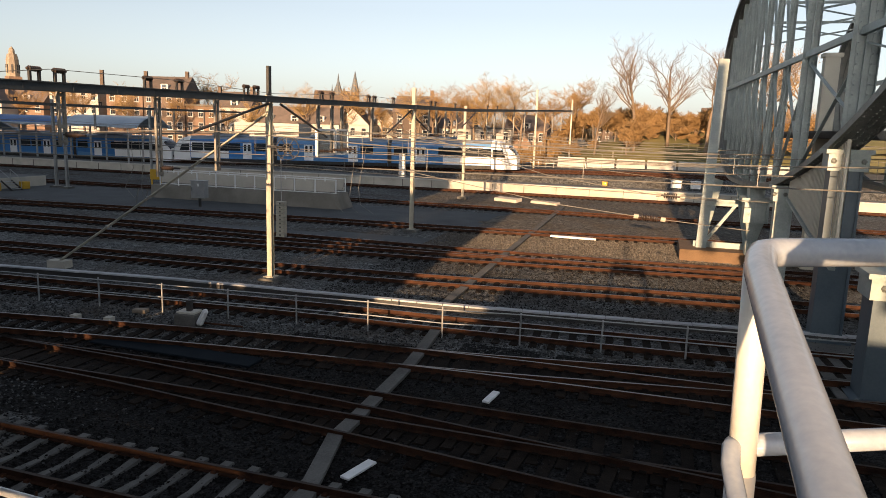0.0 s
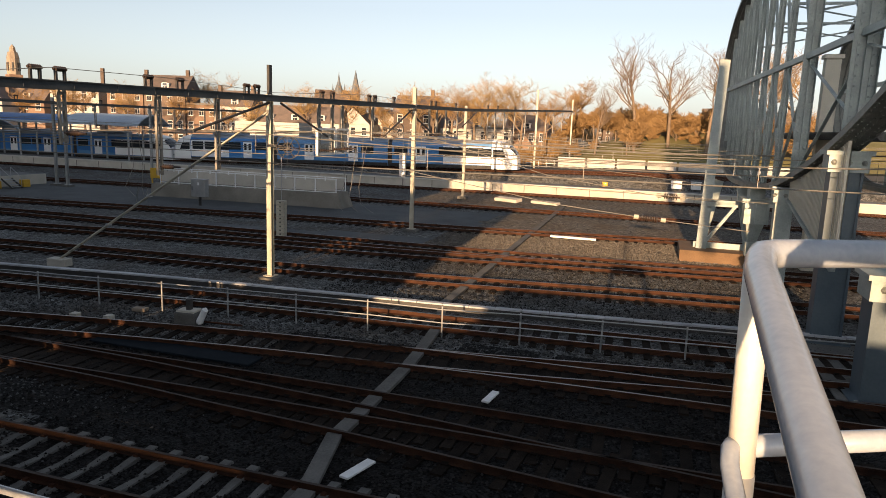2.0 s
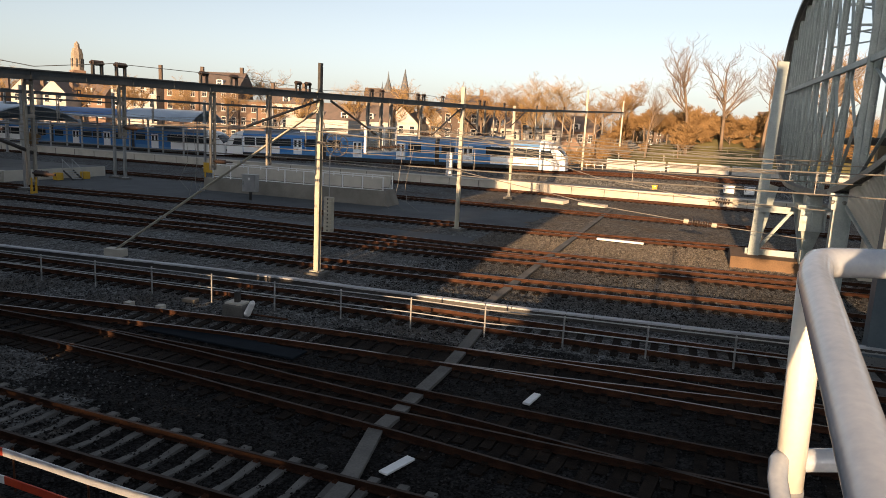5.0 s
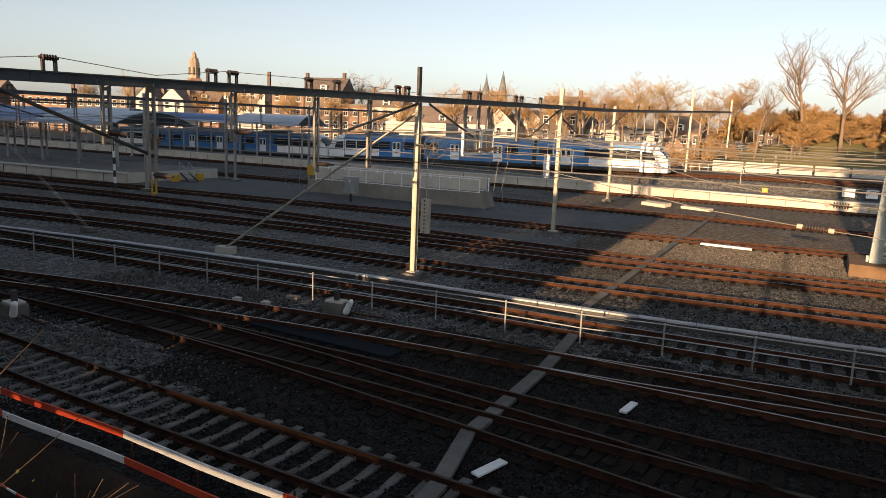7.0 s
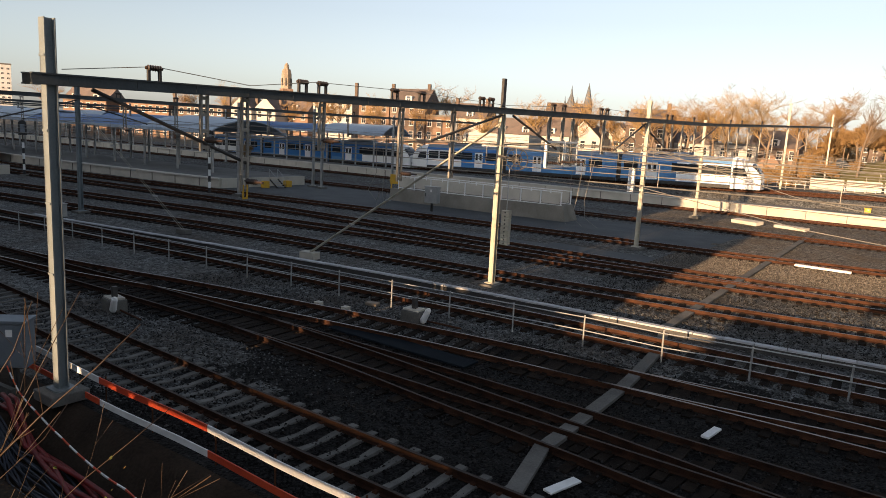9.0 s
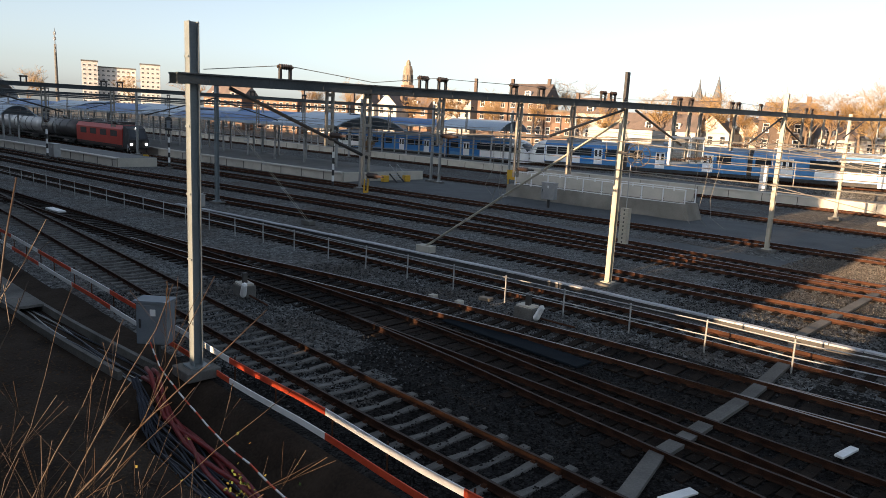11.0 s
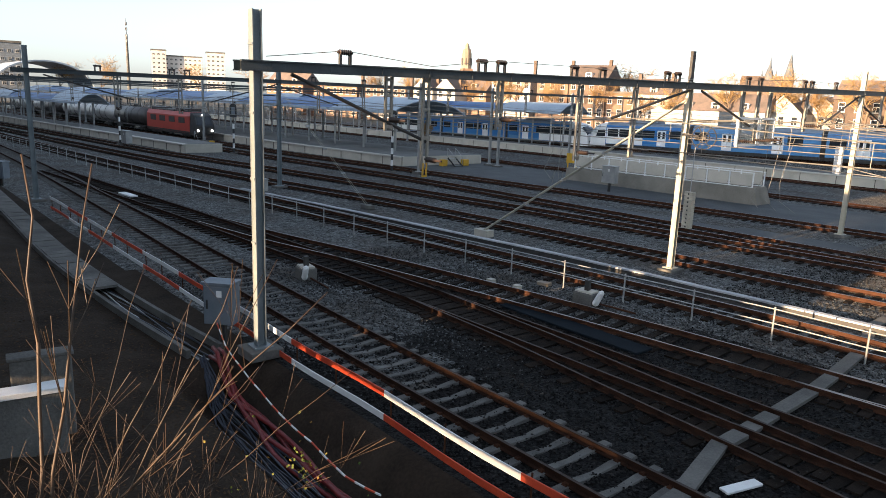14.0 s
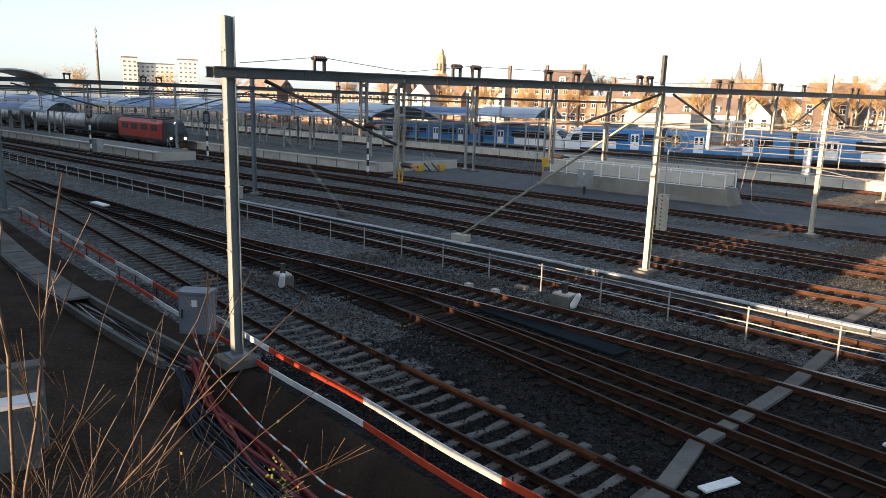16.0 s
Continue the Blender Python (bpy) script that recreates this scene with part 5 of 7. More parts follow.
b.span(-2.4, 2.4, -2.4, 2.4, -0.5, 26.5)
part("tower", b, BRICK_BROWN, ch)
b = Build()
b.tube([(0, 0, 26.4), (0, 0, 39)], [2.6, 0.08], 8)
part("spire", b, SLATE, ch)
b = Build()
b.span(-24, -3, -5, 6, -0.5, 21)
b.add([(-24, -5.5, 21), (-3, -5.5, 21), (-3, 0.5, 27), (-24, 0.5, 27), (-3, 6.5, 21), (-24, 6.5, 21)], [(0, 1, 2, 3), (3, 2, 4, 5), (1, 4, 2), (0, 3, 5)])
part("nave", b, BRICK_BROWN, ch)
for dx, z, hgt, r in ((-10.0, 27, 10.5, 2.4), (-13.6, 26, 5, 0.9), (-6.6, 26, 5, 0.9)):
    b = Build()
    b.tube([(dx, 0.5, z - 4), (dx, 0.5, z), (dx, 0.5, z + hgt * 0.5), (dx, 0.5, z + hgt)], [r, r, r * 0.3, 0.05], 8)
    part("turret", b, SLATE, ch)

# embankment with grass on the far side of the station
em = Build()
NX, NY = 46, 12
for j in range(NY + 1):
    for i in range(NX + 1):
        x = -30 + 130 * i / NX
        t = j / NY
        y = 106 + 46 * t
        side = min(1.0, max(0.0, (x + 28) / 26))
        z = 0.4 + 7.4 * (3 * t * t - 2 * t ** 3) * side + 0.25 * noise.noise((x * 0.15, y * 0.15, 7))
        em.v.append((x, y, z))
for j in range(NY):
    for i in range(NX):
        em.f.append((j * (NX + 1) + i, j * (NX + 1) + i + 1, (j + 1) * (NX + 1) + i + 1, (j + 1) * (NX + 1) + i))
        em.s.append(0)
tagged(part("grass_embankment", em, GRASS, smooth=True), "low grassy embankment in evening sun", "embankment", kind="structure")


# ---- bare trees ----
def grow(limbs, twigs, p, d, length, r, level, rng, spread, top, fat, many=(6, 8), lead=0.5):
    pts, radii = [p.copy()], [r]
    n = 4
    for k in range(n):
        d = (d + Vector((rng.uniform(-1, 1), rng.uniform(-1, 1), rng.uniform(-0.5, 0.8))) * (0.13, 0.26, 0.34, 0.4, 0.42)[min(level, 4)]).normalized()
        p = p + d * (length / n)
        pts.append(p.copy())
        radii.append(r * (1 - 0.42 * (k + 1) / n))
    (limbs if level < 2 else twigs).tube(pts, [max(q, fat) for q in radii], 7 if level == 0 else 5 if level == 1 else 3, level > 1)
    if level >= top:
        return
    for k in range((9 if lead > 0.5 and not level else rng.randint(4, 6)) if level < 2 else rng.randint(*many)):
        at = rng.uniform(0.25, 1.0) if level else rng.uniform(0.5 if lead <= 0.5 else 0.38, 1.0)
        i = min(n - 1, int(at * n))
        q = pts[i].lerp(pts[i + 1], at * n - i)
        a = rng.uniform(0, 2 * math.pi)
        side = Vector((math.cos(a), math.sin(a), 0))
        nd = (d * (1 - spread) + side * spread * 1.15 + Vector((0, 0, 0.14))).normalized()
        grow(limbs, twigs, q, nd, length * (rng.uniform(0.48, 0.72) if level or lead <= 0.5 else rng.uniform(0.28, 0.5) * (1.35 - 0.5 * at)), radii[i] * 0.55, level + 1, rng, spread, top, fat, many, lead)


def tree_meshes(seed, height, spread, top, r=0.26, fat=0.03, many=(6, 8), lead=0.5):
    rng = random.Random(seed)
    limbs, twigs = Build(), Build()
    grow(limbs, twigs, Vector((0, 0, -0.3)), Vector((0, 0, 1)), height * lead, r, 0, rng, spread, top, fat, many, lead)
    return limbs.mesh("trunk", BARK, True), twigs


def tree(seed, height, spread, top, label, at, twig_mat, thin=1.0, name="tree", fat=0.028, many=(6, 8), lead=0.5):
    t = thing(name, label, "tree" if name == "tree" else "shrub", at, group="bare winter trees" if name == "tree" else "bare shrubs")
    trunk, twigs = tree_meshes(seed, height, spread, top, 0.34 * thin, fat, many, lead)
    part("trunk", trunk, None, t)
    tagged(part("crown", twigs, twig_mat, t, "fine bare twigs"), kind="stuff")
    return t


big = tree(3, 16.0, 0.44, 4, "tall bare tree lit orange by the low sun", (*polar(1.9, 128), 4.0), BARK, 0.95, fat=0.014, many=(3, 4), lead=0.8)
big2 = tree(11, 16.2, 0.42, 4, "tall bare tree with upright limbs on the rise", (*polar(-0.6, 132), 4.5), BARK, 0.95, fat=0.014, many=(3, 4), lead=0.8)
mid1 = tree(5, 19.5, 0.55, 4, "broad bare tree with dense orange-brown twigs", (*polar(11, 145), 0), TWIG, fat=0.019)
mid2 = tree(8, 17.2, 0.6, 4, "round bare tree with dense brown twigs", (*polar(16.5, 140), 0), TWIG_DARK, fat=0.019)
for base, bearing, dist, z, s in ((big, 4.9, 130, 3, 0.66), (big, -3.4, 125, 4, 0.95), (big2, -5.5, 130, 5, 1.0), (big2, -7.5, 128, 5, 0.9), (mid1, 13.4, 142, 0, 0.98), (mid1, 19.3, 150, 0, 0.9), (mid2, 9.0, 138, 0, 1.0), (mid2, 35.2, 195, 0, 1.25),
                                  (mid1, 28.4, 165, 0, 0.9), (mid2, 22.0, 172, 0, 0.95), (mid1, 45.8, 175, 0, 0.8), (mid2, 48.0, 172, 0, 0.85), (mid2, 44.0, 168, 0, 0.9), (mid1, 40.5, 165, 0, 0.8), (mid2, 38.0, 160, 0, 0.85), (mid2, 34.0, 150, 0, 0.7), (mid1, 31.5, 146, 0, 0.65),
                                  (mid1, 52.0, 260, 0, 1.1), (mid2, 55.5, 280, 0, 1.2), (mid2, 64.5, 300, 0, 1.1), (mid1, 75.5, 330, 0, 1.1), (mid2, 78.2, 280, 0, 1.0), (mid1, 69.0, 380, 0, 1.2), (mid2, 7.0, 150, 1, 1.1), (mid1, -9.5, 140, 4, 1.1), (mid1, 24.8, 170, 0, 0.95), (mid2, 14.6, 150, 0, 1.05), (mid2, 18.0, 155, 0, 1.0)):
    c = copy_thing(base, pose(*polar(bearing, dist), z, 0, 0, bearing * 37 % 360))
    c.scale = (s, s, s)
rng = random.Random(17)
for k in range(44):
    b0 = -13 + k * 0.88 + rng.uniform(-0.4, 0.4)
    c = copy_thing(mid2 if k % 2 else mid1, pose(*polar(b0, rng.uniform(165, 232)), rng.uniform(-1.5, 0.5), 0, 0, rng.uniform(0, 360)))
    s = rng.uniform(0.5, 0.8)
    c.scale = (s * 1.2, s * 1.2, s)
shrub = tree(21, 6.5, 0.52, 4, "dense brown leafless shrub at the foot of the embankment", (*polar(8.5, 112), 0.4), TWIG_DARK, 0.35, "shrub", many=(7, 9))
rng = random.Random(4)
for k in range(170):
    b0 = rng.uniform(-11, 22) if k < 140 else rng.uniform(22, 52)
    d0 = rng.uniform(108, 140) if k < 140 else rng.uniform(118, 150)
    z = 0.2 + 7.0 * max(0, min(1, (d0 * math.cos(radians(b0)) - 106) / 46)) ** 1.3 * max(0, min(1, (28 - d0 * math.sin(radians(b0))) / 26)) if k < 140 else 0.0
    if d0 < 127 and b0 < 8:
        continue
    c = copy_thing(shrub, pose(*polar(b0, d0), z, 0, 0, rng.uniform(0, 360)))
    s = rng.uniform(0.3, 0.55) if b0 > 7 else rng.uniform(0.35, 0.95) if k % 6 else 1.15
    c.scale = (s * 1.3, s * 1.3, s)
for k in range(34):  # brush along the crest of the embankment
    b0 = -9 + k * 0.5 + rng.uniform(-0.3, 0.3)
    d0 = rng.uniform(138, 150)
    c = copy_thing(shrub, pose(*polar(b0, d0), 5.6 if b0 < 6 else 3.5, 0, 0, rng.uniform(0, 360)))
    s = rng.uniform(0.7, 1.15)
    c.scale = (s * 1.4, s * 1.4, s)

# low fence, cars and boxes behind the far platform
for k in range(9):
    b = Build()
    x = -14 + k * 4.2
    b.span(x, x + 3.9, 103.0, 103.12, 1.4, 3.3)
    solo("fence_panel", b, STUCCO, "pale board fence panel behind the station track", "fence", "board fence panels")
sf = thing("steel_fence", "light steel railing along the street behind the tracks", "fence", (-70, 98.5, 1.45))
for k in range(60):
    b = Build()
    b.span(k * 1.1 - 0.03, k * 1.1 + 0.03, -0.03, 0.03, 0, 1.5)
    part("post", b, GALV, sf)
for z in (0.5, 1.0, 1.45):
    b = Build()
    b.span(0, 65, -0.02, 0.02, z - 0.03, z + 0.03)
    part("rail", b, GALV, sf)


def car(at, rz, paint, label):
    c = thing("car", label, "car", (*at, yard_rise(at[0])), rz, group="parked cars")
    b = Build()
    prof = [(-2.1, 0.35), (-2.15, 0.8), (-1.9, 0.95), (-1.3, 1.42), (0.5, 1.45), (1.15, 0.98), (2.05, 0.85), (2.15, 0.4)]
    n = len(prof)
    b.add([(x, -0.85, z) for x, z in prof] + [(x, 0.85, z) for x, z in prof], [tuple(range(n))[::-1], tuple(range(n, 2 * n))] + [(i, (i + 1) % n, n + (i + 1) % n, n + i) for i in range(n)])
    soften(part("body", b, paint, c), 0.06)
    for s in (-0.862, 0.862):
        w = Build()
        w.add([(-1.55, s, 0.98), (0.9, s, 0.98), (0.45, s, 1.36), (-1.2, s, 1.36)], [(0, 1, 2, 3) if s < 0 else (3, 2, 1, 0)])
        part("side_window", w, GLASS, c)
    for dx in (-1.35, 1.35):
        for s in (-0.8, 0.8):
            ob = put("wheel", WHEEL, c, pose(dx, s, 0.31))
            ob.scale = (0.75, 0.8, 0.75)


for k, (b0, d0, p, l) in enumerate(((21.2, 112, TRAIN_WHITE, "white van-like car parked behind the railing"), (18.7, 114, DARK_STEEL, "dark car parked behind the railing"), (23.6, 113, TRAIN_WHITE, "white car parked behind the railing"), (26.0, 114, LOCO_RED, "red car parked behind the railing"), (16.0, 113, GALV, "grey car parked behind the railing"))):
    car(polar(b0, d0), 3, p, l)

# ---- fence, cable duct and boards in the yard ----
fence = thing("yard_fence", "low white-grey steel post and two-rail fence between the tracks", "fence", (0, 21.8, 0))


def fence_y(x):
    return 21.83 + 0.095 * x if x > -32 else 18.79 + 0.085 * (x + 32)


for k in range(48):
    x = 11.5 - k * 2.55
    b = Build()
    h = 1.05 + random.uniform(-0.02, 0.02)
    b.tube([(x, fence_y(x) - 21.8, -0.05), (x + random.uniform(-0.02, 0.02), fence_y(x) - 21.8, h)], 0.03, 8)
    part("post", b, GALV, fence)
for z in (0.55, 1.0):
    b = Build()
    b.tube([(11.5 - k * 2.55, fence_y(11.5 - k * 2.55) - 21.83, z - (0.06 if k == 7 else 0)) for k in range(48)], 0.02, 6)
    part("rail", b, GALV, fence)

duct = thing("cable_duct", "long pale concrete cable duct along the track", "cable duct", (0, 24.9, 0))
DUCT = [(40, 28.4), (2.3, 25.5), (-4, 24.8), (-10, 24.4), (-16, 24.1), (-21, 23.75), (-24, 23.4), (-31, 22.6), (-39, 21.6), (-46, 20.6)]
lid_b = Build()
lid_b.box((0, 0, 0), (0.975, 0.27, 0.06))
LID = lid_b.mesh("duct_lid", DUCT_LID)
b = Build()
b.sweep([(x, y - 24.9, 0) for x, y, h in along(DUCT, 2.0)], [(-0.11, -0.1), (-0.11, 0.22), (0.11, 0.22), (0.11, -0.1)])
# Body takes a dark colour so its front reads as shaded.
part("duct_body", b, DARK_STEEL, duct, "duct body coloured dark for its shaded side")
for x, y, h in along(DUCT, 1.0):
    put("duct_lid", LID, duct, Matrix.Translation((x, y - 24.9, 0.252 + random.uniform(-0.008, 0.008))) @ Matrix.Rotation(h + random.uniform(-0.01, 0.01), 4, "Z"))

# grey crossing boards, cut at every rail
walkway = thing("board_crossing", "grey concrete board walkway crossing the tracks", "walkway", (-6.5, 11, 0))
cuts = []
for line in (T0, TB, TA, T3, T4, T5, T6, T7, T8, T9):
    _, y, h = track_y(line, -6.8)
    if abs(track_y(line, -6.8)[0] + 6.8) < 2:
        cuts += [y - 0.75, y + 0.75]
cuts = [9.0] + sorted(cuts) + [64.0]
for a, c in zip(cuts, cuts[1:]):
    if c - a < 0.3 or 22.0 < (a + c) / 2 < 25.5:
        continue
    n = max(1, int((c - a) / 1.6))
    for k in range(n):
        ya, yb = a + 0.09 + (c - a - 0.18) * k / n, a + 0.09 + (c - a - 0.18) * (k + 1) / n - 0.015
        xa, xc = (float(np.interp(q, (9, 10.8, 12.3, 13.4, 18.3, 22.5, 25, 64), (-5.6, -5.72, -6.42, -6.25, -6.36, -6.8, -7.5, -7.97))) for q in (ya, yb))
        b = Build()
        w = 0.18
        b.add([(xa - w, ya, 0.02), (xa + w, ya, 0.02), (xc + w, yb, 0.02), (xc - w, yb, 0.02), (xa - w, ya, 0.11), (xa + w, ya, 0.11), (xc + w, yb, 0.11), (xc - w, yb, 0.11)],
              [(3, 2, 1, 0), (4, 5, 6, 7), (0, 1, 5, 4), (1, 2, 6, 5), (2, 3, 7, 6), (3, 0, 4, 7)])
        part("board", b, CONC_WEATHER, walkway).matrix_basis = Matrix.Translation((6.5, -11, 0))


def slab(at, size, rz, m, label, name="marker_plate", category="plate", tilt=0.0):
    b = Build()
    b.box((0, 0, size[2] / 2), size)
    ob = solo(name, b, m, label, category)
    ob.matrix_basis = pose(*at, tilt, 0, rz)
    return soften(ob, 0.012)


slab((-5.2, 11.9, 0.03), (0.22, 0.88, 0.05), -16, WHITE_PAINT, "white weathered plate lying in the ballast")
slab((-3.6, 16.6, 0.03), (0.19, 0.78, 0.06), -8, WHITE_PAINT, "white plate lying in the ballast between tracks")
slab((-4.8, 44.6, 0.12), (2.9, 0.26, 0.12), -1, WHITE_PAINT, "long white board lying beside the track", "white_board", "board")
slab((-47.3, 13.4, 0.02), (1.9, 0.5, 0.1), 5, WHITE_PAINT, "white board lying between tracks", "white_board", "board")
slab((-13.6, 66.4, 0.05), (2.6, 1.0, 0.3), -24, CONCRETE, "pale concrete slab lying beside the track", "concrete_slab", "slab", 6)
slab((-9.9, 65.9, 0.05), (2.8, 0.7, 0.24), -20, CONCRETE, "pale concrete slab lying beside the track", "concrete_slab", "slab", 4)
slab((-18.4, 18.2, 0.02), (0.26, 0.26, 0.2), 4, CONCRETE, "small square concrete marker block", "marker_block", "block")
slab((-17.2, 18.4, 0.02), (0.26, 0.26, 0.2), 4, CONCRETE, "small square concrete marker block", "marker_block", "block")
slab((-17.2, 19.9, 0.0), (0.5, 0.3, 0.12), 10, STONE, "small tan block in the ballast", "marker_block", "block")
slab((-25.7, 24.7, 0.0), (0.95, 0.5, 0.35), 4, CONCRETE, "pale concrete anchor block", "anchor_block", "block")
slab((-36.0, 24.4, 0.0), (0.8, 0.5, 0.25), 4, CONC_WEATHER, "small weathered concrete anchor block", "anchor_block", "block")


slab((-13.3, 16.72, 0.0), (5.6, 0.75, 0.07), -1, mat("dark_rubber", (0.008, 0.011, 0.014), (0.016, 0.021, 0.026), 0.8, 0.95, bscale=25, spec=0.05), "dark bluish rubber mat lying between the rails", "rubber_mat", "mat")


def point_machine(at, rz, label):
    t = thing("point_machine", label, "point machine", at, rz, group="point machines")
    b = Build()
    b.span(-0.4, 0.4, -0.3, 0.3, -0.05, 0.42)
    soften(part("housing", b, CONC_WEATHER, t), 0.04)
    b = Build()
    b.span(-0.33, 0.33, -0.24, 0.24, 0.42, 0.48)
    part("cover", b, CONCRETE, t)
    b = Build()
    b.tube([(0.52, -0.25, 0.12), (0.56, -0.27, 0.18), (0.78, -0.3, 0.6), (0.82, -0.3, 0.66)], [0.09, 0.12, 0.10, 0.04], 12)
    part("lever_weight", b, WHITE_PAINT, t, "white lever weight")
    b = Build()
    b.span(-0.06, 0.1, -0.08, 0.08, 0.46, 0.85)
    part("indicator", b, DARK_STEEL, t)
    b = Build()
    b.tube([(0.5, 0, 0.1), (1.9, 0.1, 0.06)], 0.035, 6)
    part("switch_rod", b, RAIL_RUST, t)


point_machine((-14.7, 19.3, 0), 5, "grey concrete point machine with a white lever weight")
point_machine((-22.9, 12.75, 0), -8, "grey concrete point machine with a white lever weight")


def cabinet(at, size, leg, rz, label, paint=None, feet=1):
    t = thing("trackside_cabinet", label, "cabinet", at, rz, group="trackside cabinets")
    w, d, h = size
    b = Build()
    b.span(-w / 2, w / 2, -d / 2, d / 2, leg, leg + h)
    soften(part("body", b, paint or CAB_GREY, t), 0.015)
    b = Build()
    b.span(-w / 2 - 0.05, w / 2 + 0.05, -d / 2 - 0.06, d / 2 + 0.04, leg + h, leg + h + 0.06)
    part("roof", b, paint or CAB_GREY, t)
    b = Build()
    b.span(-w / 2 + 0.05, w / 2 - 0.05, -d / 2 - 0.03, -d / 2 - 0.005, leg + 0.06, leg + h - 0.06)
    door = part("door", b, paint or CAB_GREY, t)
    b = Build()
    b.span(-w / 2 + 0.1, -w / 2 + 0.14, -d / 2 - 0.06, -d / 2 - 0.025, leg + h * 0.4, leg + h * 0.62)
    part("handle", b, BLACK_PAINT, door, "black handle")
    b = Build()
    b.span(-0.02, 0.13, -d / 2 - 0.036, -d / 2 - 0.031, leg + h * 0.7, leg + h * 0.86)
    part("sticker", b, WHITE_PAINT, door, "white sticker")
    b = Build()
    if leg > 0.05:
        for s in ((-0.06, 0.06) if feet == 1 else (-w / 2 + 0.08, w / 2 - 0.08)):
            b.span(s - 0.04, s + 0.04, -0.05, 0.05, -0.15, leg)
        part("stand", b, DARK_STEEL, t)
    return t


cabinet((-17.75, 7.3, 0), (0.82, 0.5, 1.12), 0.62, 42, "grey steel trackside cabinet on a short post")
cabinet((-34.9, 47.6, 0), (1.2, 0.6, 1.35), 0.7, 5, "grey steel cabinet on a post beside the asphalt path", GALV)
cabinet((-87.1, 24.9, 0), (1.4, 0.7, 1.4), 0.5, 5, "grey steel cabinet beside the far fence", GALV, 2)
cabinet((-55.5, 7.6, 0), (0.9, 0.6, 1.1), 0.5, 40, "grey steel cabinet beyond the barrier")
cabinet((-45.6, 21.9, 0), (0.9, 0.5, 0.8), 0.1, 5, "small pale cabinet at the foot of the mast", GALV, 2)
cabinet((2.1, 79.6, 0.95), (1.1, 0.6, 0.75), 0.3, 0, "white relay box on the platform", WHITE_PAINT, 2)
cabinet((4.1, 79.6, 0.95), (1.0, 0.6, 0.75), 0.3, 0, "white relay box on the platform", WHITE_PAINT, 2)
cabinet((-5.4, 79.2, 0.95), (0.55, 0.4, 0.45), 0.1, 0, "small yellow box on the platform", YELLOW, 2)

# concrete ramp with its railing
ramp = thing("concrete_ramp", "low concrete ramp block with white railings", "ramp", (-33, 52, 0), 1.5)
b = Build()
b.add([(-9.8, -0.4, -0.1), (8.6, -0.4, -0.1), (8.6, 2.0, -0.1), (-9.8, 2.0, -0.1), (-9.8, -0.25, 1.1), (8.1, -0.25, 1.25), (8.1, 1.9, 1.25), (-9.8, 1.9, 1.1)],
      [(3, 2, 1, 0), (4, 5, 6, 7), (0, 1, 5, 4), (1, 2, 6, 5), (2, 3, 7, 6), (3, 0, 4, 7)])
soften(part("block", b, mat("ramp_concrete", (0.15, 0.138, 0.115), (0.25, 0.232, 0.195), 0.8, 0.92, spec=0.15, bump=0.35, bscale=22), ramp), 0.04)
for yy in (-0.15, 1.75):
    for k in range(10):
        x = -8.9 + k * 1.87
        b = Build()
        b.span(x - 0.04, x + 0.04, yy - 0.04, yy + 0.04, 1.05, 2.35)
        part("post", b, WHITE_PAINT, ramp)
        if k < 9:
            b = Build()
            b.span(x + 0.12, x + 1.75, yy - 0.015, yy + 0.015, 1.35, 2.2)
            part("infill_panel", b, CONCRETE, ramp, "pale mesh panel")
    for z in (1.25, 2.35):
        b = Build()
        b.span(-8.95, 8.0, yy - 0.03, yy + 0.03, z - 0.035, z + 0.035)
        part("rail", b, WHITE_PAINT, ramp)
b = Build()
b.span(-10.3, -9.05, 0.3, 0.4, 1.5, 2.4)
b.span(-10.2, -10.1, 0.3, 0.4, -0.1, 1.5)
b.span(-9.25, -9.15, 0.3, 0.4, -0.1, 1.5)
part("end_board", b, YELLOW, ramp, "orange-yellow board")


# steps with yellow boxes at the platform ends
def platform_end(at, rz):
    st = thing("platform_steps", "small steel steps with handrails at the platform end", "steps", at, rz, group="platform end steps")
    for k in range(4):
        b = Build()
        b.span(k * 0.32, k * 0.32 + 0.34, -0.5, 0.5, 0.7 - k * 0.2, 0.74 - k * 0.2)
        part("tread", b, GALV, st)
    for s in (-0.5, 0.5):
        b = Build()
        b.tube([(-0.1, s, 0.9), (-0.1, s, 1.85), (1.3, s, 1.0), (1.3, s, 0.0)], 0.025, 6)
        part("handrail", b, GALV, st)
        b = Build()
        b.bar((0, s, 0.8), (1.4, s, 0.0), 0.05, 0.16)
        part("stringer", b, DARK_STEEL, st)
    for s in (-1.4, 1.4):
        m = pose(*at, 0, 0, rz) @ Matrix.Translation((0.5, s, 0))
        b = Build()
        b.span(-0.3, 0.3, -0.34, 0.34, 0, 0.68)
        b.span(-0.32, 0.32, -0.36, 0.36, 0.32, 0.38)
        ob = soften(solo("sand_box", b, YELLOW, "yellow box beside the platform steps", "box", "yellow boxes"), 0.03)
        ob.matrix_basis = m


platform_end((-57.2, 49.6, 0), -6)
platform_end((-88.2, 33.9, 0), -6)


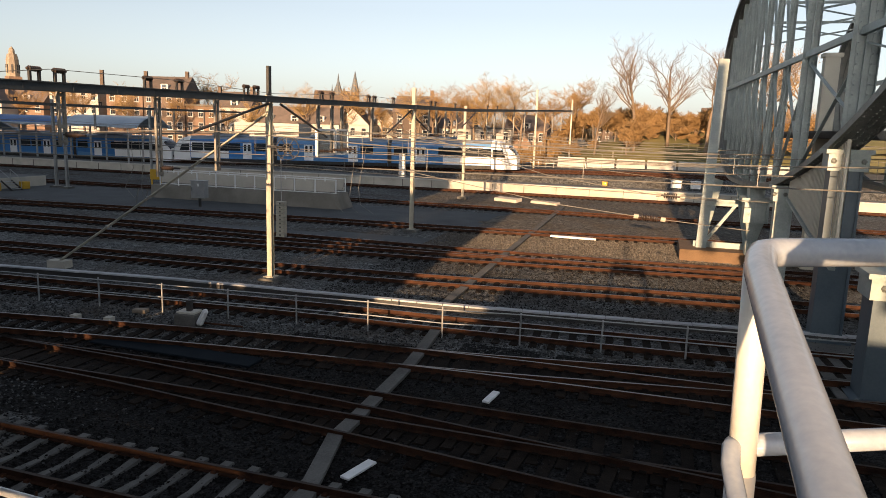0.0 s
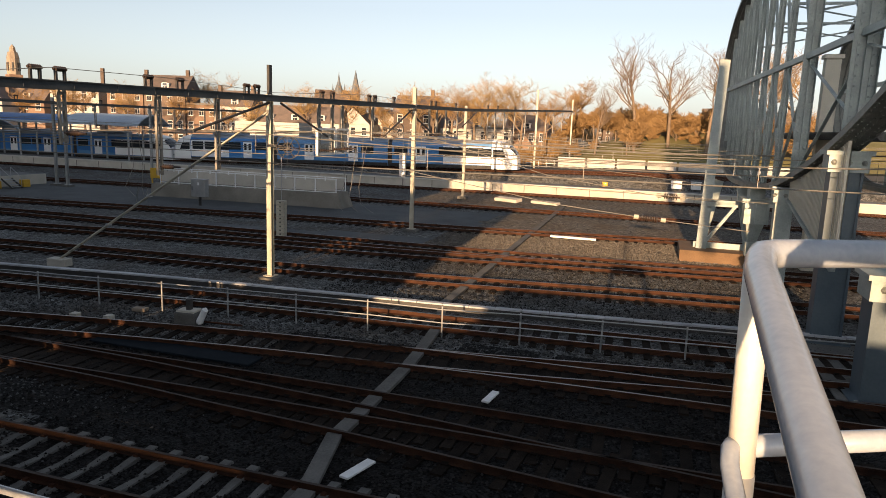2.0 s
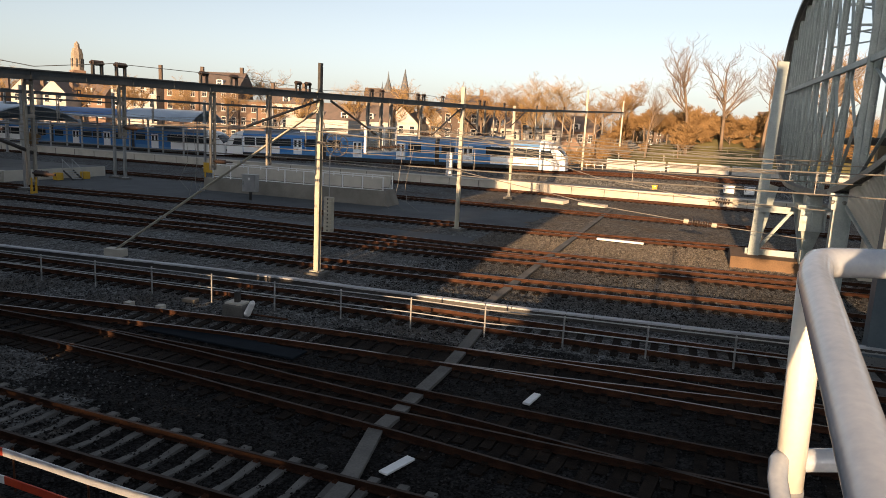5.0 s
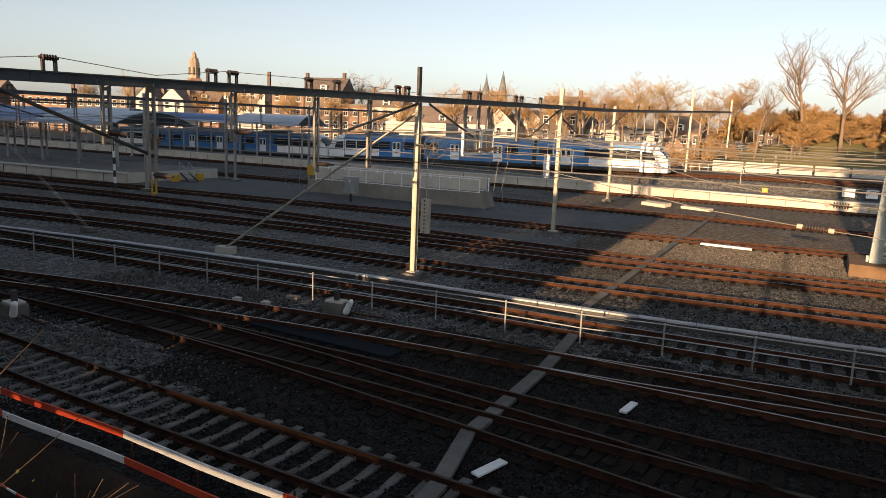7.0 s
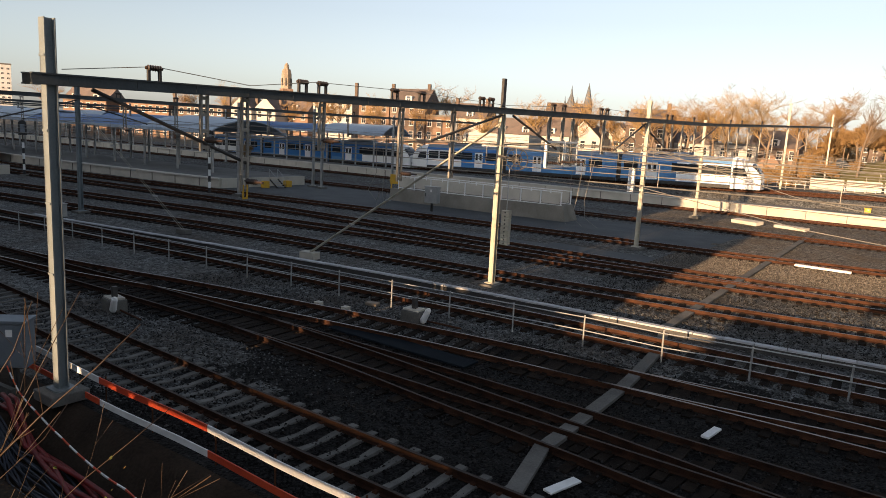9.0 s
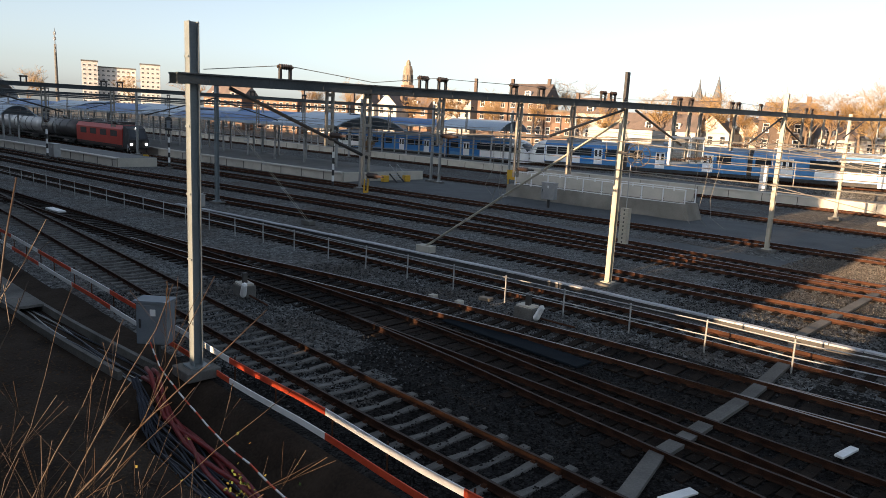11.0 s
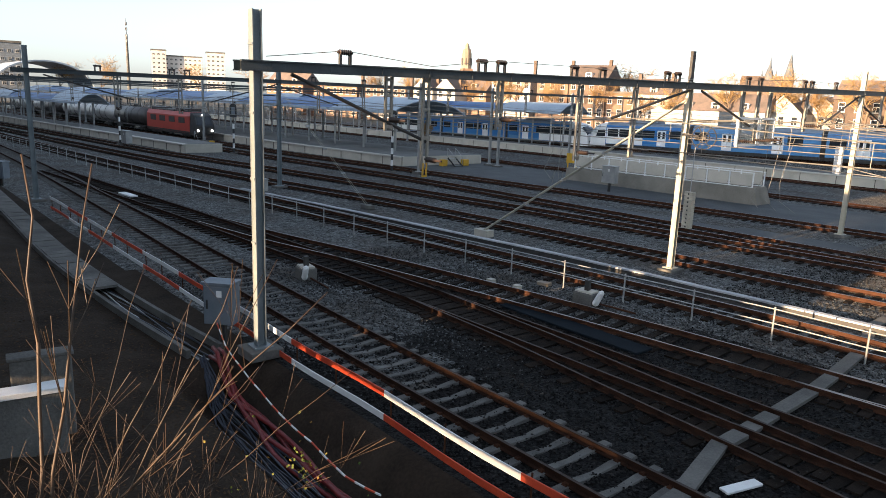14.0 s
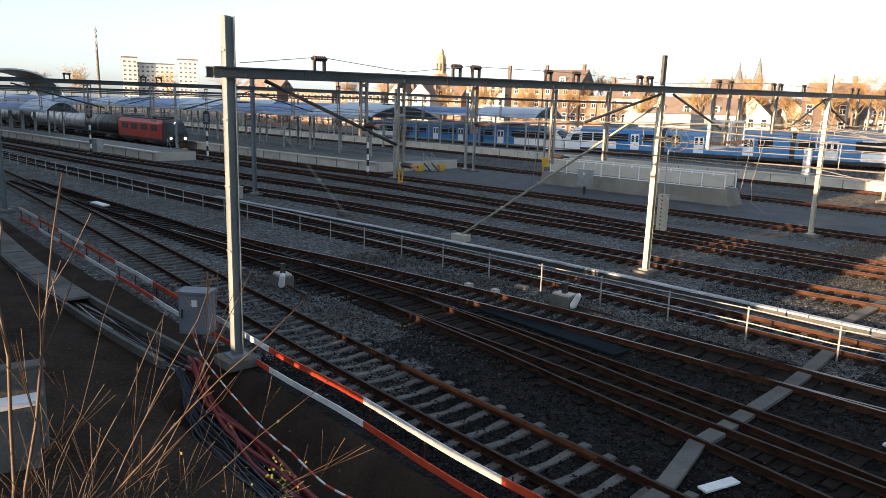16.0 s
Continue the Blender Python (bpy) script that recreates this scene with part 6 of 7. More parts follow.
# signals
def signal(at, label, h=4.6, rz=0):
    s = thing("rail_signal", label, "signal", at, rz, group="rail signals")
    z = 0.0
    for k in range(6):
        z2 = z + 0.55
        b = Build()
        b.tube([(0, 0, z), (0, 0, z2)], 0.12 if z < 3.2 else 0.07, 10)
        part("pole_band", b, WHITE_PAINT if k % 2 == 1 else BLACK_PAINT, s)
        z = z2
    b = Build()
    b.tube([(0, 0, z), (0, 0, h)], 0.06, 8)
    part("upper_pole", b, DARK_STEEL, s)
    n = 10
    arch = [(0.38 * math.cos(math.pi * k / n), 0.38 * math.sin(math.pi * k / n) + h + 0.75) for k in range(n + 1)] + [(-0.38, h - 0.35), (0.38, h - 0.35)]
    b = Build()
    b.add([(x, -0.06, zz) for x, zz in arch] + [(x, 0.06, zz) for x, zz in arch], [tuple(range(len(arch))), tuple(reversed(range(len(arch), 2 * len(arch))))] + [(i, len(arch) + i, len(arch) + (i + 1) % len(arch), (i + 1) % len(arch)) for i in range(len(arch))])
    part("head_board", b, BLACK_PAINT, s, "black signal board")
    b = Build()
    b.span(-0.2, 0.2, -0.09, -0.06, h - 0.1, h + 0.75)
    part("back_box", b, CAB_GREY, s, "grey lamp housing")
    b = Build()
    b.box((0, 0, -0.02), (0.8, 0.8, 0.16))
    part("foot", b, CONC_WEATHER, s)


signal((-53.6, 39.0, 0.05), "black and white banded rail signal post", 4.6, 55)
signal((-91.6, 25.4, 0.05), "black and white banded rail signal post by the platform", 4.6, 65)
signal((-76.5, 33.4, 0.05), "black and white banded rail signal post at the platform end", 4.4, 65)

# guy rods and tension gear of the overhead line
def guy(a, b2, r=0.035, label="taut steel guy rod from mast to anchor block"):
    g = thing("guy_rod", label, "guy rod", b2, group="guy rods")
    for s in (-0.07, 0.07):
        b = Build()
        b.tube([Vector((a[0] - b2[0], a[1] - b2[1] + s, a[2] - b2[2])), (0, s, 0)], r, 6)
        part("rod", b, MAST_CREAM, g)
    for k in (0.25, 0.45, 0.65):
        b = Build()
        q = Vector((a[0] - b2[0], a[1] - b2[1], a[2] - b2[2])) * k
        b.box(q, (0.12, 0.26, 0.10))
        part("spreader", b, GALV, g)


guy((-15.9, 26.4, 7.2), (-25.7, 24.7, 0.3))
guy((-47.1, 24.1, 7.2), (-36.0, 24.4, 0.2), 0.01, "thin steel guy rod to an anchor block")


def tension_wheel(at, r, rz, label):
    w = thing("tension_wheel", label, "tension wheel", at, rz, group="tension wheels")
    n = 28
    ring = [(r * math.cos(2 * math.pi * k / n), 0, r * math.sin(2 * math.pi * k / n)) for k in range(n + 1)]
    for rr, nm in ((1.0, "rim"), (0.45, "inner_rim")):
        b = Build()
        b.tube([(x * rr, y, z * rr) for x, y, z in ring], 0.02, 8, True)
        part(nm, b, DARK_STEEL, w)
    for k in range(6):
        b = Build()
        a = math.pi * k / 3
        b.tube([(0, 0, 0), (r * math.cos(a), 0, r * math.sin(a))], 0.02, 6)
        part("spoke", b, DARK_STEEL, w)
    b = Build()
    b.tube([(0, -0.15, 0), (0, 0.15, 0)], 0.09, 10)
    part("hub", b, DARK_STEEL, w)
    b = Build()
    b.bar((-0.85, 0.1, 0.1), (0.05, 0.1, 0), 0.08, 0.1)
    part("arm", b, DARK_STEEL, w)


tension_wheel((-14.95, 26.4, 5.75), 0.47, 25, "dark spoked tension wheel bracketed to the mast")
tension_wheel((-16.3, 42.6, 6.6), 0.47, 25, "dark spoked tension wheel on the mast")


def weights(at, n, m, label):
    w = thing("balance_weights", label, "weights", at, group="balance weight stacks")
    for k in range(n):
        b = Build()
        b.span(-0.19, 0.19, -0.12, 0.12, k * 0.17, k * 0.17 + 0.155)
        part("weight", b, m, w)
        if m is MAST_CREAM:
            c = Build()
            c.span(-0.03, 0.03, -0.125, -0.121, k * 0.17 + 0.04, k * 0.17 + 0.11)
            part("slot", c, DARK_STEEL, w)
    b = Build()
    b.tube([(0, 0, n * 0.17), (0, 0, n * 0.17 + 1.8)], 0.018, 6)
    part("rod", b, GALV, w)


weights((-15.22, 26.3, 2.0), 9, MAST_CREAM, "cream stack of balance weights hanging beside the mast")
weights((-15.95, 43.0, 3.6), 9, WHITE_PAINT, "white stack of balance weights hanging beside the mast")

cage = thing("hanging_screen", "pale wire mesh safety screens hanging from the portal hangers", "screen", (-15.6, 32.2, 5.35))
for k, (ya, yb) in enumerate(((-1.9, -0.1), (0.1, 1.5))):
    b = Build()
    for y in np.arange(ya + 0.1, yb - 0.05, 0.1):
        b.span(-0.012, 0.012, y - 0.012, y + 0.012, 0.05, 1.15)
    for z in np.arange(0.1, 1.1, 0.1):
        b.span(-0.008, 0.008, ya + 0.05, yb - 0.05, z - 0.012, z + 0.012)
    scr = part("screen_mesh", b, CONCRETE, cage, "pale wire mesh")
    for z in (0.0, 1.2):
        c = Build()
        c.span(-0.06, 0.06, ya, yb, z - 0.05, z + 0.05)
        part("frame_bar", c, WHITE_PAINT, scr)
    for y in (ya, yb):
        c = Build()
        c.span(-0.06, 0.06, y - 0.05, y + 0.05, 0, 1.2)
        part("frame_bar", c, WHITE_PAINT, scr)

# stray lines with long insulators near the bridge
def strung(points, r, label, beads=()):
    w = thing("strung_wire", label, "wire", points[0], group="strung wires")
    o = Vector(points[0])
    pts = [Vector(p) - o for p in points]
    b = Build()
    b.tube(pts, r, 6)
    part("wire", b, WIRE, w)
    for i, t, n, rr in beads:
        a, c = pts[i], pts[i + 1]
        d = (c - a).normalized()
        m = a.lerp(c, t)
        path, radii = [m - d * (n * 0.06 + 0.15)], [0.05]
        for k in range(n):
            q = m + d * ((k - n / 2 + 0.5) * 0.12)
            path += [q - d * 0.05, q - d * 0.02, q + d * 0.02, q + d * 0.05]
            radii += [0.05, rr, rr, 0.05]
        e = Build()
        e.tube(path + [m + d * (n * 0.06 + 0.15)], radii + [0.05], 10)
        part("insulator", e, INSULATOR, w, "dark brown ribbed insulator")
        for s in (-1, 1):
            f = Build()
            q = m + d * s * (n * 0.06 + 0.25)
            f.tube([q - d * 0.12, q + d * 0.12], 0.12, 8)
            part("end_fitting", f, MAST_CREAM, w)


strung([(-14.0, 37.6, 4.4), (-5, 37.3, 3.0), (-0.7, 37.0, 2.65), (4.6, 37.0, 2.3)], 0.022, "slack feeder wire with a ribbed insulator", [(2, 0.1, 7, 0.17)])
strung([(-15, 41, 6.6), (-6, 39.6, 4.4), (-0.5, 39.0, 3.7), (3.2, 39, 3.5)], 0.022, "slack feeder wire with a ribbed insulator", [(2, 0.35, 6, 0.15)])
strung([(-15.5, 43, 6.2), (-6, 48, 4.6), (3.0, 52, 3.6)], 0.02, "thin dark wire sloping toward the bridge")
strung([(-15.7, 26.6, 5.0), (-5, 31, 4.4), (5.5, 35, 3.9)], 0.018, "thin dark wire sloping toward the bridge")
strung([(-18, 66, 6.8), (-4, 66, 5.6), (8, 66, 5.0)], 0.025, "thin dark wire sloping toward the bridge")
strung([(-16.3, 8, 7.7), (-16.2, 10.2, 7.98), (-16.0, 13, 7.75), (-15.9, 15.4, 8.05), (-15.8, 20, 8.12), (-15.7, 26.5, 8.02), (-15.4, 36, 8.45), (-15.3, 43, 8.4), (-17, 56, 8.9), (-18, 66, 8.8)], 0.011, "thin wire carried along the top of the portal")
for k in range(3):
    strung([(-21.5 + k * 0.8, 46.2, 5.3), (-21.7 + k * 0.6, 46.3, 2.4), (-22.2 + k * 1.0, 46.0, 1.2), (-21.6 + k * 1.2, 46.0, 0.6)], 0.014, "loose hanging earth cable")
for k in range(2):
    strung([(-40.5 + k * 0.7, 46.6, 5.6), (-40.2 + k * 0.9, 46.4, 2.9), (-40.9 + k * 1.6, 46.2, 1.3), (-40.0 + k * 0.9, 46.2, 0.5), (-39.6 + k * 0.9, 46.2, 1.3), (-39.9 + k, 46.2, 0.1)], 0.02, "loose looped earth cable hanging from the line")

tagm = Build()
for s in (-0.11, 0.11):
    tagm.span(-16.11, -16.07, 12.9 + s * 0.6 - 0.02, 12.9 + s * 0.6 + 0.02, 4.62, 4.98)
tagm.span(-16.11, -16.07, 12.81, 12.99, 4.57, 4.63)
solo("hanger_marker", tagm, YELLOW, "yellow marker bracket at the foot of a hanger", "marker")

# ---- barrier, trench, cables and shrubs beside the near track ----
barrier = thing("safety_barrier", "red and white striped board barrier along the near track", "barrier", (-12, 8.2, 0))


def barrier_y(x):
    return 8.06 - 0.004 * (x + 12) + 0.03 * math.sin(x * 0.9)


edges = [-3.1] + [-7.15 - 4.02 * k for k in range(10)]
for k, (xb, xa) in enumerate(zip(edges, edges[1:])):
    for z, phase in ((0.69, 0), (0.15, 1)):
        m = RED_PAINT if (k + phase) % 2 == 0 else WHITE_PAINT
        n = 4
        b = Build()
        for j in range(n):
            x0, x1 = xa + (xb - xa) * j / n, xa + (xb - xa) * (j + 1) / n
            b.bar((x0 + 12, barrier_y(x0) - 8.2, z + 0.02 * math.sin(x0)), (x1 + 12, barrier_y(x1) - 8.2, z + 0.02 * math.sin(x1)), 0.025, 0.15)
        part("barrier_board", b, m, barrier, "red board" if m is RED_PAINT else "white board")
    for x in (xa + 0.2, (xa + xb) / 2):
        b = Build()
        b.tube([(x + 12, barrier_y(x) - 8.16, -0.2), (x + 12, barrier_y(x) - 8.16, 0.82)], 0.02, 6)
        part("barrier_post", b, RAIL_RUST, barrier)

trough = thing("cable_trough", "weathered concrete cable trough with lifted lids along the bank", "cable trough", (-30, 6.2, 0))
TROUGH = [(-75, 6.9), (-55, 6.6), (-40, 6.2), (-30, 6.0), (-22, 6.3), (-17.2, 6.7)]
tl = Build()
tl.box((0, 0, 0), (0.58, 0.85, 0.09))
TLID = tl.mesh("trough_lid", CONC_WEATHER)
for x, y, h in along(TROUGH, 0.6):
    if x < -25.2:
        put("trough_lid", TLID, trough, Matrix.Translation((x + 30, y - 6.2, 0.10 + random.uniform(-0.015, 0.015))) @ Matrix.Rotation(h + random.uniform(-0.03, 0.03), 4, "Z"))
for s in (-0.45, 0.45):
    b = Build()
    b.sweep([(x + 30, y - 6.2 + s, 0) for x, y, h in along(TROUGH, 0.8)], [(-0.06, -0.45), (-0.06, 0.12), (0.06, 0.12), (0.06, -0.45)])
    part("trough_wall", b, CONC_WEATHER, trough)
rng = random.Random(12)
for k in range(9):
    b = Build()
    y0 = -0.3 + 0.075 * k
    b.tube([(x + 30, y - 6.2 + y0 + 0.05 * math.sin(x * 1.3 + k), -0.12 + 0.05 * math.sin(x * 0.7 + k * 2)) for x, y, h in along([(-27, 6.05), (-22, 6.3), (-17.0, 6.7)], 0.5)], 0.025, 6)
    part("cable", b, CABLE_BLACK if k % 3 else GALV, trough)

pipes = thing("cable_pipes", "loose red plastic cable pipes lying in the trench", "cable pipes", (-11, 6.3, -0.4))
for k in range(4):
    b = Build()
    pts = []
    for j in range(26):
        x = -17.0 + 12.4 * j / 25
        y = 6.75 - 0.02 * j + 0.5 * (k / 6 - 0.5) * min(1, j / 8) + 0.13 * math.sin(j * 0.5 + k * 1.7)
        z = ground_height(x, y) + 0.09 + 0.07 * (k % 3) + 0.12 * max(0, math.sin(j * 0.35 + k))
        pts.append((x + 11, y - 6.3, z + 0.4))
    b.tube(pts, 0.055, 8)
    part("red_pipe", b, RED_PIPE, pipes, smooth=True)
for k in range(16):
    b = Build()
    pts = []
    for j in range(22):
        x = -16.8 + 9.5 * j / 21
        y = 6.35 - 0.02 * j + 0.9 * (k / 16 - 0.6) * min(1, j / 6) + 0.06 * math.sin(j * 0.8 + k * 2.3)
        pts.append((x + 11, y - 6.3, ground_height(x, y) + 0.45 + 0.03 * (k % 4) + 0.05 * math.sin(j * 0.6 + k * 5)))
    b.tube(pts, 0.022, 6)
    part("black_cable", b, CABLE_BLACK, pipes)
b = Build()
b.tube([(-6.95 + 11 + 0.42 * math.cos(a), 7.2 - 6.3 + 0.12 * math.sin(a * 0.5), 0.42 + 0.42 * math.sin(a)) for a in np.linspace(-0.4, 3.6, 18)], 0.05, 8)
part("pipe_loop", b, RED_PIPE, pipes, "red pipe bent into a loop", smooth=True)

tape = thing("barrier_chain", "red and white plastic chain sagging along the trench", "chain", (-14, 6.6, 0))
pts = [(-17.4, 7.0, 0.75), (-16.6, 6.9, 0.35), (-15.6, 6.8, 0.2), (-14.0, 6.6, 0.12), (-12.5, 6.45, 0.05), (-11.2, 6.35, 0.1), (-9.8, 6.25, 0.05), (-8.6, 6.3, 0.2)]
line = []
for a, c in zip(pts, pts[1:]):
    for j in range(8):
        line.append(Vector(a).lerp(Vector(c), j / 8) + Vector((0, 0, -0.02 * math.sin(math.pi * j / 8))))
for i in range(0, len(line) - 1):
    b = Build()
    b.bar(line[i] - Vector((14 * -1, 6.6, 0)), line[i + 1] - Vector((14 * -1, 6.6, 0)), 0.025, 0.03)
    part("chain_link", b, WHITE_PAINT if (i // 2) % 2 else RED_PAINT, tape)

box1 = Build()
box1.span(-0.16, 0.16, -0.5, 0.5, -1.9, -0.03)
rim1 = Build()
rim1.span(-0.18, 0.18, -0.54, 0.54, -0.03, 0.03)
chamber = thing("concrete_chamber", "weathered grey concrete cable chamber on the bank", "chamber", (-14.0, 2.27, 1.94), -8)
soften(part("body", box1, CONC_WEATHER, chamber), 0.03)
soften(part("rim", rim1, CONC_WEATHER, chamber), 0.01)
box2 = Build()
box2.span(-0.16, 0.16, -0.62, 0.62, -1.6, 0.0)
ob = soften(solo("concrete_chamber", box2, CONC_WEATHER, "lower concrete chamber in front of the other", "chamber"), 0.03)
ob.matrix_basis = pose(-13.3, 1.86, 1.50, 0, 0, -8)
box3 = Build()
box3.span(-0.2, 0.2, -0.66, 0.66, 0, 0.1)
ob = soften(solo("chamber_lid", box3, WHITE_PAINT, "white lid lying on the concrete chamber", "lid"), 0.01)
ob.matrix_basis = pose(-13.3, 1.86, 1.503, 0, 0, -8)


# bare shrub on the bank: long stems, knots and thin side twigs
def ray_point(bearing, elev, dist):
    return Vector((-math.sin(radians(bearing)) * dist, math.cos(radians(bearing)) * dist, 6.8 + dist * math.tan(radians(elev))))


def stem(shrub, rng, base, tip, r, twigs, bow=0.12):
    n = 12
    side = Vector((rng.uniform(-1, 1), rng.uniform(-1, 1), 0)) * bow
    pts, rad = [], []
    for k in range(n + 1):
        t = k / n
        p = base.lerp(tip, t) + side * math.sin(math.pi * t) + Vector((rng.uniform(-1, 1), rng.uniform(-1, 1), 0)) * 0.03
        pts += [p]
        rad += [r * (1 - 0.72 * t) * (1.22 if k % 3 == 0 else 1.0)]
    b = Build()
    b.tube(pts, rad, 8)
    st = part("stem", b, STEM, shrub, smooth=True)
    for j in range(twigs):
        i = rng.randint(2, n - 2)
        a = rng.uniform(0, 2 * math.pi)
        d = ((tip - base).normalized() * rng.uniform(0.5, 1.0) + Vector((math.cos(a), math.sin(a), 0.3)) * 0.7).normalized()
        ln = rng.uniform(0.3, 0.9)
        q = pts[i]
        tw = [q, q + d * ln * 0.5 + Vector((0, 0, 0.02)), q + d * ln + Vector((0, 0, 0.10))]
        c = Build()
        c.tube(tw, [rad[i] * 0.42, rad[i] * 0.3, 0.003], 5)
        for m in range(2):
            a2 = rng.uniform(0, 6.28)
            d2 = (d + Vector((math.cos(a2), math.sin(a2), 0.4)) * 0.6).normalized()
            q2 = tw[1]
            c.tube([q2, q2 + d2 * ln * rng.uniform(0.3, 0.6)], [rad[i] * 0.25, 0.002], 4)
        part("twig", c, STEM, st)


rng = random.Random(6)
shrub_near = thing("bare_shrub", "bare brown shrub with long upright stems lit by the low sun", "shrub", (0, 0, 0), group="bank shrubs")
D = 4.7
for (b0, e0), (b1, e1), r, tw in (((81.9, -30), (80.6, -4.8), 0.023, 4), ((78.8, -30), (76.6, -5.5), 0.020, 6), ((78.0, -30), (66.3, -13.6), 0.016, 6), ((77.0, -30), (70.1, -16.0), 0.014, 5), ((74.5, -29), (59.0, -15.7), 0.017, 7), ((72.5, -29), (64.0, -21.0), 0.011, 5),
                             ((79.5, -30), (73.2, -13.1), 0.008, 5), ((76, -31), (63.5, -13.0), 0.012, 6), ((70, -31), (57, -22), 0.010, 5), ((66, -31), (54, -27), 0.009, 4)):
    base, tip = ray_point(b0, e0, D * 1.0), ray_point(b1, e1, D * rng.uniform(0.95, 1.15))
    low = base + (base - tip).normalized() * 2.4
    low.z = max(low.z, 0.6)
    stem(shrub_near, rng, low, tip, r * (0.95 if r > 0.018 else 0.7), tw, 0.2)
shrub_low = thing("bare_shrub", "tangle of thin orange-brown twigs on the bank", "shrub", (0, 0, 0), group="bank shrubs")
for k in range(46):
    b0 = rng.uniform(60, 84) if k < 26 else rng.uniform(74, 87)
    dist = rng.uniform(4.2, 6.5)
    base = ray_point(b0, -42, dist)
    base.z = rng.uniform(0.6, 1.6)
    tip = ray_point(b0 + rng.uniform(-7, 6), rng.uniform(-34, -22) - (84 - b0) * 0.2, dist)
    stem(shrub_low, rng, base, tip, rng.uniform(0.003, 0.005), 6, 0.35)
leaves = Build()
for k in range(70):
    c = ray_point(rng.uniform(55, 70), rng.uniform(-33, -25), rng.uniform(5, 6.5)) if k < 22 else ray_point(rng.gauss(61.5, 0.6), rng.gauss(-29, 0.7), 5.5)
    a = Vector((rng.uniform(-1, 1), rng.uniform(-1, 1), rng.uniform(-1, 1))).normalized() * 0.018
    d = a.orthogonal().normalized() * 0.012
    leaves.add([c - a, c + d, c + a, c - d], [(0, 1, 2, 3)])
tagged(part("shrub_leaf", leaves, FOLIAGE, shrub_low, "few small green leaves"), kind="stuff")

lit = Build()
for k in range(9500):
    x, y = rng.uniform(-32, -3), rng.uniform(-1.5, 6.0)
    z = ground_height(x, y) + 0.03
    a = rng.uniform(0, 6.28)
    u = Vector((math.cos(a), math.sin(a), rng.uniform(-0.4, 0.4))) * rng.uniform(0.02, 0.06)
    v = Vector((-math.sin(a), math.cos(a), rng.uniform(-0.4, 0.4))) * rng.uniform(0.01, 0.03)
    p = Vector((x, y, z))
    lit.add([p - u, p + v, p + u, p - v], [(0, 1, 2, 3)])
solo("leaf_litter", lit, LITTER, "scattered brown fallen leaves on the bank", "leaf litter", kind="stuff")

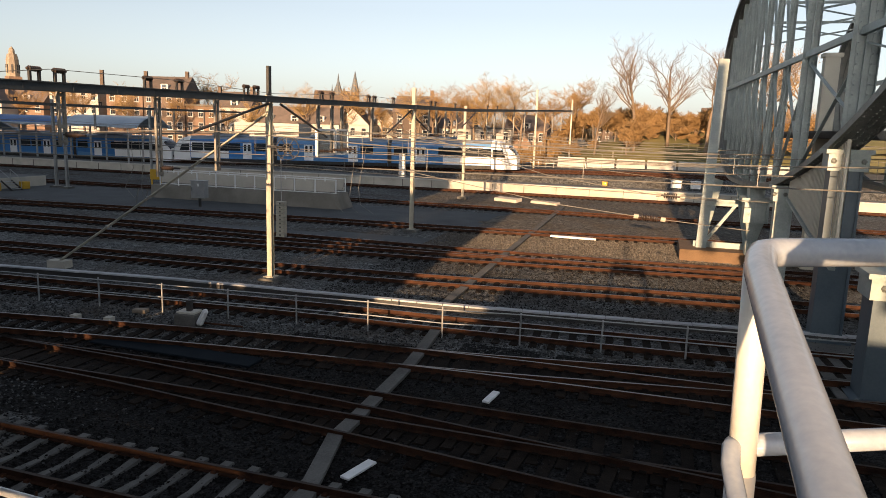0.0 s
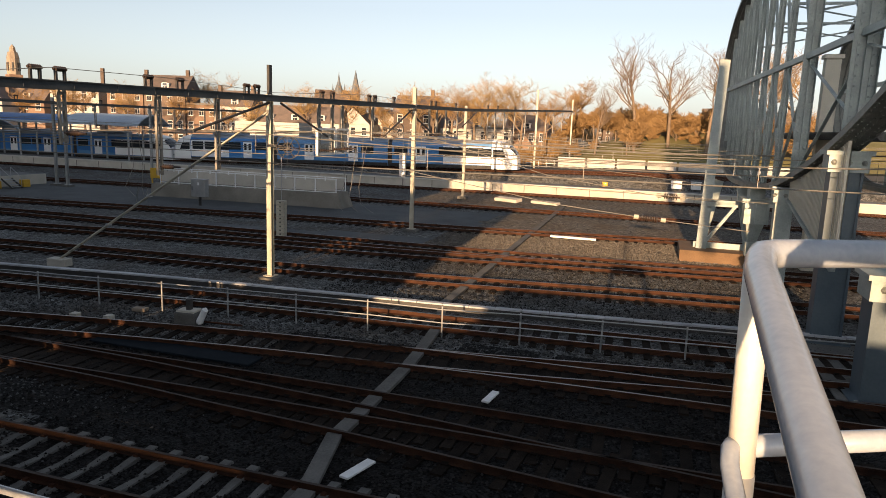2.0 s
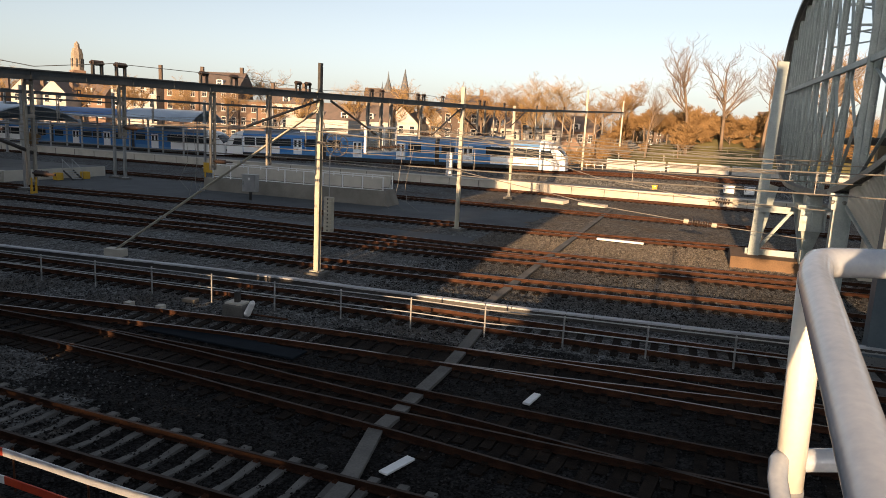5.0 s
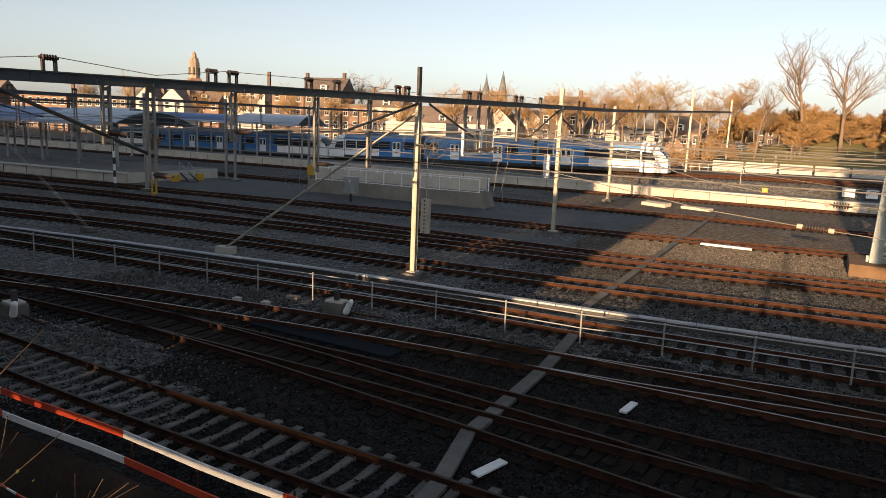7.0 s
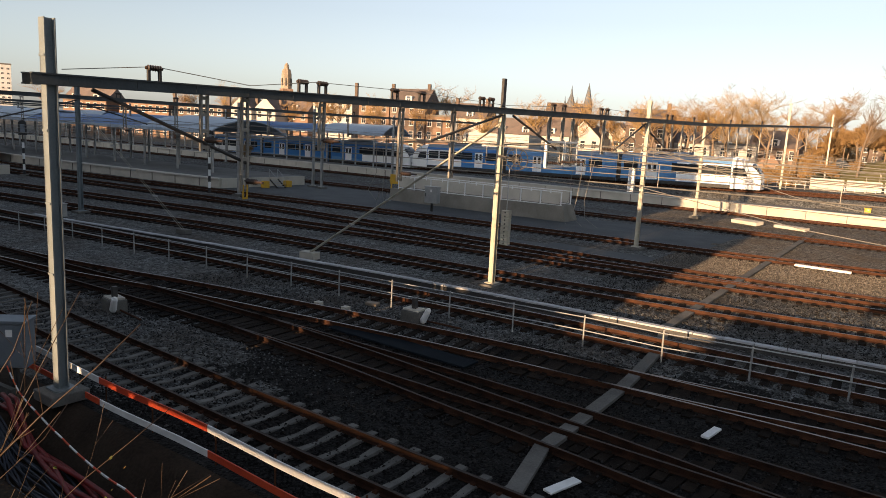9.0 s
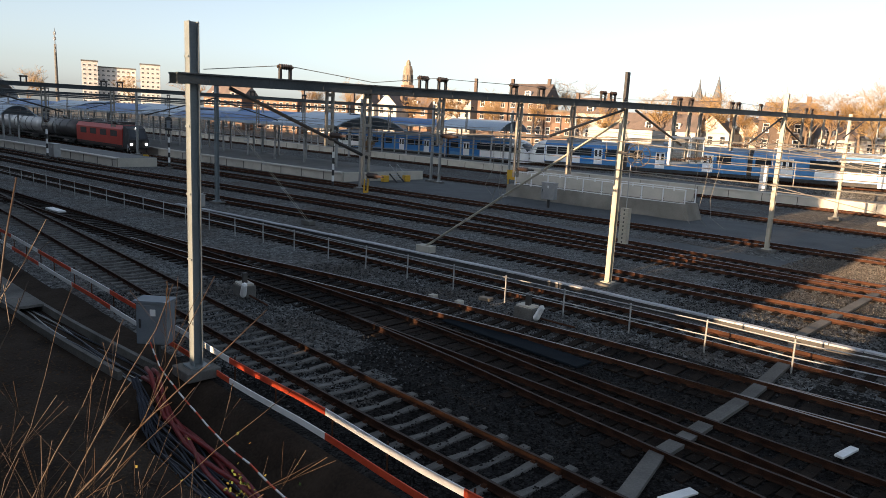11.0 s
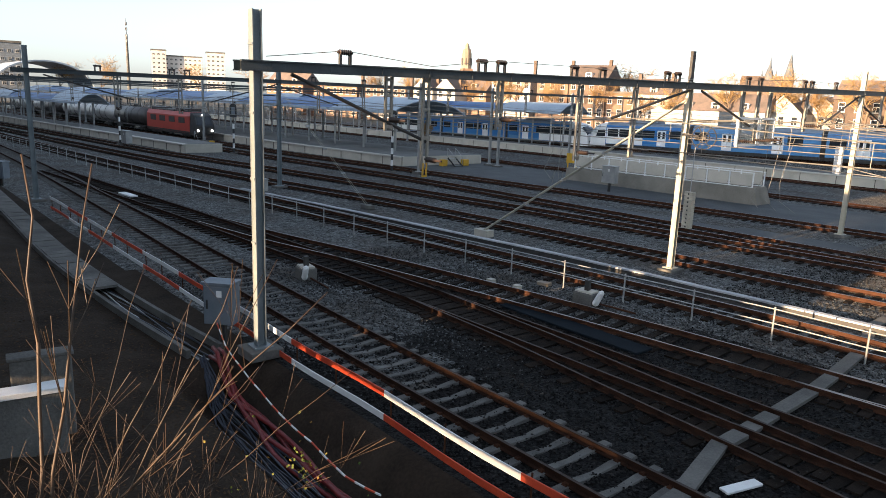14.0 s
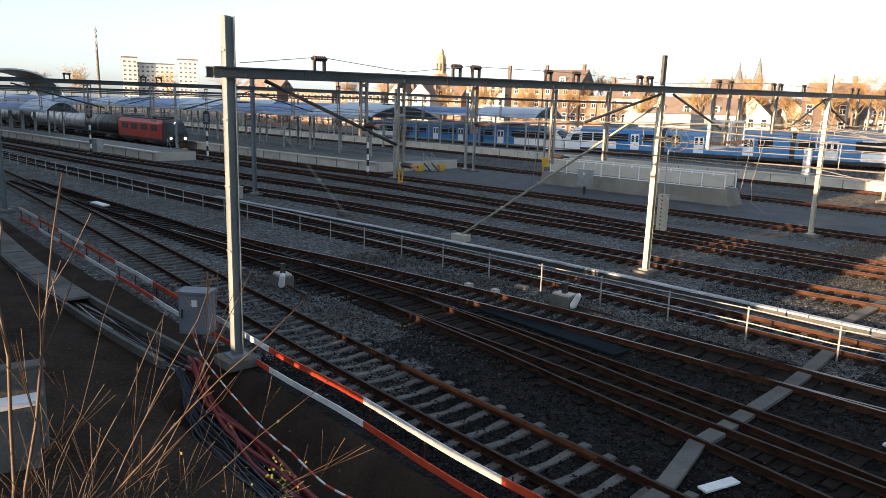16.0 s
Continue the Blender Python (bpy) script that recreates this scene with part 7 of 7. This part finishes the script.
# loose ballast stones in the nearest stretch
shape = [Vector(v) for v in ((1, 0, 0), (0, 1, 0), (-1, 0, 0), (0, -1, 0), (0.2, 0.1, 0.85), (0, 0, -0.6))]
quads = [(0, 1, 4), (1, 2, 4), (2, 3, 4), (3, 0, 4), (1, 0, 5), (2, 1, 5), (3, 2, 5), (0, 3, 5)]
st, st_dark, st_light = Build(), Build(), Build()
for k in range(94000):
    if k < 46000:
        x, y = rng.uniform(-26, 5), 8.3 + 14.5 * rng.random() ** 1.3
        s = rng.uniform(0.02, 0.046)
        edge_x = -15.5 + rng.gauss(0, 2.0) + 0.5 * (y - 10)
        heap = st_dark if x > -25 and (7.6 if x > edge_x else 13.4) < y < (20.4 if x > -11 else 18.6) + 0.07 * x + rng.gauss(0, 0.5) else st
    else:
        x = rng.uniform(-13, 7)
        y = rng.uniform(37.5, 46.5) if k < 74000 else rng.uniform(24.5, 37.5)
        s = rng.uniform(0.02, 0.048)
        heap = st_light if y > 37.5 else st_dark if rng.random() < 0.4 else st
    z = rng.uniform(-0.02, 0.015)
    a = rng.uniform(0, 6.28)
    ca, sa = math.cos(a), math.sin(a)
    f = (rng.uniform(0.7, 1.4), rng.uniform(0.6, 1.1), rng.uniform(0.7, 1.2))
    heap.add([(x + s * (v.x * f[0] * ca - v.y * f[1] * sa), y + s * (v.x * f[0] * sa + v.y * f[1] * ca), z + s * v.z * f[2]) for v in shape], quads)
solo("ballast_stones", st_dark, STONES_DARK, "ballast stones coloured dark for shade, mostly round the turnout", "ballast", kind="stuff")
solo("ballast_stones", st_light, STONES_LIGHT, "ballast stones coloured paler where the sun falls", "ballast", kind="stuff")
solo("ballast_stones", st, STONES, "loose crushed grey ballast stones between the tracks", "ballast", kind="stuff")

# ---- unseen blocks added behind the stairs to shade the yard; low opening in one ----
SLOT = -15.42  # narrow slit left so that sun strikes the first mast
# Slits light masts and the barrier; raised boxes shade the bridge and trestle.
for boxes in ([(-260, -19.0, -0.5, 20.8)], [(-19.0, SLOT - 0.2, -0.5, 11.0)], [(SLOT - 0.2, SLOT + 0.2, -0.5, 3.5)], [(SLOT + 0.2, -14.56, -0.5, 11.0)], [(-14.56, -14.16, -0.5, 5.7)], [(-14.16, -14.0, -0.5, 11.0)],
              [(-14.0, -6.2, -0.5, 3.63), (-14.0, -13.95, 3.63, 3.78), (-14.0, -8.5, 3.78, 11.0), (-8.5, -6.2, 3.78, 5.3), (-6.25, -6.2, 3.63, 3.78)],
              [(-6.2, -4.2, -0.5, 5.3)], [(-4.2, 5.2, -0.5, 6.3)], [(5.2, 18, -0.5, 6.5), (17.4, 18, 6.5, 12.4), (4.75, 5.6, 8.6, 19.5), (5.6, 6.4, 12.4, 13.4), (7.15, 17.4, 7.4, 12.4), (6.4, 18, 12.4, 27)], [(18, 60, -0.5, 6.8)]):
    b = Build()
    for x0, x1, z0, h in boxes:
        b.span(x0, x1 - (0.02 if len(boxes) == 1 else 0), -26 if h == 20.8 else -12.7, -12, z0, h)
    solo("rear_building", b, BRICK_BROWN, "unseen brown block added behind the bridge stairs for shade", "building", "rear buildings")
